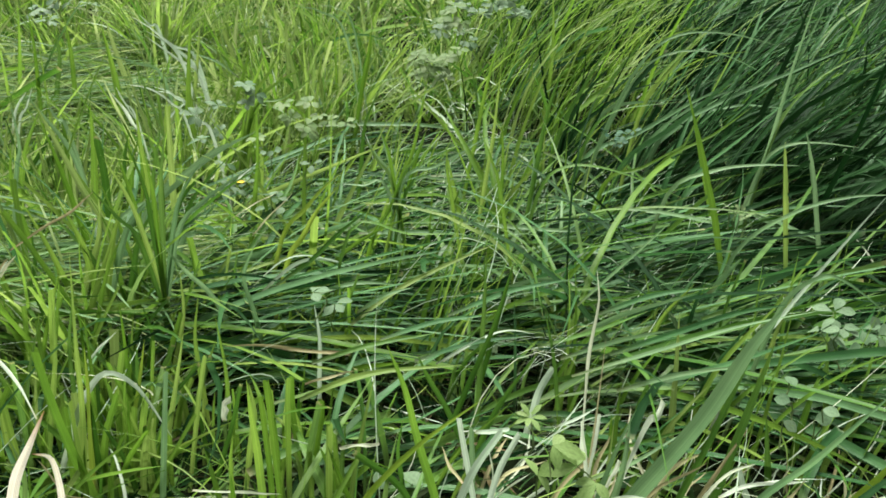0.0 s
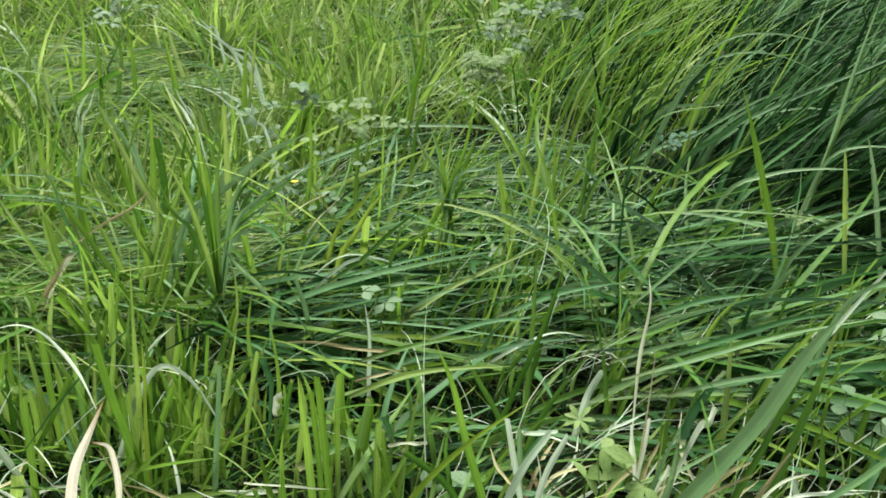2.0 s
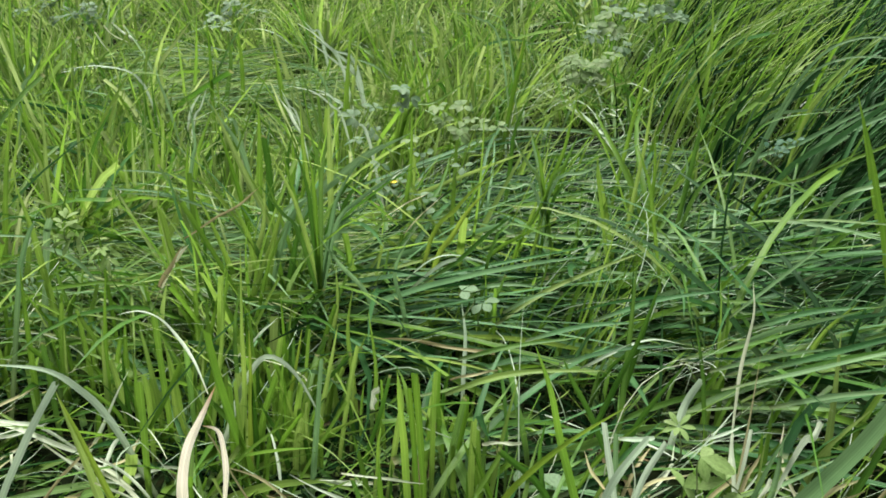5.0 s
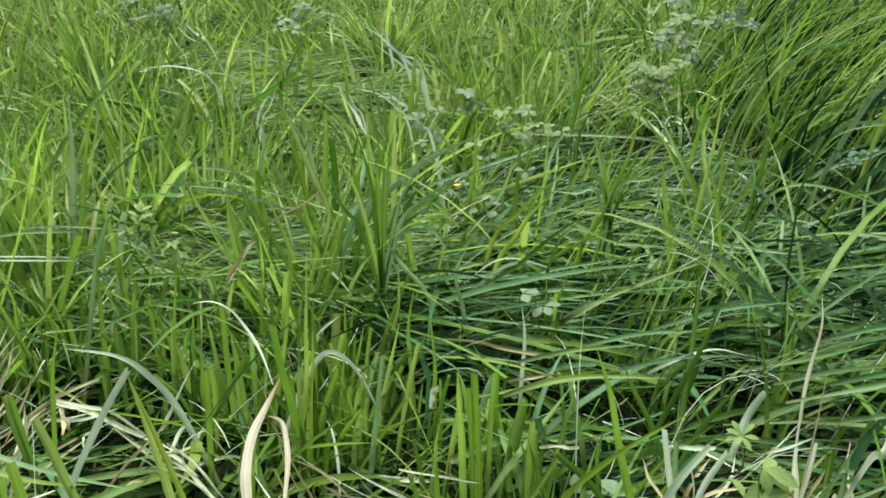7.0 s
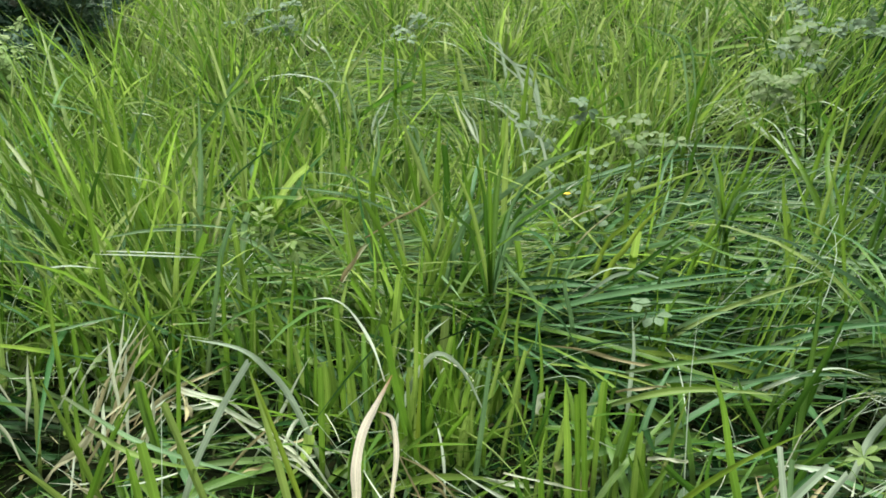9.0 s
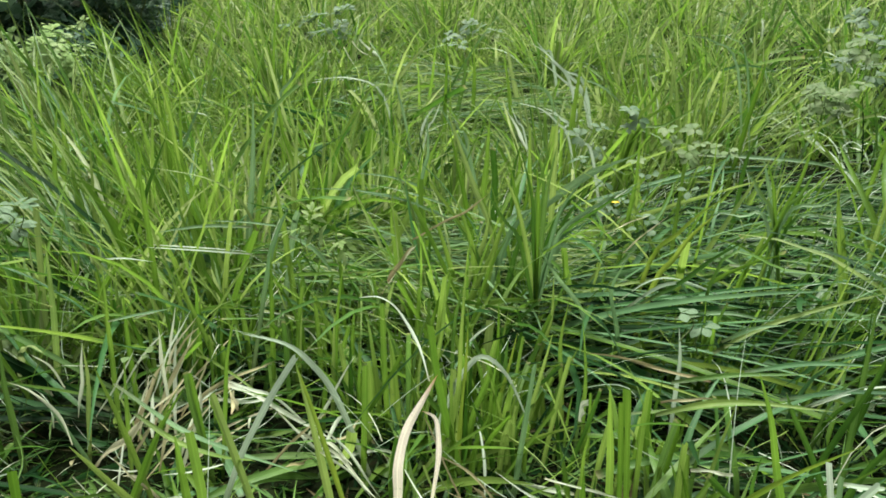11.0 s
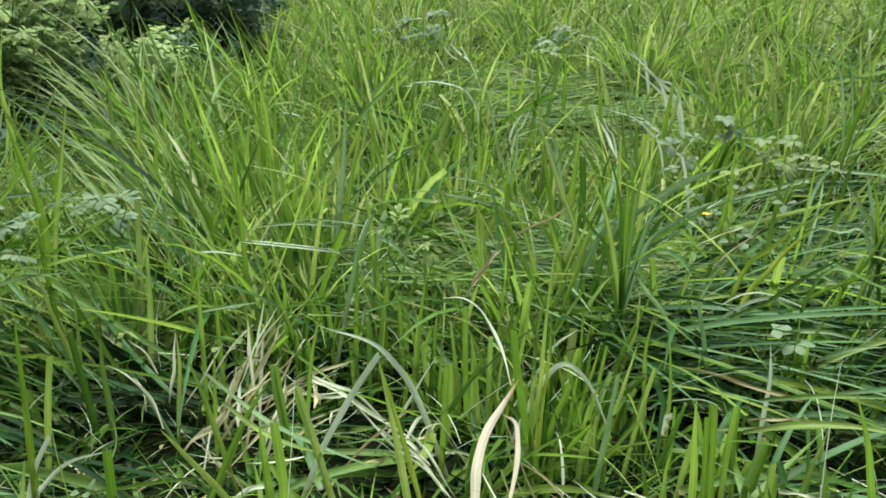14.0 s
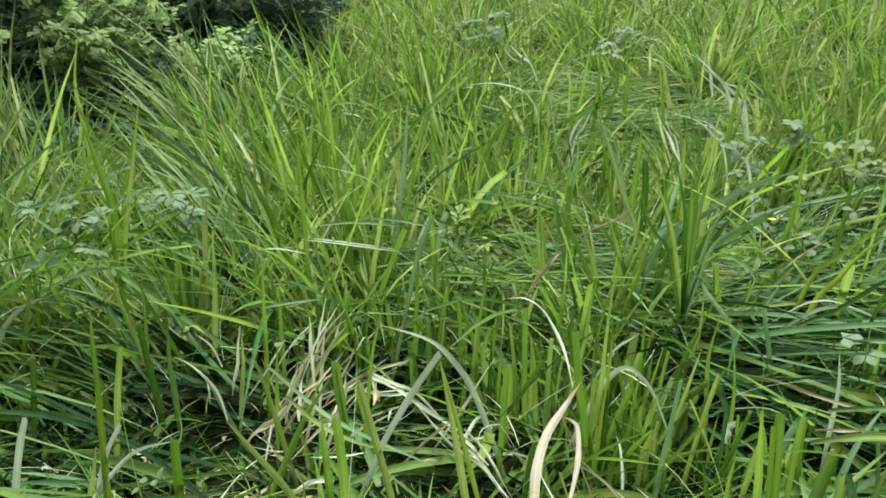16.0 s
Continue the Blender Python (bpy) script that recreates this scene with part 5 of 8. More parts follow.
blade(tuft, m_fresh, 0.0096, (-0.361, 1.531, 0.225), (-0.338, 1.536, 0.283), (-0.322, 1.539, 0.321))
blade(tuft, m_fresh, 0.0096, (-0.351, 1.533, 0.217), (-0.296, 1.544, 0.242), (-0.232, 1.554, 0.285))
tuft = clump("grass_tuft", -0.515, 1.698, "fan of bright yellow-green blades in the meadow", "grass")
blade(tuft, m_fresh, 0.0096, (-0.515, 1.698, 0.226), (-0.505, 1.701, 0.309), (-0.493, 1.704, 0.383))
tuft = clump("grass_tuft", -0.768, 1.603, "fan of bright yellow-green blades in the meadow", "grass")
blade(tuft, m_fresh, 0.0096, (-0.768, 1.603, 0.230), (-0.765, 1.605, 0.324), (-0.766, 1.604, 0.398))
tuft = clump("grass_tuft", -0.605, 1.563, "fan of bright yellow-green blades in the meadow", "grass")
blade(tuft, m_fresh, 0.0102, (-0.605, 1.563, 0.242), (-0.612, 1.560, 0.321), (-0.620, 1.557, 0.370))
tuft = clump("grass_tuft", -0.327, 0.918, "dense tuft of long fresh green blades", "grass")
blade(tuft, m_green, 0.0074, (-0.332, 0.917, 0.183), (-0.336, 0.916, 0.244), (-0.350, 0.910, 0.303))
blade(tuft, m_green, 0.0074, (-0.323, 0.920, 0.186), (-0.319, 0.921, 0.251), (-0.309, 0.924, 0.310))
blade(tuft, m_fresh, 0.0068, (-0.340, 0.914, 0.179), (-0.354, 0.909, 0.237), (-0.373, 0.902, 0.283))
blade(tuft, m_grey, 0.0068, (-0.314, 0.923, 0.179), (-0.300, 0.927, 0.233), (-0.275, 0.934, 0.272))
blade(tuft, m_green, 0.0069, (-0.345, 0.912, 0.175), (-0.365, 0.905, 0.212), (-0.390, 0.895, 0.252))
blade(tuft, m_grey, 0.0074, (-0.310, 0.924, 0.179), (-0.274, 0.934, 0.227), (-0.216, 0.948, 0.266))
blade(tuft, m_fresh, 0.0074, (-0.328, 0.918, 0.179), (-0.328, 0.918, 0.237), (-0.332, 0.917, 0.286))
tuft = clump("grass_tuft", -0.044, 1.101, "blades spreading like a star from pressed grass", "grass")
blade(tuft, m_green, 0.0070, (-0.068, 1.118, 0.189), (-0.087, 1.117, 0.227), (-0.105, 1.115, 0.258))
blade(tuft, m_fresh, 0.0069, (-0.066, 1.118, 0.189), (-0.074, 1.117, 0.239), (-0.086, 1.117, 0.275))
blade(tuft, m_green, 0.0069, (-0.063, 1.118, 0.189), (-0.041, 1.119, 0.230), (-0.023, 1.119, 0.274))
blade(tuft, m_grey, 0.0070, (-0.059, 1.118, 0.192), (-0.013, 1.119, 0.222), (0.029, 1.118, 0.246))
blade(tuft, m_grey, 0.0070, (-0.075, 1.117, 0.186), (-0.110, 1.115, 0.196), (-0.144, 1.112, 0.199))
blade(tuft, m_green, 0.0070, (-0.052, 1.118, 0.186), (0.003, 1.119, 0.205), (0.064, 1.116, 0.203))
blade(tuft, m_fresh, 0.0067, (-0.097, 1.066, 0.127), (-0.069, 1.068, 0.183), (-0.042, 1.069, 0.266))
blade(tuft, m_fresh, 0.0059, (0.011, 1.069, 0.191), (0.004, 1.069, 0.234), (0.005, 1.069, 0.262))
blade(tuft, m_fresh, 0.0059, (0.075, 1.065, 0.197), (0.064, 1.066, 0.239), (0.051, 1.067, 0.273))
tuft = clump("grass_tuft", -0.113, 0.964, "blades spreading like a star from pressed grass", "grass")
blade(tuft, m_green, 0.0068, (-0.113, 0.964, 0.180), (-0.042, 0.969, 0.176), (0.019, 0.968, 0.177))
tuft = clump("dry_grass_tuft", -0.115, 0.763, "thin dry tan stalk lying across green blades", "dry grass")
blade(tuft, m_brown, 0.0055, (-0.094, 0.776, 0.110), (-0.131, 0.792, 0.105), (-0.180, 0.804, 0.105), (-0.231, 0.813, 0.100), loose=1)
blade(tuft, m_brown, 0.0041, (-0.137, 0.750, 0.090), (-0.109, 0.756, 0.096), (-0.084, 0.762, 0.100), loose=1)
tuft = clump("dry_grass_tuft", -0.611, 0.441, "thin dry tan stalk lying across green blades", "dry grass")
blade(tuft, m_straw, 0.0033, (-0.611, 0.441, 0.090), (-0.616, 0.435, 0.124), (-0.627, 0.421, 0.149), (-0.638, 0.407, 0.164), loose=1)
tuft = clump("dry_grass_tuft", -0.692, 0.508, "thin dry tan stalk lying across green blades", "dry grass")
blade(tuft, m_straw, 0.0031, (-0.692, 0.508, 0.100), (-0.699, 0.499, 0.127), (-0.708, 0.487, 0.143), loose=1)
tuft = clump("dry_grass_tuft", -0.487, 0.587, "thin dry tan stalk lying across green blades", "dry grass")
blade(tuft, m_straw, 0.0035, (-0.487, 0.587, 0.080), (-0.459, 0.607, 0.034), (-0.419, 0.598, 0.035), (-0.368, 0.560, 0.035), loose=1)
tuft = clump("dry_grass_tuft", 0.141, 0.732, "pale dry grass stalks standing in pressed grass", "dry grass")
blade(tuft, m_straw, 0.0043, (0.141, 0.732, 0.090), (0.142, 0.732, 0.145), (0.147, 0.731, 0.193), (0.143, 0.731, 0.222))
tuft = clump("dry_grass_tuft", 0.147, 0.588, "pale dry grass stalks standing in pressed grass", "dry grass")
blade(tuft, m_brown, 0.0028, (0.123, 0.599, 0.090), (0.125, 0.599, 0.149), (0.128, 0.598, 0.214))
blade(tuft, m_straw, 0.0052, (0.117, 0.584, 0.100), (0.114, 0.585, 0.126), (0.111, 0.586, 0.149), blunt=1)
blade(tuft, m_straw, 0.0042, (0.118, 0.581, 0.100), (0.122, 0.580, 0.129), (0.123, 0.580, 0.159), blunt=1)
blade(tuft, m_straw, 0.0064, (0.170, 0.617, 0.120), (0.178, 0.615, 0.136), (0.183, 0.613, 0.151), blunt=1)
blade(tuft, m_straw, 0.0042, (0.129, 0.562, 0.100), (0.134, 0.561, 0.117), (0.138, 0.560, 0.129), blunt=1)
blade(tuft, m_straw, 0.0052, (0.227, 0.584, 0.080), (0.260, 0.601, 0.079), (0.311, 0.608, 0.080), loose=1)
tuft = clump("dry_grass_tuft", 0.019, 0.600, "pale dry grass stalks standing in pressed grass", "dry grass")
blade(tuft, m_brown, 0.0040, (0.019, 0.600, 0.080), (0.009, 0.620, 0.080), (-0.000, 0.640, 0.090), loose=1)
tuft = clump("dry_grass_tuft", -0.214, 0.615, "pale dry grass stalks standing in pressed grass", "dry grass")
blade(tuft, m_straw, 0.0031, (-0.214, 0.615, 0.060), (-0.167, 0.601, 0.068), (-0.130, 0.583, 0.080), loose=1)
tuft = clump("dry_grass_tuft", -0.089, 0.636, "pale dry grass stalks standing in pressed grass", "dry grass")
blade(tuft, m_straw, 0.0041, (-0.089, 0.636, 0.090), (-0.072, 0.640, 0.090), (-0.055, 0.642, 0.090), blunt=1, loose=1)
tuft = clump("dry_grass_tuft", -1.282, 2.123, "small scrap of pale dry leaf caught in grass", "dry grass")
blade(tuft, m_straw, 0.0083, (-1.282, 2.123, 0.342), (-1.256, 2.138, 0.313), (-1.227, 2.155, 0.285), blunt=1, loose=1)
tuft = clump("dry_grass_tuft", -0.209, 0.712, "small scrap of pale dry leaf caught in grass", "dry grass")
blade(tuft, m_straw, 0.0080, (-0.209, 0.712, 0.070), (-0.209, 0.712, 0.084), (-0.204, 0.713, 0.095), blunt=1, loose=1)
tuft = clump("dry_grass_tuft", -0.525, 0.615, "bleached straw lying on the ground among stems", "dry grass")
blade(tuft, m_straw, 0.0073, (-0.602, 0.648, 0.060), (-0.550, 0.630, 0.064), (-0.491, 0.617, 0.059), (-0.430, 0.602, 0.050), loose=1)
blade(tuft, m_brown, 0.0051, (-0.552, 0.593, 0.060), (-0.570, 0.617, 0.061), (-0.592, 0.638, 0.060), loose=1)
blade(tuft, m_straw, 0.0052, (-0.601, 0.627, 0.050), (-0.562, 0.644, 0.048), (-0.530, 0.653, 0.060), loose=1)
blade(tuft, m_straw, 0.0050, (-0.488, 0.610, 0.050), (-0.426, 0.595, 0.042), (-0.383, 0.565, 0.044), (-0.344, 0.533, 0.050), loose=1)
blade(tuft, m_straw, 0.0046, (-0.468, 0.611, 0.050), (-0.421, 0.589, 0.053), (-0.385, 0.559, 0.060), loose=1)
blade(tuft, m_brown, 0.0054, (-0.440, 0.598, 0.050), (-0.433, 0.629, 0.044), (-0.434, 0.655, 0.050), loose=1)
# longer single blades that stand out, tuft by tuft
tuft = clump("grass_tuft", -0.995, 0.599, "tall yellow-green blades of the upright mop", "grass")
blade(tuft, m_fresh, 0.0143, (-0.995, 0.599, 0.135), (-0.996, 0.598, 0.212), (-1.003, 0.587, 0.279), (-1.010, 0.576, 0.337))
blade(tuft, m_fresh, 0.0095, (-0.993, 0.603, 0.134), (-0.987, 0.611, 0.195), (-0.979, 0.623, 0.268), (-0.969, 0.637, 0.361))
tuft = clump("grass_tuft", -1.613, 0.970, "tall yellow-green blades of the upright mop", "grass")
blade(tuft, m_green, 0.0080, (-1.613, 0.970, 0.194), (-1.611, 0.972, 0.251), (-1.608, 0.977, 0.306))
tuft = clump("grass_tuft", -1.614, 1.198, "tall yellow-green blades of the upright mop", "grass")
blade(tuft, m_green, 0.0104, (-1.614, 1.198, 0.161), (-1.614, 1.197, 0.261), (-1.615, 1.197, 0.335))
tuft = clump("grass_tuft", -1.274, 0.970, "tall yellow-green blades of the upright mop", "grass")
blade(tuft, m_fresh, 0.0109, (-1.274, 0.970, 0.122), (-1.265, 0.982, 0.225), (-1.263, 0.984, 0.326))
blade(tuft, m_fresh, 0.0126, (-1.277, 1.041, 0.140), (-1.270, 1.049, 0.226), (-1.269, 1.050, 0.299))
blade(tuft, m_far, 0.0116, (-1.244, 1.073, 0.127), (-1.222, 1.096, 0.180), (-1.196, 1.123, 0.222))
blade(tuft, m_fresh, 0.0098, (-1.325, 0.963, 0.138), (-1.350, 0.930, 0.204), (-1.367, 0.906, 0.267))
tuft = clump("grass_tuft", -0.870, 0.787, "tall yellow-green blades of the upright mop", "grass")
blade(tuft, m_fresh, 0.0139, (-0.870, 0.787, 0.118), (-0.882, 0.775, 0.176), (-0.895, 0.761, 0.222), (-0.910, 0.744, 0.262))
blade(tuft, m_fresh, 0.0087, (-0.791, 0.748, 0.129), (-0.793, 0.746, 0.207), (-0.795, 0.744, 0.268), (-0.796, 0.743, 0.312))
blade(tuft, m_fresh, 0.0145, (-0.864, 0.913, 0.126), (-0.863, 0.914, 0.169), (-0.862, 0.915, 0.206), blunt=1)
tuft = clump("grass_tuft", -0.914, 0.945, "tall yellow-green blades of the upright mop", "grass")
blade(tuft, m_fresh, 0.0104, (-0.914, 0.945, 0.127), (-0.914, 0.945, 0.219), (-0.918, 0.941, 0.308), (-0.933, 0.928, 0.397))
blade(tuft, m_fresh, 0.0105, (-0.888, 0.952, 0.129), (-0.878, 0.961, 0.220), (-0.882, 0.957, 0.291))
blade(tuft, m_fresh, 0.0103, (-0.805, 0.984, 0.133), (-0.797, 0.991, 0.197), (-0.787, 0.998, 0.259), (-0.777, 1.005, 0.319))
blade(tuft, m_fresh, 0.0111, (-0.806, 0.928, 0.129), (-0.810, 0.924, 0.200), (-0.801, 0.931, 0.276))
blade(tuft, m_fresh, 0.0116, (-1.023, 0.989, 0.121), (-1.016, 0.995, 0.212), (-1.006, 1.005, 0.334))
blade(tuft, m_fresh, 0.0109, (-1.007, 1.048, 0.125), (-1.003, 1.051, 0.219), (-0.998, 1.056, 0.328))
blade(tuft, m_grey, 0.0132, (-0.833, 1.003, 0.133), (-0.824, 1.009, 0.220), (-0.818, 1.014, 0.332))
blade(tuft, m_fresh, 0.0100, (-0.992, 0.911, 0.128), (-0.980, 0.924, 0.196), (-0.969, 0.935, 0.271))
blade(tuft, m_fresh, 0.0099, (-0.862, 0.947, 0.129), (-0.852, 0.955, 0.197), (-0.855, 0.953, 0.264))
tuft = clump("grass_tuft", -1.392, 1.306, "tall yellow-green blades of the upright mop", "grass")
blade(tuft, m_far, 0.0117, (-1.392, 1.306, 0.153), (-1.421, 1.276, 0.242), (-1.434, 1.262, 0.303))
tuft = clump("grass_tuft", -1.470, 0.989, "tall yellow-green blades of the upright mop", "grass")
blade(tuft, m_fresh, 0.0104, (-1.470, 0.989, 0.149), (-1.489, 0.961, 0.207), (-1.501, 0.943, 0.273))
tuft = clump("grass_tuft", -0.925, 1.307, "tall yellow-green blades of the upright mop", "grass")
blade(tuft, m_fresh, 0.0117, (-0.925, 1.307, 0.154), (-0.950, 1.290, 0.196), (-0.968, 1.277, 0.248))
blade(tuft, m_fresh, 0.0135, (-0.849, 1.415, 0.143), (-0.852, 1.414, 0.178), (-0.851, 1.414, 0.212), blunt=1)
blade(tuft, m_fresh, 0.0104, (-0.902, 1.303, 0.152), (-0.911, 1.297, 0.190), (-0.924, 1.288, 0.223))
blade(tuft, m_fresh, 0.0112, (-0.843, 1.270, 0.137), (-0.834, 1.275, 0.202), (-0.842, 1.270, 0.259))
blade(tuft, m_fresh, 0.0107, (-0.956, 1.206, 0.133), (-0.940, 1.218, 0.208), (-0.926, 1.228, 0.267))
blade(tuft, m_fresh, 0.0114, (-0.977, 1.305, 0.146), (-0.976, 1.305, 0.222), (-0.981, 1.302, 0.280))
blade(tuft, m_fresh, 0.0099, (-0.905, 1.301, 0.151), (-0.915, 1.294, 0.205), (-0.931, 1.283, 0.259))
blade(tuft, m_far, 0.0109, (-0.836, 1.260, 0.133), (-0.806, 1.279, 0.203), (-0.775, 1.297, 0.272))
tuft = clump("grass_tuft", -0.763, 1.243, "tall yellow-green blades of the upright mop", "grass")
blade(tuft, m_fresh, 0.0121, (-0.763, 1.243, 0.131), (-0.774, 1.237, 0.173), (-0.787, 1.229, 0.214))
blade(tuft, m_fresh, 0.0111, (-0.834, 1.127, 0.122), (-0.834, 1.127, 0.194), (-0.844, 1.120, 0.246))
blade(tuft, m_fresh, 0.0116, (-0.714, 1.258, 0.141), (-0.714, 1.258, 0.222), (-0.719, 1.256, 0.281))
blade(tuft, m_fresh, 0.0103, (-0.648, 1.247, 0.148), (-0.635, 1.254, 0.207), (-0.608, 1.267, 0.273))
tuft = clump("grass_tuft", -0.831, 1.453, "tall yellow-green blades of the upright mop", "grass")
blade(tuft, m_green, 0.0123, (-0.831, 1.453, 0.127), (-0.834, 1.451, 0.162), (-0.837, 1.450, 0.197), blunt=1)
tuft = clump("grass_tuft", -0.540, 0.942, "tall yellow-green blades of the upright mop", "grass")
blade(tuft, m_fresh, 0.0083, (-0.540, 0.942, 0.142), (-0.544, 0.940, 0.182), (-0.541, 0.941, 0.230))
blade(tuft, m_green, 0.0088, (-0.417, 0.951, 0.137), (-0.439, 0.941, 0.182), (-0.454, 0.935, 0.204))
blade(tuft, m_fresh, 0.0090, (-0.553, 1.065, 0.134), (-0.562, 1.061, 0.203), (-0.556, 1.064, 0.263))
tuft = clump("grass_tuft", -0.732, 1.965, "tall yellow-green blades of the upright mop", "grass")
blade(tuft, m_far, 0.0148, (-0.732, 1.965, 0.201), (-0.753, 1.957, 0.297), (-0.761, 1.954, 0.350))
tuft = clump("grass_tuft", -0.499, 1.691, "tall yellow-green blades of the upright mop", "grass")
blade(tuft, m_fresh, 0.0150, (-0.499, 1.691, 0.110), (-0.510, 1.687, 0.193), (-0.503, 1.689, 0.297), (-0.496, 1.691, 0.370))
tuft = clump("grass_tuft", -0.987, 1.182, "tall yellow-green blades of the upright mop", "grass")
blade(tuft, m_fresh, 0.0124, (-0.987, 1.182, 0.137), (-0.973, 1.193, 0.222), (-0.971, 1.195, 0.294))
blade(tuft, m_far, 0.0110, (-1.096, 1.093, 0.141), (-1.085, 1.103, 0.224), (-1.080, 1.108, 0.306))
blade(tuft, m_fresh, 0.0112, (-1.064, 1.088, 0.140), (-1.064, 1.087, 0.237), (-1.065, 1.087, 0.312))
blade(tuft, m_fresh, 0.0107, (-1.008, 1.185, 0.140), (-1.007, 1.186, 0.221), (-1.013, 1.181, 0.291))
tuft = clump("grass_tuft", -0.628, 0.817, "tall yellow-green blades of the upright mop", "grass")
blade(tuft, m_fresh, 0.0095, (-0.628, 0.817, 0.145), (-0.633, 0.814, 0.207), (-0.640, 0.808, 0.266))
tuft = clump("grass_tuft", -0.272, 1.153, "tall yellow-green blades of the upright mop", "grass")
blade(tuft, m_fresh, 0.0085, (-0.272, 1.153, 0.138), (-0.261, 1.156, 0.222), (-0.258, 1.156, 0.302))
blade(tuft, m_fresh, 0.0120, (-0.408, 1.140, 0.146), (-0.415, 1.137, 0.217), (-0.417, 1.137, 0.301))
tuft = clump("grass_tuft", -0.183, 1.893, "tall yellow-green blades of the upright mop", "grass")
blade(tuft, m_yellow, 0.0110, (-0.183, 1.893, 0.181), (-0.173, 1.894, 0.264), (-0.162, 1.895, 0.333))
tuft = clump("grass_tuft", -0.851, 1.274, "yellowing blade arching over the meadow", "grass")
blade(tuft, m_fresh, 0.0099, (-0.851, 1.274, 0.168), (-0.829, 1.288, 0.227), (-0.802, 1.304, 0.279), (-0.767, 1.324, 0.318), (-0.679, 1.368, 0.291))
tuft = clump("grass_tuft", -0.589, 0.721, "dull grey-green blades bent over among fresh ones", "grass")
blade(tuft, m_grey, 0.0078, (-0.589, 0.721, 0.179), (-0.583, 0.726, 0.207), (-0.574, 0.732, 0.234), (-0.568, 0.737, 0.245))
blade(tuft, m_grey, 0.0105, (-0.627, 0.818, 0.185), (-0.612, 0.828, 0.176), (-0.597, 0.838, 0.160), (-0.580, 0.849, 0.127), loose=1)
blade(tuft, m_grey, 0.0096, (-0.627, 0.827, 0.185), (-0.625, 0.829, 0.201), (-0.620, 0.832, 0.216), blunt=1)
blade(tuft, m_pale, 0.0033, (-0.633, 0.748, 0.181), (-0.685, 0.704, 0.192), (-0.722, 0.670, 0.200), loose=1)
tuft = clump("grass_tuft", -0.573, 0.905, "dull grey-green blades bent over among fresh ones", "grass")
blade(tuft, m_grey, 0.0055, (-0.573, 0.905, 0.185), (-0.549, 0.919, 0.175), (-0.512, 0.938, 0.158), loose=1)
blade(tuft, m_grey, 0.0046, (-0.478, 0.990, 0.180), (-0.535, 0.963, 0.209), (-0.589, 0.933, 0.220), loose=1)
tuft = clump("grass_tuft", -0.503, 1.149, "dull grey-green blades bent over among fresh ones", "grass")
blade(tuft, m_grey, 0.0082, (-0.503, 1.149, 0.175), (-0.517, 1.143, 0.237), (-0.539, 1.134, 0.280), (-0.557, 1.125, 0.315))
blade(tuft, m_grey, 0.0049, (-0.497, 1.051, 0.180), (-0.557, 1.023, 0.203), (-0.614, 0.992, 0.219), loose=1)
blade(tuft, m_grey, 0.0054, (-0.579, 1.168, 0.169), (-0.645, 1.135, 0.195), (-0.700, 1.104, 0.204), loose=1)
tuft = clump("grass_tuft", -0.799, 1.542, "dull grey-green blades bent over among fresh ones", "grass")
blade(tuft, m_pale, 0.0070, (-0.799, 1.542, 0.173), (-0.792, 1.545, 0.205), (-0.782, 1.550, 0.229), (-0.769, 1.556, 0.247), loose=1)
tuft = clump("grass_tuft", -1.280, 1.839, "dull grey-green blades bent over among fresh ones", "grass")
blade(tuft, m_pale, 0.0071, (-1.280, 1.839, 0.241), (-1.218, 1.880, 0.249), (-1.153, 1.919, 0.249), loose=1)
tuft = clump("grass_tuft", -1.409, 2.003, "dull grey-green blades bent over among fresh ones", "grass")
blade(tuft, m_grey, 0.0175, (-1.409, 2.003, 0.290), (-1.437, 1.984, 0.226), (-1.471, 1.960, 0.162), loose=1)
tuft = clump("grass_tuft", -0.711, 0.850, "dull grey-green blades bent over among fresh ones", "grass")
blade(tuft, m_grey, 0.0064, (-0.711, 0.850, 0.179), (-0.758, 0.811, 0.185), (-0.803, 0.770, 0.181), loose=1)
tuft = clump("grass_tuft", -0.469, 1.528, "pale blades bent over in the meadow, sheen put in colour", "grass")
blade(tuft, m_pale, 0.0063, (-0.469, 1.528, 0.198), (-0.492, 1.522, 0.235), (-0.523, 1.512, 0.262), (-0.566, 1.497, 0.274))
tuft = clump("grass_tuft", -0.526, 1.832, "pale blades bent over in the meadow, sheen put in colour", "grass")
blade(tuft, m_pale, 0.0089, (-0.526, 1.832, 0.238), (-0.564, 1.822, 0.275), (-0.626, 1.802, 0.328))
blade(tuft, m_grey, 0.0089, (-0.593, 1.800, 0.238), (-0.642, 1.784, 0.273), (-0.689, 1.767, 0.290))
tuft = clump("grass_tuft", -0.338, 1.703, "pale blades bent over in the meadow, sheen put in colour", "grass")
blade(tuft, m_pale, 0.0053, (-0.338, 1.703, 0.229), (-0.339, 1.703, 0.251), (-0.343, 1.702, 0.273), loose=1)
tuft = clump("dry_grass_tuft", -0.980, 1.095, "scrap of bleached dead leaf caught in grass", "dry grass")
blade(tuft, m_straw, 0.0048, (-0.980, 1.095, 0.197), (-0.975, 1.099, 0.175), (-0.977, 1.098, 0.148), loose=1)
tuft = clump("dry_grass_tuft", -1.255, 1.998, "scrap of bleached dead leaf caught in grass", "dry grass")
blade(tuft, m_straw, 0.0075, (-1.255, 1.998, 0.325), (-1.234, 2.010, 0.283), (-1.210, 2.025, 0.239), loose=1)
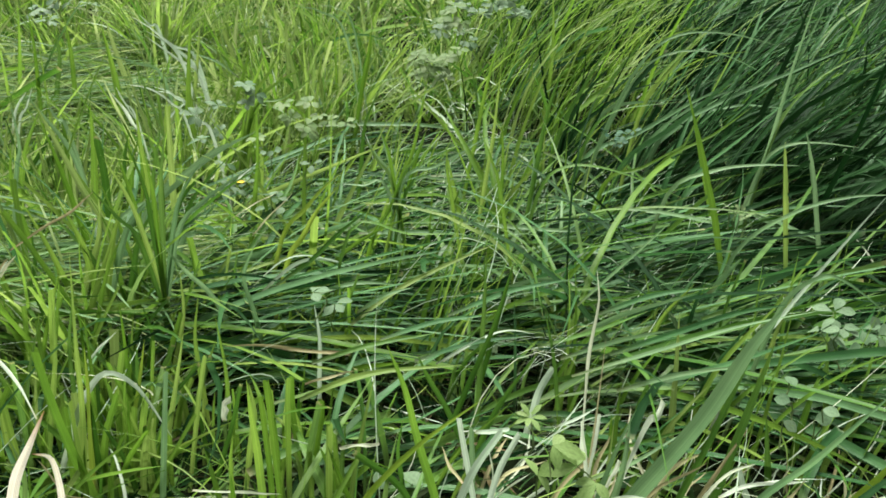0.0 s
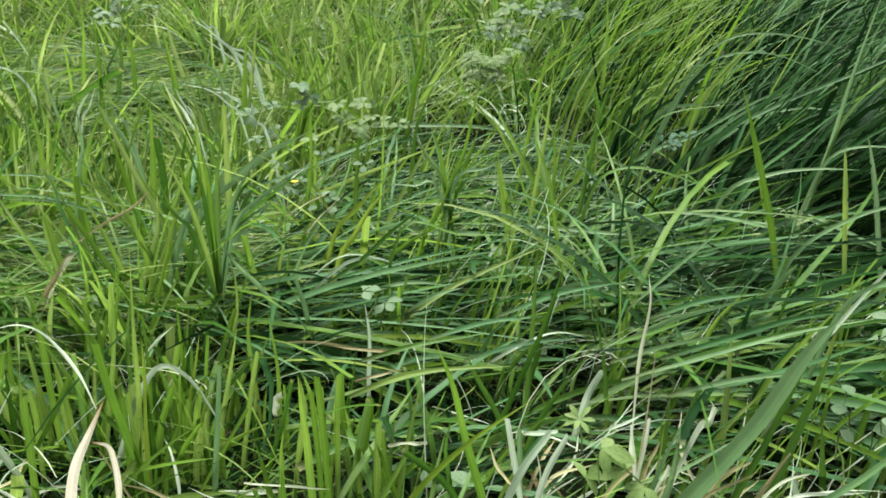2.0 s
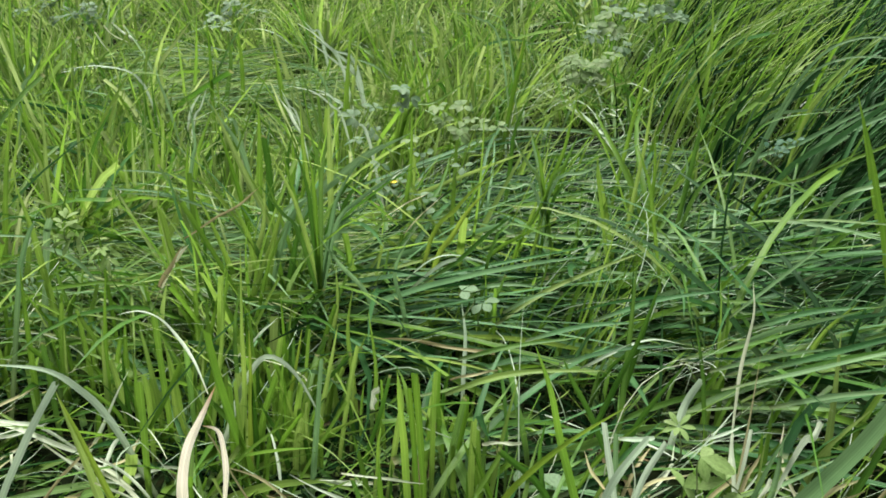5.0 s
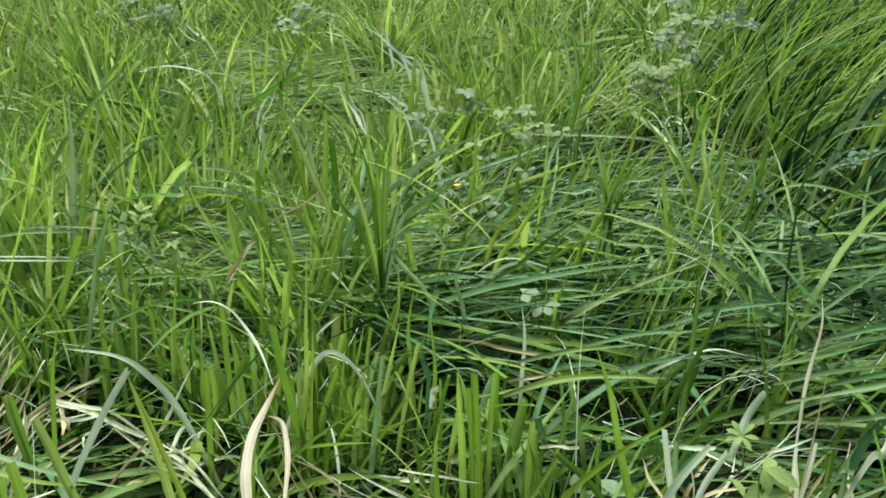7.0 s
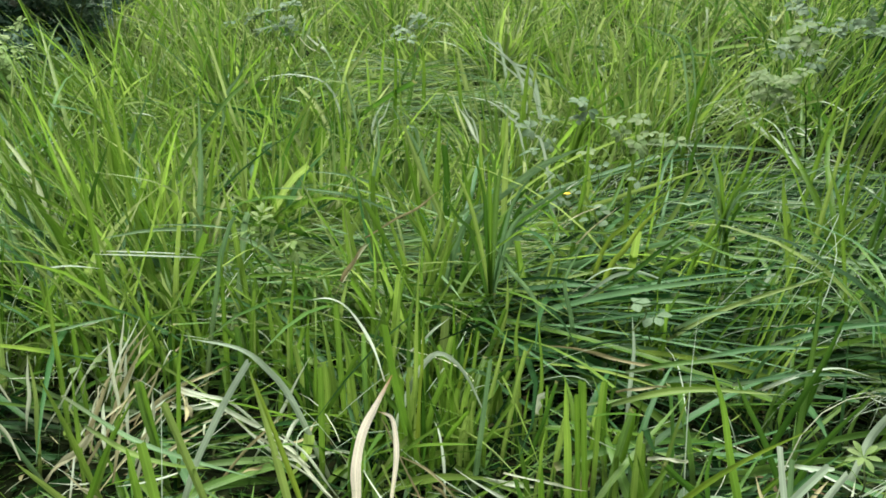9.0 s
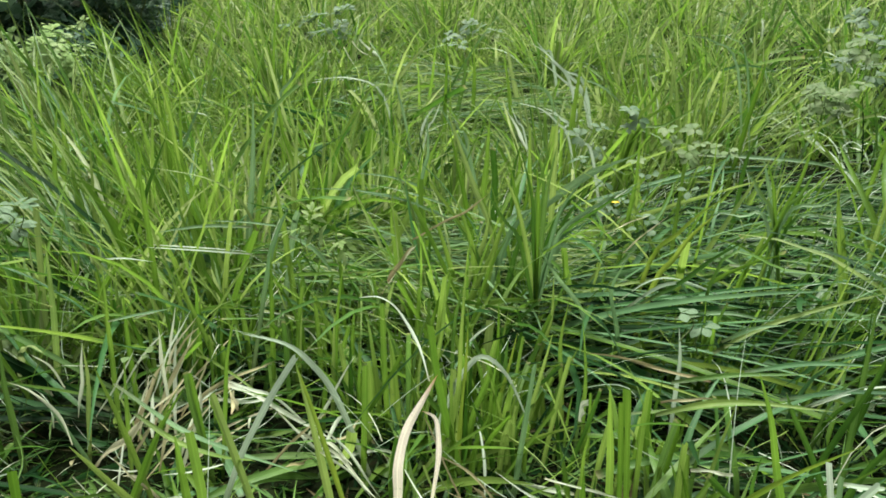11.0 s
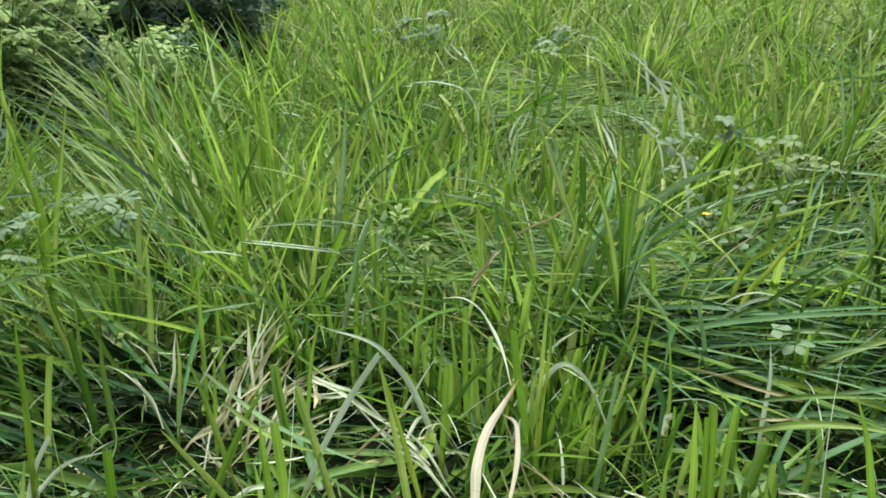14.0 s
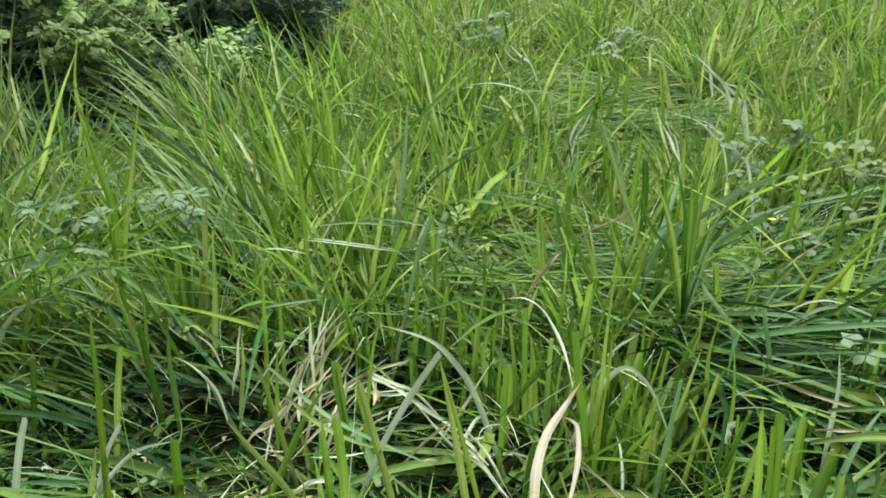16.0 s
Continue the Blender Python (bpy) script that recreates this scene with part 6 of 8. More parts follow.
blade(tuft, m_straw, 0.0075, (-1.245, 2.027, 0.339), (-1.224, 2.039, 0.312), (-1.197, 2.055, 0.294), loose=1)
tuft = clump("dry_grass_tuft", -0.519, 1.437, "scrap of bleached dead leaf caught in grass", "dry grass")
blade(tuft, m_straw, 0.0074, (-0.519, 1.437, 0.187), (-0.538, 1.431, 0.228), (-0.562, 1.422, 0.274), loose=1)
tuft = clump("dry_grass_tuft", -0.277, 1.083, "scrap of bleached dead leaf caught in grass", "dry grass")
blade(tuft, m_straw, 0.0054, (-0.277, 1.083, 0.207), (-0.264, 1.086, 0.220), (-0.247, 1.089, 0.233), loose=1)
tuft = clump("dry_grass_tuft", -0.497, 0.910, "thin dry stalk arching out of green grass", "dry grass")
blade(tuft, m_brown, 0.0043, (-0.497, 0.910, 0.172), (-0.458, 0.929, 0.196), (-0.429, 0.941, 0.213), (-0.408, 0.950, 0.232), loose=1)
blade(tuft, m_straw, 0.0032, (-0.465, 0.796, 0.165), (-0.452, 0.803, 0.188), (-0.443, 0.807, 0.198), loose=1)
tuft = clump("dry_grass_tuft", -0.457, 0.768, "thin dry stalk arching out of green grass", "dry grass")
blade(tuft, m_brown, 0.0069, (-0.457, 0.768, 0.165), (-0.443, 0.776, 0.191), (-0.430, 0.782, 0.210), loose=1)
tuft = clump("dry_grass_tuft", -0.277, 1.058, "thin dry stalk arching out of green grass", "dry grass")
blade(tuft, m_brown, 0.0027, (-0.277, 1.058, 0.166), (-0.248, 1.064, 0.184), (-0.218, 1.070, 0.198), loose=1)
blade(tuft, m_brown, 0.0025, (-0.240, 1.005, 0.160), (-0.217, 1.009, 0.185), (-0.187, 1.015, 0.214), loose=1)
tuft = clump("grass_tuft", -0.381, 1.024, "deep green upright tuft with bluish bent tips", "grass")
blade(tuft, m_fresh, 0.0100, (-0.381, 1.024, 0.130), (-0.391, 1.020, 0.202), (-0.403, 1.016, 0.263))
blade(tuft, m_green, 0.0100, (-0.368, 1.032, 0.130), (-0.369, 1.032, 0.210), (-0.352, 1.038, 0.292))
blade(tuft, m_green, 0.0093, (-0.365, 1.071, 0.132), (-0.347, 1.077, 0.187), (-0.310, 1.087, 0.226))
blade(tuft, m_grey, 0.0104, (-0.399, 0.962, 0.127), (-0.383, 0.968, 0.177), (-0.365, 0.974, 0.204), (-0.352, 0.979, 0.212))
blade(tuft, m_grey, 0.0107, (-0.422, 1.136, 0.136), (-0.371, 1.153, 0.190), (-0.320, 1.167, 0.228), (-0.263, 1.180, 0.258))
blade(tuft, m_fresh, 0.0090, (-0.390, 0.995, 0.129), (-0.404, 0.990, 0.191), (-0.421, 0.983, 0.252))
blade(tuft, m_green, 0.0097, (-0.391, 1.122, 0.136), (-0.388, 1.122, 0.213), (-0.400, 1.119, 0.270))
blade(tuft, m_fresh, 0.0086, (-0.416, 1.084, 0.133), (-0.401, 1.089, 0.202), (-0.401, 1.089, 0.259))
blade(tuft, m_grey, 0.0101, (-0.345, 1.048, 0.130), (-0.335, 1.051, 0.143), (-0.328, 1.053, 0.146), blunt=1)
blade(tuft, m_green, 0.0088, (-0.365, 1.134, 0.137), (-0.342, 1.141, 0.182), (-0.300, 1.151, 0.226))
blade(tuft, m_fresh, 0.0087, (-0.441, 1.070, 0.133), (-0.459, 1.063, 0.191), (-0.487, 1.051, 0.256))
tuft = clump("grass_tuft", -0.594, 1.136, "pale grey-green blades bent over in far grass", "grass")
blade(tuft, m_grey, 0.0076, (-0.594, 1.136, 0.197), (-0.585, 1.141, 0.238), (-0.587, 1.140, 0.302))
tuft = clump("grass_tuft", -0.773, 1.517, "pale grey-green blades bent over in far grass", "grass")
blade(tuft, m_pale, 0.0063, (-0.773, 1.517, 0.189), (-0.757, 1.524, 0.225), (-0.744, 1.531, 0.261))
blade(tuft, m_grey, 0.0075, (-0.832, 1.544, 0.210), (-0.843, 1.538, 0.264), (-0.850, 1.534, 0.306))
tuft = clump("grass_tuft", -0.516, 1.705, "pale grey-green blades bent over in far grass", "grass")
blade(tuft, m_pale, 0.0096, (-0.516, 1.705, 0.183), (-0.538, 1.698, 0.215), (-0.555, 1.693, 0.231), (-0.579, 1.685, 0.240))
tuft = clump("grass_tuft", -0.402, 1.451, "pale grey-green blades bent over in far grass", "grass")
blade(tuft, m_pale, 0.0071, (-0.402, 1.451, 0.187), (-0.421, 1.445, 0.218), (-0.440, 1.440, 0.244))
tuft = clump("grass_tuft", -0.542, 1.885, "pale grey-green blades bent over in far grass", "grass")
blade(tuft, m_pale, 0.0089, (-0.542, 1.885, 0.264), (-0.587, 1.872, 0.299), (-0.621, 1.861, 0.327))
blade(tuft, m_grey, 0.0088, (-0.447, 1.853, 0.235), (-0.492, 1.841, 0.272), (-0.548, 1.825, 0.292), loose=1)
tuft = clump("grass_tuft", -0.693, 2.107, "pale grey-green blades bent over in far grass", "grass")
blade(tuft, m_pale, 0.0099, (-0.693, 2.107, 0.305), (-0.713, 2.100, 0.324), (-0.734, 2.093, 0.349))
tuft = clump("grass_tuft", -0.595, 1.322, "pale grey-green blades bent over in far grass", "grass")
blade(tuft, m_grey, 0.0087, (-0.595, 1.322, 0.221), (-0.608, 1.316, 0.245), (-0.620, 1.311, 0.273))
tuft = clump("grass_tuft", -0.839, 1.853, "pale grey-green blades bent over in far grass", "grass")
blade(tuft, m_grey, 0.0088, (-0.839, 1.853, 0.268), (-0.889, 1.829, 0.285), (-0.940, 1.804, 0.285), loose=1)
tuft = clump("grass_tuft", -0.548, 1.496, "pale grey-green blades bent over in far grass", "grass")
blade(tuft, m_pale, 0.0049, (-0.548, 1.496, 0.207), (-0.564, 1.491, 0.239), (-0.576, 1.486, 0.270))
tuft = clump("grass_tuft", -0.531, 1.241, "fresh broad blades standing in the meadow", "grass")
blade(tuft, m_fresh, 0.0134, (-0.531, 1.241, 0.154), (-0.526, 1.243, 0.216), (-0.523, 1.244, 0.285))
blade(tuft, m_green, 0.0105, (-0.444, 1.147, 0.164), (-0.445, 1.146, 0.214), (-0.434, 1.151, 0.266))
blade(tuft, m_green, 0.0098, (-0.423, 1.172, 0.166), (-0.426, 1.171, 0.217), (-0.429, 1.169, 0.267))
tuft = clump("grass_tuft", -0.430, 1.023, "fresh broad blades standing in the meadow", "grass")
blade(tuft, m_far, 0.0100, (-0.430, 1.023, 0.161), (-0.450, 1.014, 0.216), (-0.471, 1.005, 0.280), (-0.486, 0.998, 0.327))
tuft = clump("grass_tuft", -0.388, 1.167, "fresh broad blades standing in the meadow", "grass")
blade(tuft, m_fresh, 0.0116, (-0.388, 1.167, 0.168), (-0.386, 1.167, 0.235), (-0.384, 1.168, 0.308))
tuft = clump("grass_tuft", -0.693, 1.814, "fresh broad blades standing in the meadow", "grass")
blade(tuft, m_fresh, 0.0131, (-0.693, 1.814, 0.176), (-0.702, 1.811, 0.262), (-0.716, 1.805, 0.357))
blade(tuft, m_fresh, 0.0133, (-0.801, 1.835, 0.196), (-0.798, 1.836, 0.282), (-0.801, 1.835, 0.354))
tuft = clump("grass_tuft", -0.537, 1.795, "fresh broad blades standing in the meadow", "grass")
blade(tuft, m_fresh, 0.0115, (-0.537, 1.795, 0.169), (-0.521, 1.800, 0.265), (-0.506, 1.804, 0.370))
tuft = clump("grass_tuft", -0.800, 1.314, "fresh broad blades standing in the meadow", "grass")
blade(tuft, m_fresh, 0.0144, (-0.800, 1.314, 0.158), (-0.791, 1.319, 0.200), (-0.786, 1.322, 0.232), blunt=1)
blade(tuft, m_fresh, 0.0107, (-0.796, 1.431, 0.139), (-0.793, 1.433, 0.200), (-0.799, 1.430, 0.251))
tuft = clump("grass_tuft", -0.859, 1.808, "fresh broad blades standing in the meadow", "grass")
blade(tuft, m_far, 0.0116, (-0.859, 1.808, 0.206), (-0.922, 1.777, 0.234), (-0.977, 1.747, 0.261), loose=1)
blade(tuft, m_green, 0.0133, (-0.837, 1.832, 0.209), (-0.824, 1.838, 0.282), (-0.828, 1.836, 0.342))
tuft = clump("grass_tuft", -0.541, 2.196, "fresh broad blades standing in the meadow", "grass")
blade(tuft, m_far, 0.0156, (-0.541, 2.196, 0.229), (-0.531, 2.198, 0.300), (-0.520, 2.201, 0.363))
tuft = clump("grass_tuft", -0.306, 1.759, "fresh broad blades standing in the meadow", "grass")
blade(tuft, m_far, 0.0111, (-0.306, 1.759, 0.214), (-0.315, 1.757, 0.284), (-0.325, 1.756, 0.319))
tuft = clump("grass_tuft", -0.425, 1.042, "bluish blades folded over at their tips", "grass")
blade(tuft, m_grey, 0.0098, (-0.425, 1.042, 0.151), (-0.411, 1.048, 0.175), (-0.397, 1.053, 0.184), (-0.378, 1.060, 0.191))
blade(tuft, m_grey, 0.0089, (-0.395, 1.046, 0.151), (-0.383, 1.050, 0.180), (-0.372, 1.054, 0.192))
blade(tuft, m_grey, 0.0119, (-0.411, 1.172, 0.157), (-0.378, 1.183, 0.189), (-0.337, 1.195, 0.221), (-0.292, 1.207, 0.242))
tuft = clump("grass_tuft", -0.156, 1.203, "long blades lying over the pressed grass", "grass")
blade(tuft, m_grey, 0.0092, (-0.156, 1.203, 0.109), (-0.071, 1.211, 0.100), (0.023, 1.213, 0.097), loose=1)
blade(tuft, m_pale, 0.0039, (-0.140, 1.133, 0.107), (-0.108, 1.136, 0.082), (-0.065, 1.139, 0.061), loose=1)
tuft = clump("grass_tuft", 0.018, 1.233, "long blades lying over the pressed grass", "grass")
blade(tuft, m_grey, 0.0092, (0.018, 1.233, 0.106), (0.074, 1.231, 0.104), (0.139, 1.225, 0.094), loose=1)
tuft = clump("grass_tuft", -0.095, 0.864, "long blades lying over the pressed grass", "grass")
blade(tuft, m_grey, 0.0060, (-0.095, 0.864, 0.118), (-0.064, 0.867, 0.138), (-0.032, 0.869, 0.147), loose=1)
blade(tuft, m_green, 0.0081, (-0.202, 0.948, 0.116), (-0.160, 0.956, 0.145), (-0.125, 0.961, 0.179), (-0.088, 0.965, 0.208), loose=1)
blade(tuft, m_blue, 0.0083, (-0.064, 0.791, 0.120), (-0.006, 0.793, 0.140), (0.052, 0.792, 0.149), loose=1)
blade(tuft, m_grey, 0.0072, (-0.155, 0.920, 0.115), (-0.102, 0.928, 0.128), (-0.048, 0.932, 0.124), loose=1)
blade(tuft, m_green, 0.0073, (-0.127, 0.739, 0.119), (-0.072, 0.746, 0.135), (-0.005, 0.749, 0.148), loose=1)
blade(tuft, m_blue, 0.0089, (0.006, 0.865, 0.115), (0.074, 0.862, 0.146), (0.139, 0.854, 0.164), loose=1)
tuft = clump("grass_tuft", -0.229, 0.946, "long blades lying over the pressed grass", "grass")
blade(tuft, m_pale, 0.0033, (-0.229, 0.946, 0.116), (-0.194, 0.954, 0.145), (-0.160, 0.960, 0.150), (-0.109, 0.967, 0.134), loose=1)
tuft = clump("grass_tuft", -0.128, 0.669, "long blades lying over the pressed grass", "grass")
blade(tuft, m_fresh, 0.0079, (-0.128, 0.669, 0.118), (-0.086, 0.676, 0.135), (-0.045, 0.680, 0.143), (0.018, 0.681, 0.148), loose=1)
blade(tuft, m_pale, 0.0026, (-0.006, 0.737, 0.120), (0.017, 0.737, 0.136), (0.044, 0.736, 0.153), loose=1)
blade(tuft, m_blue, 0.0078, (-0.027, 0.741, 0.121), (0.028, 0.741, 0.141), (0.081, 0.737, 0.151), loose=1)
tuft = clump("grass_tuft", 0.146, 0.832, "long blades lying over the pressed grass", "grass")
blade(tuft, m_grey, 0.0071, (0.146, 0.832, 0.107), (0.195, 0.822, 0.138), (0.262, 0.804, 0.169), loose=1)
blade(tuft, m_blue, 0.0082, (0.160, 0.773, 0.110), (0.225, 0.756, 0.145), (0.279, 0.738, 0.176), (0.321, 0.721, 0.193), loose=1)
blade(tuft, m_grey, 0.0059, (0.125, 0.726, 0.114), (0.198, 0.710, 0.149), (0.262, 0.689, 0.184), (0.323, 0.662, 0.213), loose=1)
blade(tuft, m_blue, 0.0084, (0.196, 0.711, 0.113), (0.266, 0.687, 0.151), (0.326, 0.661, 0.193), loose=1)
blade(tuft, m_grey, 0.0059, (0.119, 0.764, 0.113), (0.171, 0.754, 0.138), (0.224, 0.740, 0.158), loose=1)
blade(tuft, m_blue, 0.0090, (0.180, 0.891, 0.107), (0.237, 0.878, 0.136), (0.292, 0.861, 0.152), loose=1)
blade(tuft, m_grey, 0.0060, (0.153, 0.904, 0.108), (0.206, 0.894, 0.169), (0.250, 0.882, 0.222), loose=1)
blade(tuft, m_grey, 0.0060, (0.163, 0.698, 0.114), (0.217, 0.683, 0.140), (0.268, 0.665, 0.158), loose=1)
blade(tuft, m_green, 0.0068, (0.099, 0.791, 0.113), (0.159, 0.781, 0.138), (0.204, 0.771, 0.163), loose=1)
tuft = clump("grass_tuft", 0.281, 1.291, "long blades lying over the pressed grass", "grass")
blade(tuft, m_grey, 0.0094, (0.281, 1.291, 0.114), (0.355, 1.273, 0.112), (0.443, 1.245, 0.108), loose=1)
tuft = clump("grass_tuft", 0.464, 1.297, "long blades lying over the pressed grass", "grass")
blade(tuft, m_grey, 0.0104, (0.464, 1.297, 0.121), (0.544, 1.265, 0.087), (0.593, 1.243, 0.072), loose=1)
tuft = clump("grass_tuft", 0.317, 0.933, "long blades lying over the pressed grass", "grass")
blade(tuft, m_grey, 0.0085, (0.317, 0.933, 0.115), (0.334, 0.927, 0.144), (0.347, 0.922, 0.165), loose=1)
tuft = clump("grass_tuft", 0.700, 1.651, "long blades lying over the pressed grass", "grass")
blade(tuft, m_pale, 0.0053, (0.700, 1.651, 0.157), (0.670, 1.663, 0.108), (0.638, 1.676, 0.059), loose=1)
tuft = clump("grass_tuft", 0.061, 0.951, "long blades lying over the pressed grass", "grass")
blade(tuft, m_grey, 0.0064, (0.061, 0.951, 0.108), (0.114, 0.946, 0.127), (0.160, 0.940, 0.127), loose=1)
tuft = clump("grass_tuft", 0.037, 0.748, "green blades rising through pressed grass", "grass")
blade(tuft, m_green, 0.0071, (0.037, 0.748, 0.088), (0.040, 0.748, 0.168), (0.041, 0.748, 0.232))
blade(tuft, m_green, 0.0070, (0.021, 0.729, 0.089), (0.048, 0.728, 0.163), (0.064, 0.726, 0.227))
blade(tuft, m_green, 0.0068, (0.010, 0.685, 0.089), (-0.012, 0.685, 0.132), (-0.022, 0.685, 0.156))
tuft = clump("grass_tuft", -0.150, 0.657, "green blades rising through pressed grass", "grass")
blade(tuft, m_fresh, 0.0078, (-0.150, 0.657, 0.088), (-0.152, 0.656, 0.123), (-0.154, 0.656, 0.144), blunt=1)
blade(tuft, m_fresh, 0.0078, (-0.137, 0.655, 0.089), (-0.136, 0.656, 0.121), (-0.134, 0.656, 0.147), blunt=1)
blade(tuft, m_fresh, 0.0079, (-0.111, 0.660, 0.087), (-0.108, 0.661, 0.105), (-0.107, 0.661, 0.123), blunt=1)
blade(tuft, m_fresh, 0.0073, (-0.170, 0.656, 0.088), (-0.166, 0.657, 0.113), (-0.169, 0.656, 0.142))
tuft = clump("grass_tuft", 0.375, 1.048, "green blades rising through pressed grass", "grass")
blade(tuft, m_fresh, 0.0079, (0.375, 1.048, 0.092), (0.376, 1.048, 0.113), (0.379, 1.047, 0.133))
blade(tuft, m_fresh, 0.0096, (0.402, 1.166, 0.095), (0.391, 1.169, 0.141), (0.378, 1.174, 0.181))
tuft = clump("grass_tuft", -0.351, 0.712, "green blades rising through pressed grass", "grass")
blade(tuft, m_green, 0.0058, (-0.351, 0.712, 0.087), (-0.349, 0.713, 0.148), (-0.339, 0.718, 0.205))
tuft = clump("grass_tuft", 0.354, 1.040, "long blades of the tall leaning grass", "grass")
blade(tuft, m_fresh, 0.0101, (0.354, 1.040, 0.161), (0.338, 1.045, 0.221), (0.322, 1.051, 0.278), (0.300, 1.057, 0.344))
blade(tuft, m_fresh, 0.0077, (0.445, 1.044, 0.161), (0.437, 1.047, 0.222), (0.430, 1.050, 0.271))
tuft = clump("grass_tuft", 0.591, 2.217, "long blades of the tall leaning grass", "grass")
blade(tuft, m_grey, 0.0151, (0.591, 2.217, 0.272), (0.667, 2.196, 0.310), (0.744, 2.171, 0.300), (0.851, 2.131, 0.275), loose=1)
blade(tuft, m_grey, 0.0130, (0.539, 2.140, 0.257), (0.646, 2.110, 0.276), (0.723, 2.085, 0.248), (0.789, 2.061, 0.216), loose=1)
tuft = clump("grass_tuft", 0.290, 1.666, "long blades of the tall leaning grass", "grass")
blade(tuft, m_grey, 0.0105, (0.290, 1.666, 0.151), (0.323, 1.660, 0.207), (0.375, 1.649, 0.223), (0.461, 1.627, 0.233))
blade(tuft, m_green, 0.0110, (0.214, 1.564, 0.171), (0.259, 1.557, 0.273), (0.312, 1.548, 0.374))
blade(tuft, m_green, 0.0119, (0.277, 1.692, 0.157), (0.326, 1.683, 0.255), (0.394, 1.669, 0.354))
tuft = clump("grass_tuft", 0.184, 1.520, "long blades of the tall leaning grass", "grass")
blade(tuft, m_grey, 0.0111, (0.184, 1.520, 0.152), (0.252, 1.510, 0.124), (0.289, 1.503, 0.091), (0.342, 1.492, 0.019), loose=1)
blade(tuft, m_blue, 0.0114, (0.245, 1.479, 0.144), (0.337, 1.460, 0.200), (0.414, 1.441, 0.254), (0.482, 1.419, 0.296))
blade(tuft, m_fresh, 0.0110, (0.140, 1.556, 0.161), (0.176, 1.553, 0.272), (0.221, 1.547, 0.383))
blade(tuft, m_fresh, 0.0112, (0.110, 1.583, 0.166), (0.148, 1.580, 0.268), (0.185, 1.576, 0.366))
tuft = clump("grass_tuft", 0.749, 1.853, "long blades of the tall leaning grass", "grass")
blade(tuft, m_grey, 0.0157, (0.749, 1.853, 0.208), (0.769, 1.845, 0.308), (0.798, 1.833, 0.407))
blade(tuft, m_fresh, 0.0111, (0.772, 1.791, 0.209), (0.803, 1.778, 0.270), (0.847, 1.757, 0.324))
tuft = clump("grass_tuft", 0.495, 1.065, "long blades of the tall leaning grass", "grass")
blade(tuft, m_grey, 0.0078, (0.495, 1.065, 0.160), (0.482, 1.072, 0.231), (0.467, 1.078, 0.284))
tuft = clump("grass_tuft", 0.653, 1.625, "long blades of the tall leaning grass", "grass")
blade(tuft, m_grey, 0.0103, (0.653, 1.625, 0.162), (0.714, 1.598, 0.149), (0.784, 1.565, 0.152), loose=1)
blade(tuft, m_blue, 0.0125, (0.553, 1.636, 0.166), (0.631, 1.607, 0.301), (0.693, 1.582, 0.365))
tuft = clump("grass_tuft", 0.307, 1.434, "long blades of the tall leaning grass", "grass")
blade(tuft, m_blue, 0.0121, (0.307, 1.434, 0.143), (0.383, 1.416, 0.218), (0.453, 1.395, 0.288), (0.529, 1.368, 0.383))
tuft = clump("grass_tuft", 0.409, 1.583, "long blades of the tall leaning grass", "grass")
blade(tuft, m_blue, 0.0118, (0.409, 1.583, 0.163), (0.499, 1.557, 0.235), (0.616, 1.514, 0.303), (0.706, 1.475, 0.357))
tuft = clump("grass_tuft", 0.374, 1.252, "long blades of the tall leaning grass", "grass")
blade(tuft, m_blue, 0.0099, (0.374, 1.252, 0.161), (0.438, 1.231, 0.241), (0.500, 1.207, 0.311))
blade(tuft, m_fresh, 0.0081, (0.247, 1.263, 0.159), (0.302, 1.251, 0.191), (0.370, 1.233, 0.239))
blade(tuft, m_blue, 0.0100, (0.467, 1.276, 0.160), (0.532, 1.250, 0.238), (0.599, 1.220, 0.295))
tuft = clump("grass_tuft", 0.239, 1.130, "long blades of the tall leaning grass", "grass")
blade(tuft, m_grey, 0.0073, (0.239, 1.130, 0.163), (0.269, 1.123, 0.164), (0.327, 1.107, 0.160), (0.376, 1.092, 0.153), loose=1)
tuft = clump("grass_tuft", 0.064, 1.285, "long blades of the tall leaning grass", "grass")
blade(tuft, m_fresh, 0.0083, (0.064, 1.285, 0.147), (0.076, 1.285, 0.233), (0.085, 1.284, 0.336))
blade(tuft, m_fresh, 0.0089, (0.049, 1.414, 0.172), (0.071, 1.413, 0.292), (0.093, 1.412, 0.379))
blade(tuft, m_green, 0.0097, (0.151, 1.350, 0.159), (0.166, 1.349, 0.258), (0.188, 1.346, 0.329))
tuft = clump("grass_tuft", 0.440, 1.942, "long blades of the tall leaning grass", "grass")
blade(tuft, m_green, 0.0135, (0.440, 1.942, 0.193), (0.516, 1.923, 0.272), (0.598, 1.899, 0.360))
tuft = clump("dry_grass_tuft", -0.297, 0.485, "bleached dry blade folded over in green grass", "dry grass")
blade(tuft, m_bleached, 0.0108, (-0.297, 0.485, 0.096), (-0.296, 0.485, 0.127), (-0.290, 0.488, 0.157), (-0.280, 0.494, 0.180), (-0.268, 0.499, 0.205))
blade(tuft, m_straw, 0.0027, (-0.280, 0.510, 0.192), (-0.287, 0.507, 0.220), (-0.296, 0.502, 0.243), (-0.304, 0.497, 0.258), (-0.315, 0.491, 0.265), (-0.328, 0.484, 0.264), loose=1)
blade(tuft, m_bleached, 0.0056, (-0.279, 0.511, 0.082), (-0.274, 0.513, 0.120), (-0.274, 0.513, 0.146), (-0.277, 0.512, 0.160), (-0.286, 0.507, 0.166), loose=1)
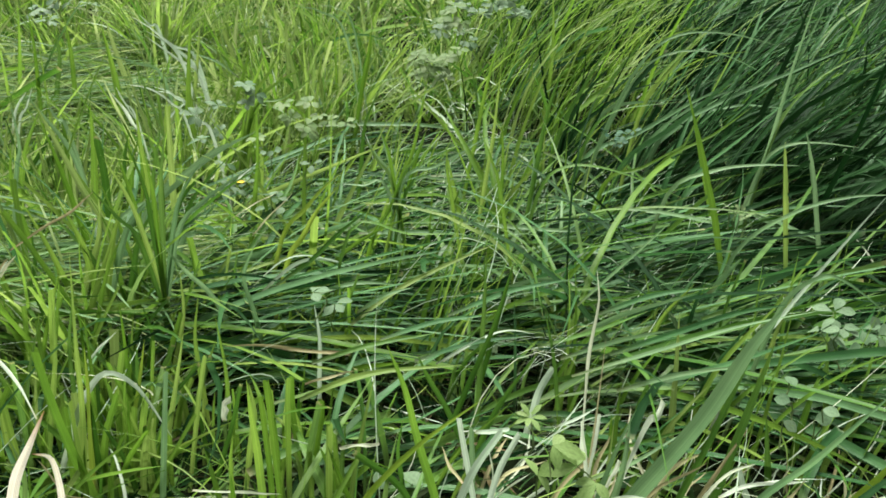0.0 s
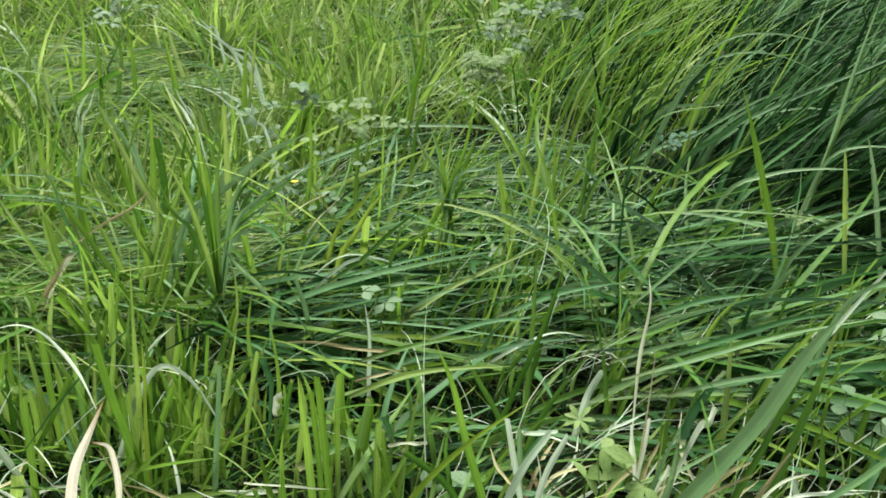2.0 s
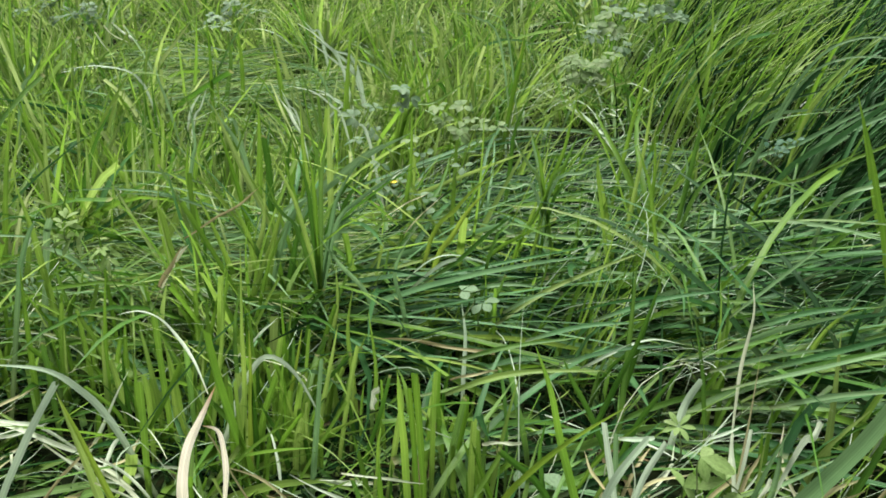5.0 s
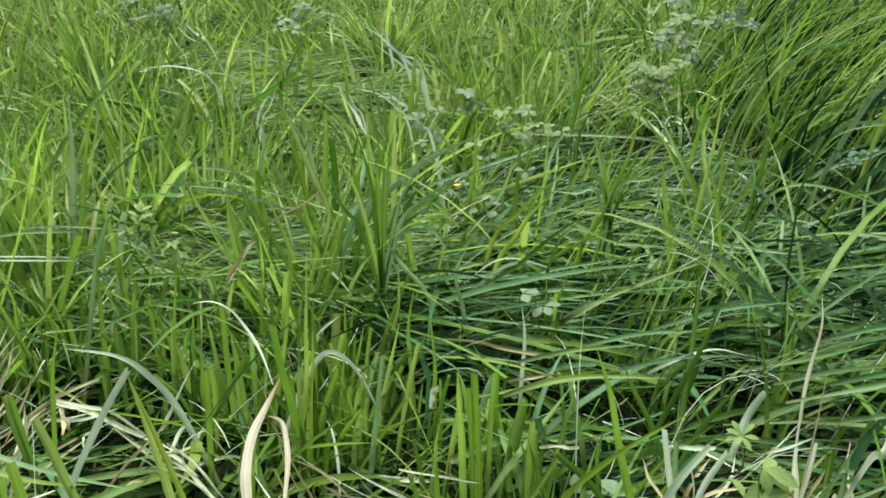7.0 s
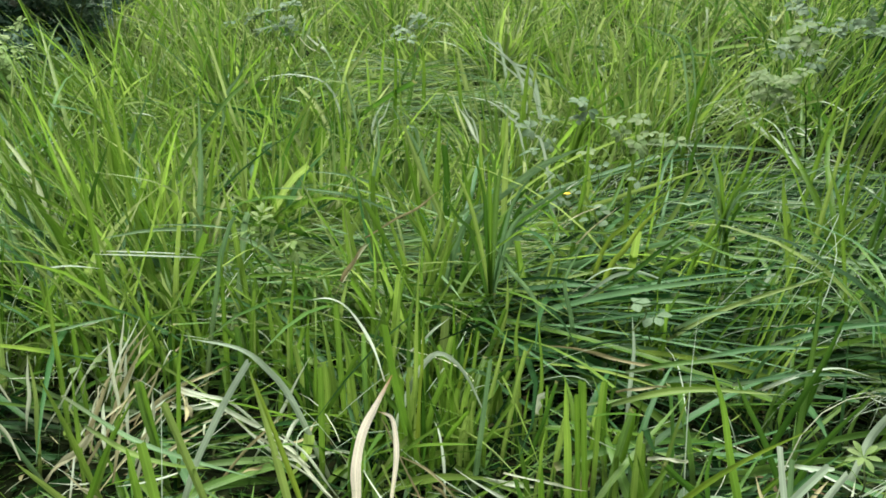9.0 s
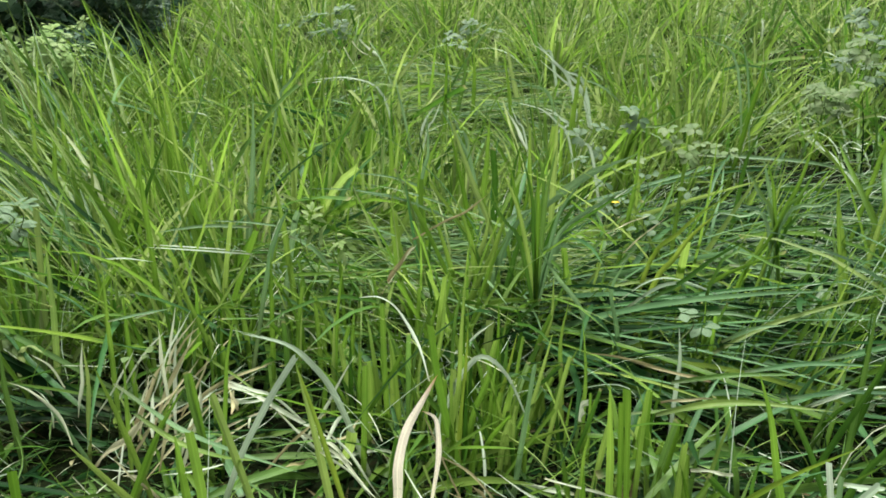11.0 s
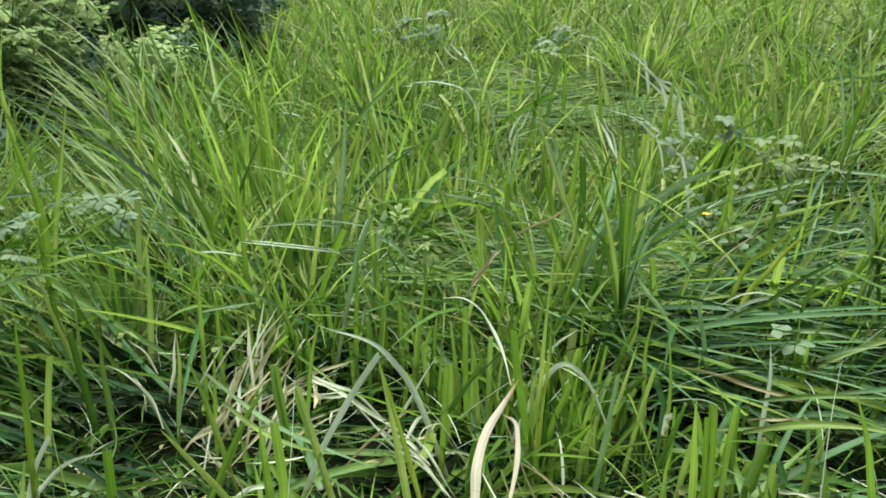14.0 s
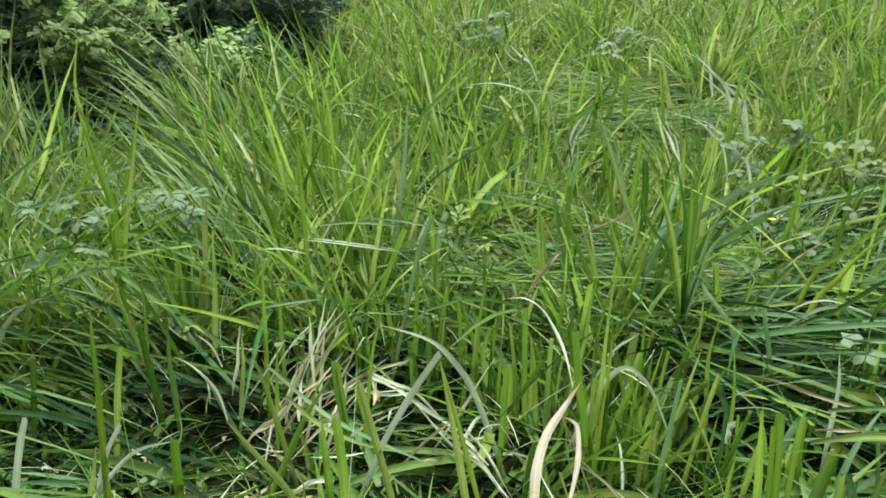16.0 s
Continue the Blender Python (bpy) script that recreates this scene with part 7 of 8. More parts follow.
blade(tuft, m_brown, 0.0027, (-0.260, 0.530, 0.073), (-0.272, 0.525, 0.107), (-0.283, 0.520, 0.140), (-0.289, 0.517, 0.155), loose=1)
blade(tuft, m_straw, 0.0030, (-0.399, 0.528, 0.089), (-0.376, 0.543, 0.063), (-0.361, 0.552, 0.037), loose=1)
tuft = clump("dry_grass_tuft", -0.465, 0.851, "bleached dry blade folded over in green grass", "dry grass")
blade(tuft, m_straw, 0.0051, (-0.465, 0.851, 0.098), (-0.459, 0.854, 0.073), (-0.452, 0.858, 0.052), loose=1)
blade(tuft, m_straw, 0.0035, (-0.515, 0.879, 0.121), (-0.494, 0.890, 0.117), (-0.456, 0.909, 0.087), (-0.417, 0.927, 0.056), (-0.354, 0.951, 0.009), loose=1)
blade(tuft, m_straw, 0.0038, (-0.376, 0.766, 0.087), (-0.353, 0.776, 0.111), (-0.332, 0.784, 0.131), loose=1)
blade(tuft, m_brown, 0.0086, (-0.524, 0.874, 0.102), (-0.506, 0.884, 0.140), (-0.484, 0.896, 0.170), loose=1)
tuft = clump("dry_grass_tuft", -0.414, 0.561, "bleached dry blade folded over in green grass", "dry grass")
blade(tuft, m_straw, 0.0032, (-0.414, 0.561, 0.090), (-0.398, 0.572, 0.066), (-0.382, 0.582, 0.032), (-0.372, 0.588, 0.011), loose=1)
tuft = clump("dry_grass_tuft", -0.695, 0.656, "tangled clump of bleached dead straw and leaves", "dry grass")
blade(tuft, m_straw, 0.0041, (-0.695, 0.656, 0.050), (-0.690, 0.660, 0.095), (-0.684, 0.666, 0.136), loose=1)
blade(tuft, m_brown, 0.0040, (-0.683, 0.628, 0.048), (-0.667, 0.643, 0.098), (-0.647, 0.661, 0.131), loose=1)
blade(tuft, m_straw, 0.0032, (-0.682, 0.617, 0.046), (-0.668, 0.631, 0.094), (-0.647, 0.650, 0.141), loose=1)
blade(tuft, m_straw, 0.0062, (-0.651, 0.604, 0.044), (-0.651, 0.603, 0.094), (-0.652, 0.602, 0.137), loose=1)
blade(tuft, m_brown, 0.0068, (-0.655, 0.559, 0.040), (-0.642, 0.573, 0.080), (-0.631, 0.583, 0.108), loose=1)
blade(tuft, m_straw, 0.0031, (-0.670, 0.579, 0.042), (-0.664, 0.585, 0.064), (-0.656, 0.593, 0.084), loose=1)
blade(tuft, m_straw, 0.0058, (-0.621, 0.548, 0.038), (-0.620, 0.549, 0.068), (-0.617, 0.553, 0.091), loose=1)
blade(tuft, m_straw, 0.0031, (-0.705, 0.552, 0.042), (-0.686, 0.573, 0.082), (-0.673, 0.587, 0.115), loose=1)
blade(tuft, m_straw, 0.0061, (-0.720, 0.541, 0.043), (-0.715, 0.548, 0.084), (-0.711, 0.552, 0.131), loose=1)
blade(tuft, m_straw, 0.0036, (-0.831, 0.670, 0.049), (-0.814, 0.689, 0.076), (-0.773, 0.730, 0.090), loose=1)
blade(tuft, m_straw, 0.0061, (-0.574, 0.616, 0.083), (-0.553, 0.633, 0.069), (-0.532, 0.649, 0.053), (-0.499, 0.672, 0.008), loose=1)
blade(tuft, m_straw, 0.0031, (-0.592, 0.630, 0.048), (-0.577, 0.642, 0.049), (-0.559, 0.656, 0.050), loose=1)
blade(tuft, m_brown, 0.0068, (-0.568, 0.623, 0.046), (-0.571, 0.621, 0.058), (-0.572, 0.620, 0.071), loose=1)
blade(tuft, m_brown, 0.0041, (-0.697, 0.653, 0.051), (-0.681, 0.669, 0.087), (-0.663, 0.685, 0.108), loose=1)
blade(tuft, m_straw, 0.0024, (-0.679, 0.649, 0.050), (-0.667, 0.660, 0.086), (-0.659, 0.667, 0.115), loose=1)
tuft = clump("dry_grass_tuft", -0.644, 0.501, "tangled clump of bleached dead straw and leaves", "dry grass")
blade(tuft, m_brown, 0.0079, (-0.644, 0.501, 0.035), (-0.630, 0.516, 0.051), (-0.617, 0.530, 0.067), loose=1)
blade(tuft, m_grey, 0.0053, (-0.623, 0.476, 0.034), (-0.636, 0.461, 0.082), (-0.646, 0.448, 0.122), (-0.660, 0.430, 0.148), loose=1)
blade(tuft, m_straw, 0.0070, (-0.534, 0.448, 0.035), (-0.522, 0.461, 0.043), (-0.506, 0.476, 0.044), loose=1)
blade(tuft, m_brown, 0.0042, (-0.639, 0.482, 0.033), (-0.627, 0.496, 0.051), (-0.611, 0.513, 0.056), loose=1)
blade(tuft, m_straw, 0.0021, (-0.626, 0.448, 0.048), (-0.616, 0.460, 0.019), (-0.610, 0.467, -0.010), loose=1)
blade(tuft, m_straw, 0.0021, (-0.632, 0.484, 0.035), (-0.609, 0.509, 0.024), (-0.601, 0.518, 0.036), loose=1)
tuft = clump("grass_tuft", -0.493, 1.507, "tall yellow-green blades of the upright mop", "grass")
blade(tuft, m_fresh, 0.0142, (-0.493, 1.507, 0.124), (-0.499, 1.506, 0.186), (-0.495, 1.507, 0.231), blunt=1)
tuft = clump("grass_tuft", -1.262, 1.139, "tall yellow-green blades of the upright mop", "grass")
blade(tuft, m_far, 0.0110, (-1.262, 1.139, 0.134), (-1.247, 1.154, 0.205), (-1.249, 1.152, 0.278))
tuft = clump("grass_tuft", -0.484, 1.077, "tall yellow-green blades of the upright mop", "grass")
blade(tuft, m_fresh, 0.0108, (-0.484, 1.077, 0.140), (-0.496, 1.071, 0.210), (-0.515, 1.063, 0.301))
blade(tuft, m_green, 0.0119, (-0.460, 1.108, 0.142), (-0.459, 1.108, 0.212), (-0.463, 1.107, 0.263), blunt=1)
blade(tuft, m_fresh, 0.0101, (-0.444, 1.140, 0.144), (-0.435, 1.143, 0.205), (-0.434, 1.143, 0.257))
tuft = clump("grass_tuft", -0.407, 0.952, "fresh vivid tuft with broad arching blades", "grass")
blade(tuft, m_fresh, 0.0115, (-0.407, 0.952, 0.116), (-0.397, 0.957, 0.167), (-0.381, 0.963, 0.216))
blade(tuft, m_fresh, 0.0106, (-0.421, 0.947, 0.117), (-0.428, 0.944, 0.168), (-0.446, 0.936, 0.226))
blade(tuft, m_fresh, 0.0097, (-0.397, 0.965, 0.117), (-0.403, 0.963, 0.180), (-0.422, 0.955, 0.234))
blade(tuft, m_green, 0.0097, (-0.381, 0.963, 0.115), (-0.369, 0.967, 0.166), (-0.344, 0.976, 0.212))
blade(tuft, m_fresh, 0.0106, (-0.432, 0.951, 0.118), (-0.413, 0.959, 0.173), (-0.408, 0.961, 0.226))
blade(tuft, m_green, 0.0089, (-0.376, 0.973, 0.116), (-0.354, 0.981, 0.163), (-0.318, 0.992, 0.217))
blade(tuft, m_grey, 0.0082, (-0.361, 0.999, 0.117), (-0.339, 1.007, 0.157), (-0.288, 1.021, 0.196))
blade(tuft, m_fresh, 0.0088, (-0.453, 0.942, 0.119), (-0.465, 0.936, 0.167), (-0.482, 0.928, 0.222))
tuft = clump("grass_tuft", -0.811, 0.759, "pale thin blade lying across green grass", "grass")
blade(tuft, m_pale, 0.0035, (-0.811, 0.759, 0.167), (-0.759, 0.808, 0.155), (-0.711, 0.849, 0.144), loose=1)
blade(tuft, m_pale, 0.0040, (-0.813, 0.681, 0.169), (-0.793, 0.703, 0.167), (-0.770, 0.727, 0.158), loose=1)
tuft = clump("grass_tuft", -0.679, 0.823, "pale thin blade lying across green grass", "grass")
blade(tuft, m_far, 0.0057, (-0.679, 0.823, 0.183), (-0.695, 0.810, 0.228), (-0.723, 0.786, 0.258), (-0.776, 0.737, 0.278), loose=1)
blade(tuft, m_grey, 0.0042, (-0.638, 0.849, 0.186), (-0.686, 0.813, 0.198), (-0.729, 0.777, 0.204), loose=1)
tuft = clump("grass_tuft", -1.097, 1.235, "pale thin blade lying across green grass", "grass")
blade(tuft, m_straw, 0.0050, (-1.097, 1.235, 0.195), (-1.095, 1.237, 0.154), (-1.093, 1.239, 0.103), loose=1)
tuft = clump("grass_tuft", -0.670, 0.553, "pale thin blade lying across green grass", "grass")
blade(tuft, m_grey, 0.0047, (-0.670, 0.553, 0.160), (-0.649, 0.576, 0.163), (-0.626, 0.599, 0.165), loose=1)
tuft = clump("grass_tuft", -1.313, 1.424, "pale thin blade lying across green grass", "grass")
blade(tuft, m_pale, 0.0058, (-1.313, 1.424, 0.222), (-1.288, 1.446, 0.215), (-1.276, 1.456, 0.204), loose=1)
tuft = clump("grass_tuft", -1.210, 1.771, "pale thin blade lying across green grass", "grass")
blade(tuft, m_grey, 0.0132, (-1.210, 1.771, 0.227), (-1.167, 1.799, 0.266), (-1.108, 1.835, 0.270), loose=1)
tuft = clump("grass_tuft", -0.078, 1.359, "blades spreading like a star from pressed grass", "grass")
blade(tuft, m_grey, 0.0098, (-0.078, 1.359, 0.136), (-0.092, 1.358, 0.182), (-0.106, 1.357, 0.234))
blade(tuft, m_fresh, 0.0097, (-0.072, 1.367, 0.134), (-0.050, 1.368, 0.192), (-0.027, 1.369, 0.307))
blade(tuft, m_grey, 0.0088, (-0.084, 1.367, 0.136), (-0.107, 1.365, 0.173), (-0.132, 1.364, 0.210))
blade(tuft, m_fresh, 0.0088, (-0.057, 1.392, 0.132), (-0.044, 1.392, 0.173), (-0.032, 1.392, 0.206))
blade(tuft, m_grey, 0.0097, (-0.022, 1.413, 0.133), (0.083, 1.409, 0.137), (0.126, 1.406, 0.124), (0.163, 1.402, 0.104), loose=1)
blade(tuft, m_green, 0.0101, (-0.142, 1.407, 0.144), (-0.133, 1.408, 0.222), (-0.105, 1.410, 0.288))
blade(tuft, m_grey, 0.0077, (-0.013, 1.409, 0.132), (0.028, 1.408, 0.174), (0.076, 1.406, 0.205), loose=1)
tuft = clump("grass_tuft", 0.065, 1.406, "blades spreading like a star from pressed grass", "grass")
blade(tuft, m_fresh, 0.0098, (0.065, 1.406, 0.140), (0.018, 1.408, 0.199), (-0.073, 1.407, 0.306))
blade(tuft, m_grey, 0.0082, (0.147, 1.359, 0.129), (0.149, 1.359, 0.175), (0.136, 1.361, 0.218))
tuft = clump("grass_tuft", -0.272, 1.677, "blades spreading like a star from pressed grass", "grass")
blade(tuft, m_grey, 0.0118, (-0.272, 1.677, 0.166), (-0.118, 1.693, 0.168), (-0.011, 1.697, 0.162), (0.107, 1.692, 0.134), loose=1)
tuft = clump("grass_tuft", 0.026, 1.208, "blades spreading like a star from pressed grass", "grass")
blade(tuft, m_fresh, 0.0096, (0.026, 1.208, 0.115), (0.015, 1.208, 0.169), (0.002, 1.208, 0.227))
blade(tuft, m_grey, 0.0102, (0.077, 1.197, 0.115), (0.149, 1.190, 0.111), (0.195, 1.183, 0.110), loose=1)
blade(tuft, m_fresh, 0.0088, (0.087, 1.265, 0.116), (0.091, 1.264, 0.185), (0.087, 1.265, 0.259))
tuft = clump("grass_tuft", -0.121, 1.152, "blades spreading like a star from pressed grass", "grass")
blade(tuft, m_grey, 0.0104, (-0.121, 1.152, 0.115), (-0.044, 1.156, 0.116), (0.033, 1.156, 0.113), loose=1)
tuft = clump("grass_tuft", -0.188, 1.945, "blades spreading like a star from pressed grass", "grass")
blade(tuft, m_fresh, 0.0136, (-0.188, 1.945, 0.195), (-0.174, 1.946, 0.259), (-0.163, 1.947, 0.306))


def grass_tuft(x, y, count, height, mats, label, lean=0.0, fan=0.5, cut=0.5):
    """A tuft of separate leaves that fan out from one foot."""
    root = clump("grass_tuft", x, y, label, "grass")
    g = float(ground_z(x, y)) - 0.003
    side = rng.uniform(0, tau)
    for k in range(count):
        a_ = side + rng.normal(0, 1.6)
        h = height * rng.uniform(0.55, 1.1)
        out = h * abs(rng.normal(0, fan)) * 0.6
        p0 = np.array([x + rng.normal(0, 0.012), y + rng.normal(0, 0.012), g])
        tip = p0 + np.array([cos(a_) * out + lean * h, sin(a_) * out, h])
        mid = p0 + (tip - p0) * np.array([0.36, 0.36, 0.58])
        blade(root, mats[k % len(mats)], rng.uniform(0.004, 0.0078), tuple(p0), tuple(mid), tuple(tip), blunt=int(rng.uniform() < cut))
    return root


for k in range(46):
    for _ in range(30):
        th_, r_ = rng.uniform(7, 60), math.sqrt(rng.uniform(0.52 ** 2, 1.08 ** 2))
        px_, py_ = -sin(radians(th_)) * r_, cos(radians(th_)) * r_
        if trodden(np.array([px_]), np.array([py_]))[0] < 0.3 and patch(px_, py_, 0.10, 9) > 0.25:
            break
    grass_tuft(px_, py_, int(rng.integers(6, 11)), rng.uniform(0.09, 0.15) * (0.7 + 0.5 * smooth(0.55, 1.0, r_)), (m_fresh, m_fresh, m_green),
               "upright tuft of bright green blades, some mown off square", lean=0.25 * (0.5 - smooth(10, 55, th_)))
for k in range(16):
    th_, r_ = rng.uniform(-27, 8), rng.uniform(0.58, 1.1)
    grass_tuft(-sin(radians(th_)) * r_, cos(radians(th_)) * r_, int(rng.integers(3, 6)), rng.uniform(0.12, 0.19), (m_green, m_fresh, m_blue),
               "few green blades rising through pressed-down grass", lean=0.45, cut=0.15)


def straw_tangle(x, y, count, az, fan, length, label):
    """A matted bundle of dead leaves, all leaning about the same way."""
    root = clump("dry_grass_tuft", x, y, label, "dry grass")
    for _ in range(count):
        a_ = radians(az + rng.normal(0, fan))
        e_ = radians(rng.uniform(15, 65))
        L_ = length * rng.uniform(0.5, 1.1)
        p0 = np.array([x + rng.normal(0, 0.03), y + rng.normal(0, 0.03), 0])
        p0[2] = float(ground_z(p0[0], p0[1])) + rng.uniform(0, 0.03)
        d = np.array([-sin(a_) * cos(e_), cos(a_) * cos(e_), sin(e_)])
        sag = np.array([rng.normal(0, 0.005), rng.normal(0, 0.005), 0.006 + rng.normal(0, 0.005)])
        blade(root, m_straw if rng.uniform() < 0.35 else m_brown, rng.uniform(0.0024, 0.0062), tuple(p0), tuple(p0 + d * L_ * 0.55 + sag), tuple(p0 + d * L_), loose=1)
    return root


straw_tangle(-0.655, 0.585, 17, -40, 40, 0.13, "dense tangle of bleached dead straw leaning over")
straw_tangle(-0.60, 0.50, 6, 60, 70, 0.10, "flat mat of dead straw on dark soil")
straw_tangle(-0.50, 0.60, 6, -110, 45, 0.12, "scattered bleached straw lying between stems")
straw_tangle(0.02, 0.60, 12, -70, 60, 0.09, "short dead stubble among pressed grass")
straw_tangle(0.30, 0.56, 16, -80, 50, 0.10, "pale dead straw beneath broad green blades")
straw_tangle(-0.20, 0.58, 8, 90, 40, 0.11, "straw lying flat under cut blades")

straw_tangle(0.21, 0.61, 14, -80, 40, 0.10, "thin pale straw lying on dark soil between blades")
straw_tangle(0.38, 0.60, 12, -70, 60, 0.10, "thin pale straw lying on dark soil between blades")
straw_tangle(0.10, 0.62, 12, -75, 35, 0.11, "pale straw pressed flat among cut stems")

# ---------------------------------------------------------------- weeds and shrubs
def leaflet(length, width, az, rise, droop=0.25, tooth=0.0, blunt=1.0, rows=7, off=0.06):
    """One leaflet that starts at the origin and points along az, folded on its midrib."""
    u = np.linspace(0, 1, rows)
    w = np.sin(np.pi * np.clip(u, 0, 1) ** (1.25 * blunt)) ** 0.75 * width / 2
    if tooth:
        w = w * (1 + tooth * np.where(np.arange(rows) % 2, 1, -1))
    w[0] = width * 0.04
    w[-1] = width * 0.06
    d = off * length + u * length
    z = np.sin(rise) * d - droop * length * u ** 2
    d = np.cos(rise) * d
    V = []
    for k in range(rows):
        for j, q in ((-1, 0.10), (0, 0.0), (1, 0.10)):
            V.append((d[k], j * w[k], z[k] + q * 2 * w[k]))
    V = np.array(V)
    c_, s_ = cos(az), sin(az)
    V = np.stack([V[:, 0] * c_ - V[:, 1] * s_, V[:, 0] * s_ + V[:, 1] * c_, V[:, 2]], 1)
    F = [(3 * k + j, 3 * k + j + 1, 3 * k + j + 4, 3 * k + j + 3) for k in range(rows - 1) for j in range(2)]
    uv = np.stack([np.tile([0, 0.5, 1], rows), np.repeat(u, 3)], 1)
    return V, F, uv


def join_parts(parts):
    V, F, W, o = [], [], [], 0
    for v, f, w in parts:
        V.append(v)
        F += [tuple(a + o for a in q) for q in f]
        W.append(w)
        o += len(v)
    return np.concatenate(V), F, np.concatenate(W)


def leaf_shape(style):
    """Leaf of unit leaflet length, near the plane z = 0; each one is a little uneven."""
    j = lambda d: rng.normal(0, d)
    if style == "trefoil":
        return join_parts([leaflet(1 + j(0.08), 0.66, radians(a + j(9)), radians(14 + j(12)), droop=0.22, blunt=1.2, rows=9, off=0.1) for a in (0, 88, -88)])
    if style == "lobed":
        turns = [(side + d, 1.0 if d == 0 else 0.88) for side in (0, 84, -84) for d in (0, 25, -25)]
        return join_parts([leaflet(q + j(0.07), 0.46, radians(a + j(5)), radians(9 + j(9)), blunt=1.9, rows=6, off=0.10) for a, q in turns])
    if style == "whorl":
        return join_parts([leaflet(1 + j(0.1), 0.29, radians(a + j(8)), radians(30 + j(10)), droop=0.3, rows=9) for a in (0, 58, 115, 172, 225, 280, 322)])
    if style == "sprig":
        rows = []
        for k, (px_, a) in enumerate(((0.0, 40), (0.0, -50), (0.45, 62), (0.5, -58), (0.9, 30), (0.9, -34), (1.0, 0))):
            v, f, w = leaflet(1 + j(0.12), 0.3, radians(a + j(8)), radians(8 + j(14)), droop=0.25, rows=9)
            rows.append((v + np.array([px_ - 0.6, 0, 0.08 * px_]), f, w))
        return join_parts(rows)
    if style == "ovate":
        return join_parts([leaflet(1, 0.62, 0, radians(4), droop=0.3, tooth=0.05, blunt=0.9, rows=15)])
    if style == "broad":
        return join_parts([leaflet(1 if a == 0 else 0.66, 0.5 if a == 0 else 0.36, radians(a + j(6)), radians(6 + j(10)), droop=0.35, tooth=0.1, blunt=0.95, rows=15, off=0.02) for a in (0, 62, -62)])
    if style == "round":
        return join_parts([leaflet(1, 0.9, 0, radians(6), droop=0.2, blunt=0.8, rows=9)])
    if style == "pinnate":
        rows = []
        for k in range(4):
            for sg in (-1, 1):
                v, f, w = leaflet(0.9, 0.36, radians(62 * sg + j(9)), radians(14 + j(12)), droop=0.3)
                rows.append((v + np.array([0.62 * k - 1.0, 0, 0.05 * k]), f, w))
        v, f, w = leaflet(0.9, 0.38, 0, radians(10))
        rows.append((v + np.array([1.4, 0, 0.2]), f, w))
        return join_parts(rows)
    return join_parts([leaflet(1 if a == 0 else 0.75, 0.5, radians(a + j(8)), radians(10 + j(12)), tooth=0.2, blunt=1.1, rows=13, off=0.1) for a in (0, 52, -52, 112, -112)])


SHAPES = {(k, v): leaf_shape(k) for k in ("trefoil", "lobed", "whorl", "sprig", "broad", "round", "ovate", "pinnate", "serrate") for v in range(4)}
LEAF_DATA = {}


def leaf_object(style, mat, parent, place, size, turn):
    """A leaf; leaves of a kind and material share four meshes."""
    kind_ = int(rng.integers(0, 4))
    key = (style, kind_, mat.name)
    if key not in LEAF_DATA:
        V, F, uv = SHAPES[style, kind_]
        ob = make_mesh("leaf", V, F, uv, mat)
        LEAF_DATA[key] = ob.data
    else:
        ob = new("leaf", LEAF_DATA[key])
    ob.parent = parent
    ob.matrix_basis = Matrix.Translation(place) @ turn @ Matrix.Scale(size, 4)
    return ob


def tube(name, points, r0, r1, mat, parent, sides=6, n=8):
    c = spline(points, n)
    T = np.gradient(c, axis=0)
    T /= np.linalg.norm(T, axis=1)[:, None] + 1e-9
    ref = np.array([0.3, 0.9, 0.2])
    A = np.cross(T, ref)
    A /= np.linalg.norm(A, axis=1)[:, None]
    B = np.cross(T, A)
    r = np.linspace(r0, r1, n + 1)[:, None]
    V = np.stack([c + (A * cos(tau * k / sides) + B * sin(tau * k / sides)) * r for k in range(sides)], 1).reshape(-1, 3)
    F = [(sides * i + k, sides * i + (k + 1) % sides, sides * (i + 1) + (k + 1) % sides, sides * (i + 1) + k) for i in range(n) for k in range(sides)]
    uv = np.stack([np.tile(np.linspace(0, 1, sides), n + 1), np.repeat(np.linspace(0, 1, n + 1), sides)], 1)
    return make_mesh(name, V, F, uv, mat, parent)


def plant(name, style, mat, size, x, y, label, *leaves):
    """A low weed: a petiole and a leaf for every place given."""
    root = clump(name, x, y, label, "weed")
    o = np.array(root.location)
    for p in leaves:
        q = np.array(p) - o
        az = rng.normal(-1.5, 0.6) if style == "ovate" else rng.uniform(0, tau)
        tilt = Euler((rng.normal(0, 0.05 if style in ("whorl", "ovate") else 0.25) + (0.5 if style in ("whorl", "round", "ovate") else 0.3), rng.normal(0, 0.3), 0)).to_matrix().to_4x4()
        turn = tilt @ Matrix.Rotation(az, 4, "Z")
        s_ = size * rng.uniform(0.85, 1.15)
        leaf_object(style, mat, root, q, s_, turn)
        foot = max(q[2] - 0.03, -0.003)
        tube("stem", [(q[0] * 0.9, q[1] * 0.9, foot), (q[0] * 0.95 + rng.normal(0, 0.006), q[1] * 0.95 + rng.normal(0, 0.006), (foot + q[2]) / 2), tuple(q)], 0.0008, 0.0005, m_stem, root)
    return root


plant("clover", "trefoil", m_leaf, 0.0149, -0.116, 0.766, "low clover with bluish-green three-part leaves in pressed grass",
      (-0.126, 0.754, 0.187), (-0.105, 0.758, 0.174))
plant("weed_plant", "whorl", m_leaf_bright, 0.0150, 0.062, 0.526, "pale green weed with a whorl of small oval leaves",
      (0.062, 0.516, 0.193))
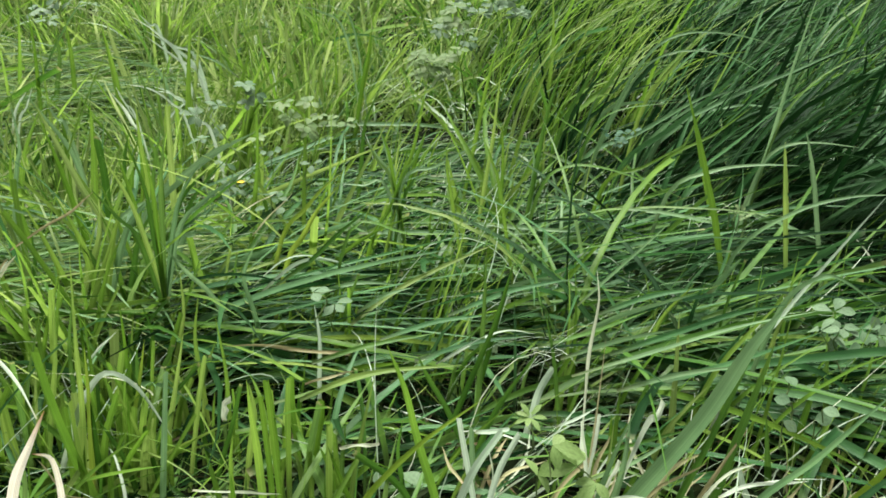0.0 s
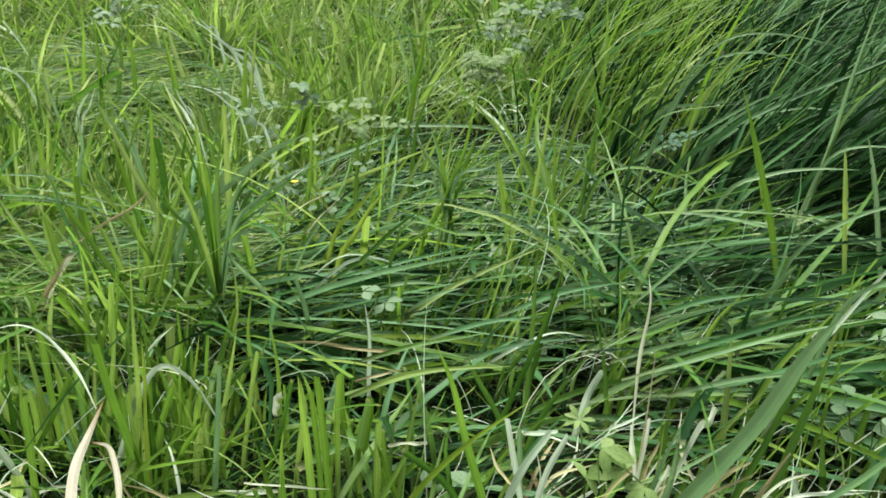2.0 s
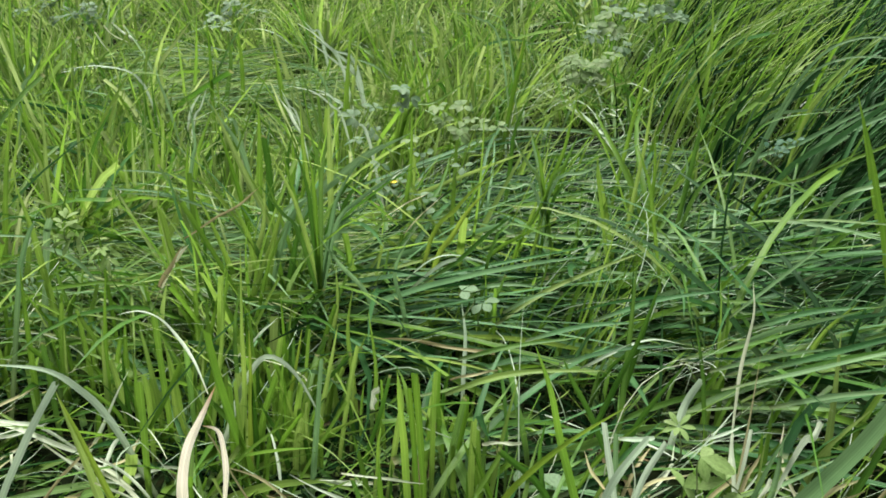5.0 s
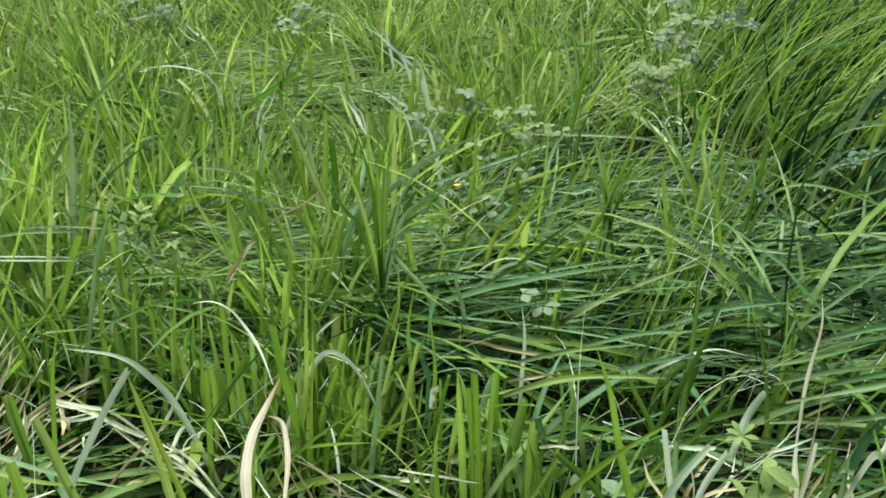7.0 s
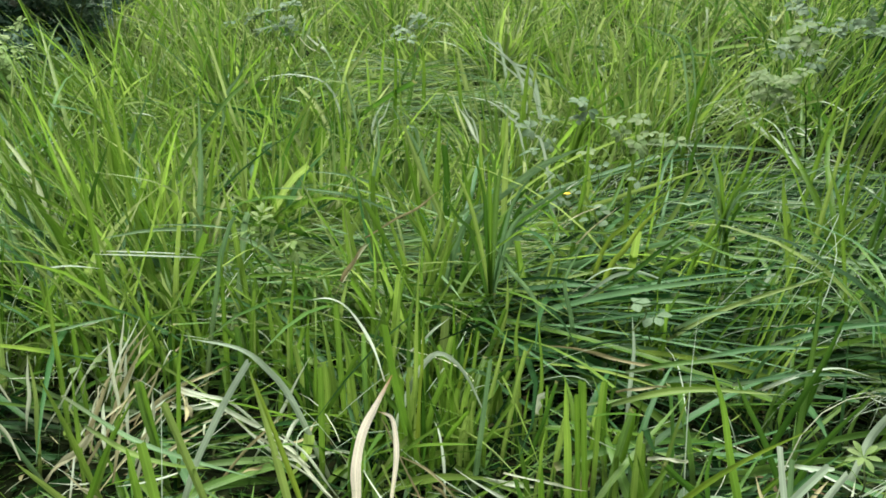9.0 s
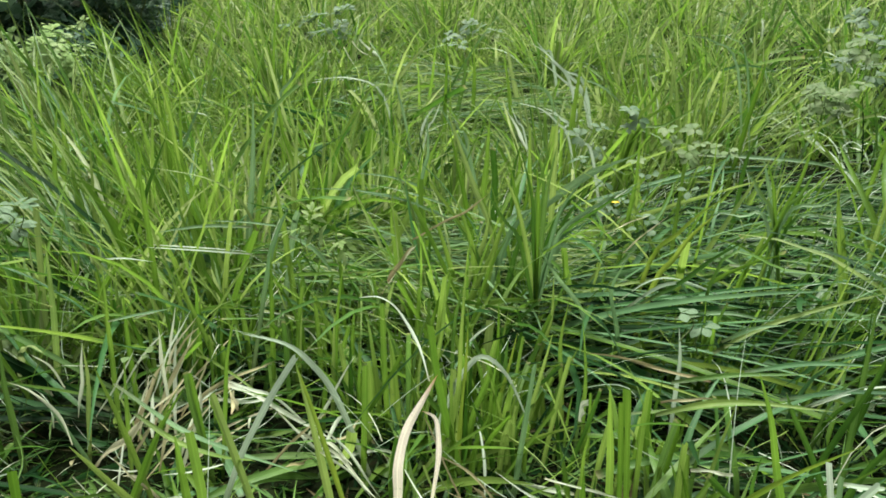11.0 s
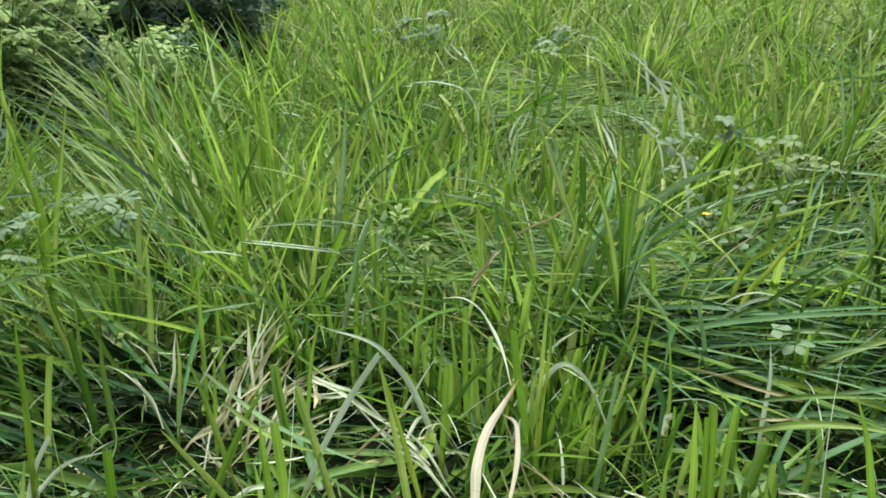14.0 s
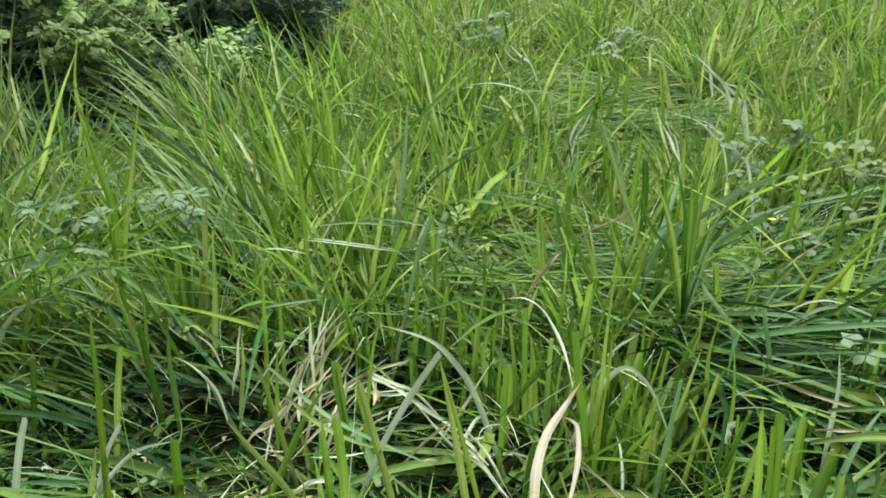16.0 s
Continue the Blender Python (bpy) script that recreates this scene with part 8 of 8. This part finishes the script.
plant("weed_plant", "broad", m_leaf_bright, 0.0250, 0.086, 0.533, "pale green broad-leaved weed beside dry stalks",
      (0.080, 0.525, 0.165), (0.098, 0.522, 0.150), (0.112, 0.519, 0.138), (0.070, 0.524, 0.140))
plant("clover", "sprig", m_leaf_bright, 0.0200, -0.571, 0.818, "pale young vetch sprig with paired oval leaflets",
      (-0.580, 0.800, 0.222), (-0.572, 0.806, 0.205), (-0.590, 0.795, 0.206), (-0.552, 0.818, 0.186), (-0.545, 0.822, 0.180))
plant("weed_plant", "lobed", m_leaf, 0.0221, -0.854, 0.576, "bluish-green weed with lobed leaves held above the grass",
      (-0.871, 0.547, 0.257), (-0.848, 0.578, 0.256), (-0.834, 0.596, 0.255), (-0.889, 0.542, 0.285), (-0.830, 0.532, 0.256), (-0.852, 0.600, 0.228))
plant("weed_plant", "lobed", m_leaf, 0.0183, -0.944, 0.521, "bluish-green lobed leaves of a weed low in fallen grass",
      (-0.952, 0.503, 0.246), (-0.946, 0.514, 0.222), (-0.935, 0.532, 0.214), (-0.951, 0.505, 0.211), (-0.971, 0.472, 0.243), (-0.936, 0.540, 0.224), (-0.947, 0.514, 0.225), (-0.914, 0.511, 0.194))
plant("clover", "trefoil", m_leaf, 0.0148, -0.851, 0.418, "small clover leaves between fallen blades",
      (-0.848, 0.413, 0.213), (-0.854, 0.403, 0.207))
plant("clover", "round", m_leaf_pale, 0.0102, -0.621, 0.554, "pale rounded leaves beside dead straw",
      (-0.621, 0.545, 0.129), (-0.629, 0.536, 0.135), (-0.613, 0.553, 0.136))
plant("weed_plant", "serrate", m_leaf_pale, 0.0205, -0.210, 1.268, "pale serrated weed leaves over pressed grass",
      (-0.230, 1.256, 0.261), (-0.189, 1.262, 0.264), (-0.205, 1.260, 0.241), (-0.239, 1.254, 0.283), (-0.176, 1.264, 0.256), (-0.276, 1.220, 0.239), (-0.198, 1.201, 0.261), (-0.231, 1.283, 0.256), (-0.202, 1.275, 0.282), (-0.153, 1.304, 0.246))
plant("weed_plant", "trefoil", m_leaf, 0.0153, -0.270, 1.214, "green trefoil weed with a small yellow flower",
      (-0.302, 1.195, 0.225), (-0.265, 1.204, 0.224), (-0.313, 1.193, 0.170), (-0.248, 1.207, 0.150), (-0.195, 1.216, 0.200), (-0.292, 1.198, 0.175), (-0.318, 1.200, 0.205), (-0.252, 1.226, 0.218), (-0.304, 1.198, 0.166), (-0.265, 1.167, 0.166), (-0.195, 1.265, 0.210), (-0.287, 1.185, 0.191))
plant("weed_plant", "serrate", m_leaf, 0.0228, -0.373, 1.463, "soft green weed leaves among upright grass",
      (-0.390, 1.452, 0.245), (-0.347, 1.462, 0.277), (-0.419, 1.444, 0.187), (-0.327, 1.466, 0.263), (-0.423, 1.430, 0.231), (-0.340, 1.455, 0.280), (-0.394, 1.470, 0.195), (-0.341, 1.444, 0.248))
plant("weed_plant", "serrate", m_leaf_pale, 0.0255, -0.025, 1.787, "pale lobed weed rising beside tall grass",
      (-0.060, 1.768, 0.288), (-0.022, 1.769, 0.286), (0.009, 1.769, 0.292), (0.001, 1.769, 0.250), (-0.034, 1.769, 0.260), (-0.059, 1.813, 0.313), (-0.038, 1.759, 0.276), (0.028, 1.767, 0.307), (-0.060, 1.821, 0.249), (-0.011, 1.764, 0.253))
plant("weed_plant", "lobed", m_leaf, 0.0250, 0.057, 1.962, "green leafy weed at the edge of the tall grass",
      (-0.008, 1.949, 0.329), (0.031, 1.948, 0.326), (0.040, 1.948, 0.389), (0.105, 1.945, 0.390), (0.139, 1.943, 0.385), (-0.033, 1.949, 0.401), (0.005, 1.949, 0.412), (0.170, 1.941, 0.368), (-0.009, 1.983, 0.343), (0.054, 2.001, 0.302), (0.020, 1.905, 0.387), (0.137, 1.945, 0.400), (0.076, 1.948, 0.367), (0.025, 1.978, 0.419), (0.003, 1.969, 0.425), (0.158, 1.924, 0.366))
plant("clover", "trefoil", m_leaf, 0.0167, 0.409, 0.764, "bluish clover leaves half under fallen grass",
      (0.377, 0.768, 0.144), (0.395, 0.758, 0.153), (0.409, 0.751, 0.155), (0.421, 0.744, 0.151), (0.401, 0.755, 0.131), (0.413, 0.706, 0.155), (0.396, 0.785, 0.158), (0.445, 0.751, 0.149), (0.432, 0.753, 0.146), (0.396, 0.769, 0.140))
plant("clover", "round", m_leaf, 0.0134, 0.312, 0.659, "small rounded leaves low beside broad blades",
      (0.302, 0.654, 0.110), (0.324, 0.643, 0.118), (0.306, 0.652, 0.130), (0.328, 0.641, 0.129), (0.299, 0.655, 0.154))
plant("clover", "round", m_leaf, 0.0209, -0.047, 0.668, "two round bluish-green leaves close to the ground",
      (-0.058, 0.657, 0.054), (-0.035, 0.659, 0.050))
plant("clover", "trefoil", m_leaf_pale, 0.0077, 0.380, 1.044, "tiny pale sprig in dark grass",
      (0.372, 1.033, 0.186), (0.384, 1.029, 0.183), (0.378, 1.031, 0.191), (0.367, 1.039, 0.192), (0.394, 1.046, 0.181), (0.383, 1.027, 0.183))
plant("clover", "trefoil", m_leaf_shaded, 0.0131, 0.294, 1.409, "dark trefoil leaves deep inside tall grass",
      (0.277, 1.413, 0.211), (0.300, 1.408, 0.208), (0.318, 1.405, 0.216), (0.292, 1.410, 0.193), (0.295, 1.419, 0.206), (0.279, 1.377, 0.208), (0.304, 1.390, 0.214), (0.291, 1.372, 0.202))
plant("clover", "round", m_leaf, 0.0155, -0.261, 1.150, "rounded leaves under a small yellow flower",
      (-0.237, 1.146, 0.144), (-0.267, 1.139, 0.152), (-0.243, 1.145, 0.171), (-0.298, 1.131, 0.181))
plant("clover", "round", m_leaf, 0.0085, -0.560, 0.326, "round clover leaves near bare soil",
      (-0.561, 0.314, 0.108), (-0.558, 0.318, 0.102), (-0.564, 0.309, 0.103), (-0.555, 0.322, 0.109))
plant("clover", "pinnate", m_leaf, 0.0105, -0.635, 0.798, "small pinnate leaf between upright blades",
      (-0.635, 0.788, 0.147))
plant("weed_plant", "lobed", m_leaf, 0.0241, -1.181, 1.798, "leafy weed standing in the far grass",
      (-1.199, 1.775, 0.412), (-1.178, 1.788, 0.385), (-1.222, 1.759, 0.400), (-1.165, 1.797, 0.418), (-1.149, 1.806, 0.384), (-1.196, 1.776, 0.372), (-1.188, 1.822, 0.379), (-1.125, 1.786, 0.370), (-1.247, 1.725, 0.396), (-1.138, 1.815, 0.430), (-1.203, 1.757, 0.414), (-1.166, 1.845, 0.395))
plant("weed_plant", "lobed", m_leaf, 0.0232, -0.833, 1.889, "pale leaves at the top of a weed in far grass",
      (-0.826, 1.873, 0.395), (-0.851, 1.862, 0.376), (-0.807, 1.881, 0.389), (-0.868, 1.837, 0.372), (-0.869, 1.905, 0.348), (-0.779, 1.919, 0.382))
plant("weed_plant", "serrate", m_leaf_pale, 0.0259, -0.008, 1.726, "pale broad weed leaves behind pressed grass",
      (0.014, 1.710, 0.367), (0.036, 1.710, 0.347), (-0.008, 1.710, 0.377), (-0.030, 1.710, 0.290), (0.003, 1.710, 0.296), (-0.053, 1.709, 0.301), (0.032, 1.717, 0.366), (-0.040, 1.724, 0.305), (0.022, 1.730, 0.394), (-0.003, 1.720, 0.279), (-0.007, 1.760, 0.284), (-0.060, 1.685, 0.291))

# the small yellow flower
flower = clump("yellow_flower", -0.318, 1.285, "tiny yellow flower on a thin stalk among trefoil leaves", "flower")
fz = 0.152 - flower.location.z
for k in range(5):
    V, F, uv = leaflet(0.008, 0.006, tau * k / 5, 0.5, blunt=0.8)
    make_mesh("petal", V + np.array([0, 0, fz]), F, uv, m_petal, flower)
tube("stalk", [(0, 0.006, -0.003), (0.002, 0.004, fz * 0.6), (0, 0, fz)], 0.0012, 0.0008, m_stem, flower)


def shrub(x, y, height, spread, count, mat, size, label, style="lobed"):
    """A leafy shrub: several arching stems, each set with three-part leaves."""
    root = clump("shrub", x, y, label, "shrub")
    stems = max(5, count // 14)
    for k in range(stems):
        a_ = rng.uniform(0, tau)
        out = spread * math.sqrt(rng.uniform(0.05, 1))
        h = height * rng.uniform(0.55, 1.0)
        top = np.array([cos(a_) * out, sin(a_) * out, h])
        pts = [(cos(a_) * 0.02, sin(a_) * 0.02, -0.01), tuple(top * np.array([0.35, 0.35, 0.55])), tuple(top)]
        tube("stem", pts, 0.0025, 0.001, m_stem, root)
        c = spline(pts, 20)
        for _ in range(count // stems):
            u = rng.uniform(0.25, 1)
            p = c[int(u * 20)] + rng.normal(0, 0.035, 3)
            p[2] = max(p[2], 0.03)
            tilt = Euler((rng.normal(0, 0.45), rng.normal(0, 0.45), 0)).to_matrix().to_4x4()
            leaf_object(style, mat, root, p, size * rng.uniform(0.65, 1.15), tilt @ Matrix.Rotation(rng.uniform(0, tau), 4, "Z"))
    return root


shrub(-1.92, 1.16, 0.47, 0.22, 230, m_leaf_shrub, 0.034, "pale yellow-green leafy shrub at the meadow's edge")
shrub(-2.00, 1.30, 0.46, 0.21, 230, m_leaf_shrub, 0.034, "pale green shrub with deeply lobed leaves")
shrub(-2.30, 1.28, 0.46, 0.18, 150, m_leaf, 0.036, "soft green shrub with lobed leaves")
shrub(-1.88, 1.50, 0.30, 0.16, 170, m_leaf_shrub, 0.031, "low pale shrub spilling over the grass edge")
shrub(-2.35, 1.85, 0.50, 0.24, 220, m_leaf_hedge, 0.038, "dull blue-green shrub behind the meadow, shade put into its colour")
shrub(-2.18, 2.15, 0.46, 0.22, 200, m_leaf_hedge, 0.038, "dull blue-green shrub behind the meadow, shade put into its colour")
shrub(-2.50, 2.50, 0.52, 0.25, 180, m_leaf_hedge, 0.040, "dull blue-green shrub behind the meadow, shade put into its colour")
shrub(-2.75, 1.60, 0.60, 0.25, 160, m_leaf_shaded, 0.040, "tall green shrub, darkened in colour for shade")
shrub(-2.40, 0.98, 0.45, 0.22, 170, m_leaf_shaded, 0.036, "dark leafy shrub beside fallen grass")


def leaf_mass(name, n, x, y, z, size, mat, label):
    """Foliage too far or deep to count, one mesh."""
    V0, F0, U0 = join_parts([leaflet(1, 0.72, radians(a), radians(12), blunt=0.75, rows=4) for a in (0, 90, -90)])
    V0, F0 = np.array(V0), np.array(F0)
    az, tx, ty = rng.uniform(0, tau, n), rng.normal(0, 0.5, n), rng.normal(0, 0.5, n)
    ca, sa = np.cos(az)[:, None], np.sin(az)[:, None]
    X = V0[None, :, 0] * ca - V0[None, :, 1] * sa
    Y = V0[None, :, 0] * sa + V0[None, :, 1] * ca
    Z = V0[None, :, 2] + X * tx[:, None] + Y * ty[:, None]
    P = np.stack([X, Y, Z], 2) * size[:, None, None] + np.stack([x, y, z], 1)[:, None]
    F = (F0[None] + np.arange(n)[:, None, None] * len(V0)).reshape(-1, 4)
    ob = make_mesh(name, P.reshape(-1, 3), F, np.tile(U0, (n, 1)), mat)
    return tagged(ob, label, "foliage", kind="stuff")


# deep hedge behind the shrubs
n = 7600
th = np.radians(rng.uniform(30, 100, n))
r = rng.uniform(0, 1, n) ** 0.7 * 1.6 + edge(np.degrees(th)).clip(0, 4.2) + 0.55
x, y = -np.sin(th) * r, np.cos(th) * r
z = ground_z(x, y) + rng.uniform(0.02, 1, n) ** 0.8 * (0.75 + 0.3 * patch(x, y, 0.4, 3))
leaf_mass("hedge_foliage", n, x, y, z, rng.uniform(0.030, 0.046, n), m_leaf_shaded, "dense dark hedge foliage behind the meadow")
n = 1500
th = np.radians(rng.uniform(32, 75, n))
r = edge(np.degrees(th)).clip(0, 4.2) + rng.uniform(0.35, 0.75, n)
x, y = -np.sin(th) * r, np.cos(th) * r
z = ground_z(x, y) + rng.uniform(0.1, 1, n) * 0.75
leaf_mass("hedge_foliage", n, x, y, z, rng.uniform(0.026, 0.042, n), m_leaf_hedge, "dull blue-green leaves at the front of the hedge")
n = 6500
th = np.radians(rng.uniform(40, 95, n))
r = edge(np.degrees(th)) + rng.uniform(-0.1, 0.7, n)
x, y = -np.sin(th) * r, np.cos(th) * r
leaf_mass("undergrowth", n, x, y, ground_z(x, y) + rng.uniform(0.01, 0.15, n), rng.uniform(0.022, 0.038, n), m_leaf_shaded, "low dark undergrowth at the foot of shrubs")

# dim shoots and rotting leaves that half cover the soil of the trodden spot
for mat, count, tone in ((m_green, 170, "dull green shoots"), (m_shaded, 160, "dark green shoots"), (m_brown, 60, "rotting brown leaves")):
    x, y = rng.normal(-0.70, 0.10, count), rng.normal(0.40, 0.09, count)
    grass("trodden_grass", mat, x, y, D(U(-180, 180, count)), D(U(2, 50, count)), D(U(-30, 25, count)), U(0.04, 0.13, count), U(0.002, 0.007, count),
          f"{tone} pressed onto dark soil", lift=U(0, 0.015, count), segs=4)

# lighter blades in the upper part of the tall leaning clump
for mat, count, tone in ((m_blue, 620, "bluish-green"), (m_green, 160, "mid-green")):
    x, y = scatter(count, -38, -12, 1.75, 2.9, 0.02, 6)
    n = len(x)
    grass("leaning_tall_grass", mat, x, y, D(-84 + rng.normal(0, 24, n)), D(U(40, 78, n)), D(rng.normal(14, 24, n)), U(0.32, 0.55, n), broad(n, 0.6),
          f"{tone} blades in the upper part of the tall leaning clump", segs=7, curl=rng.normal(0, 0.35, n))
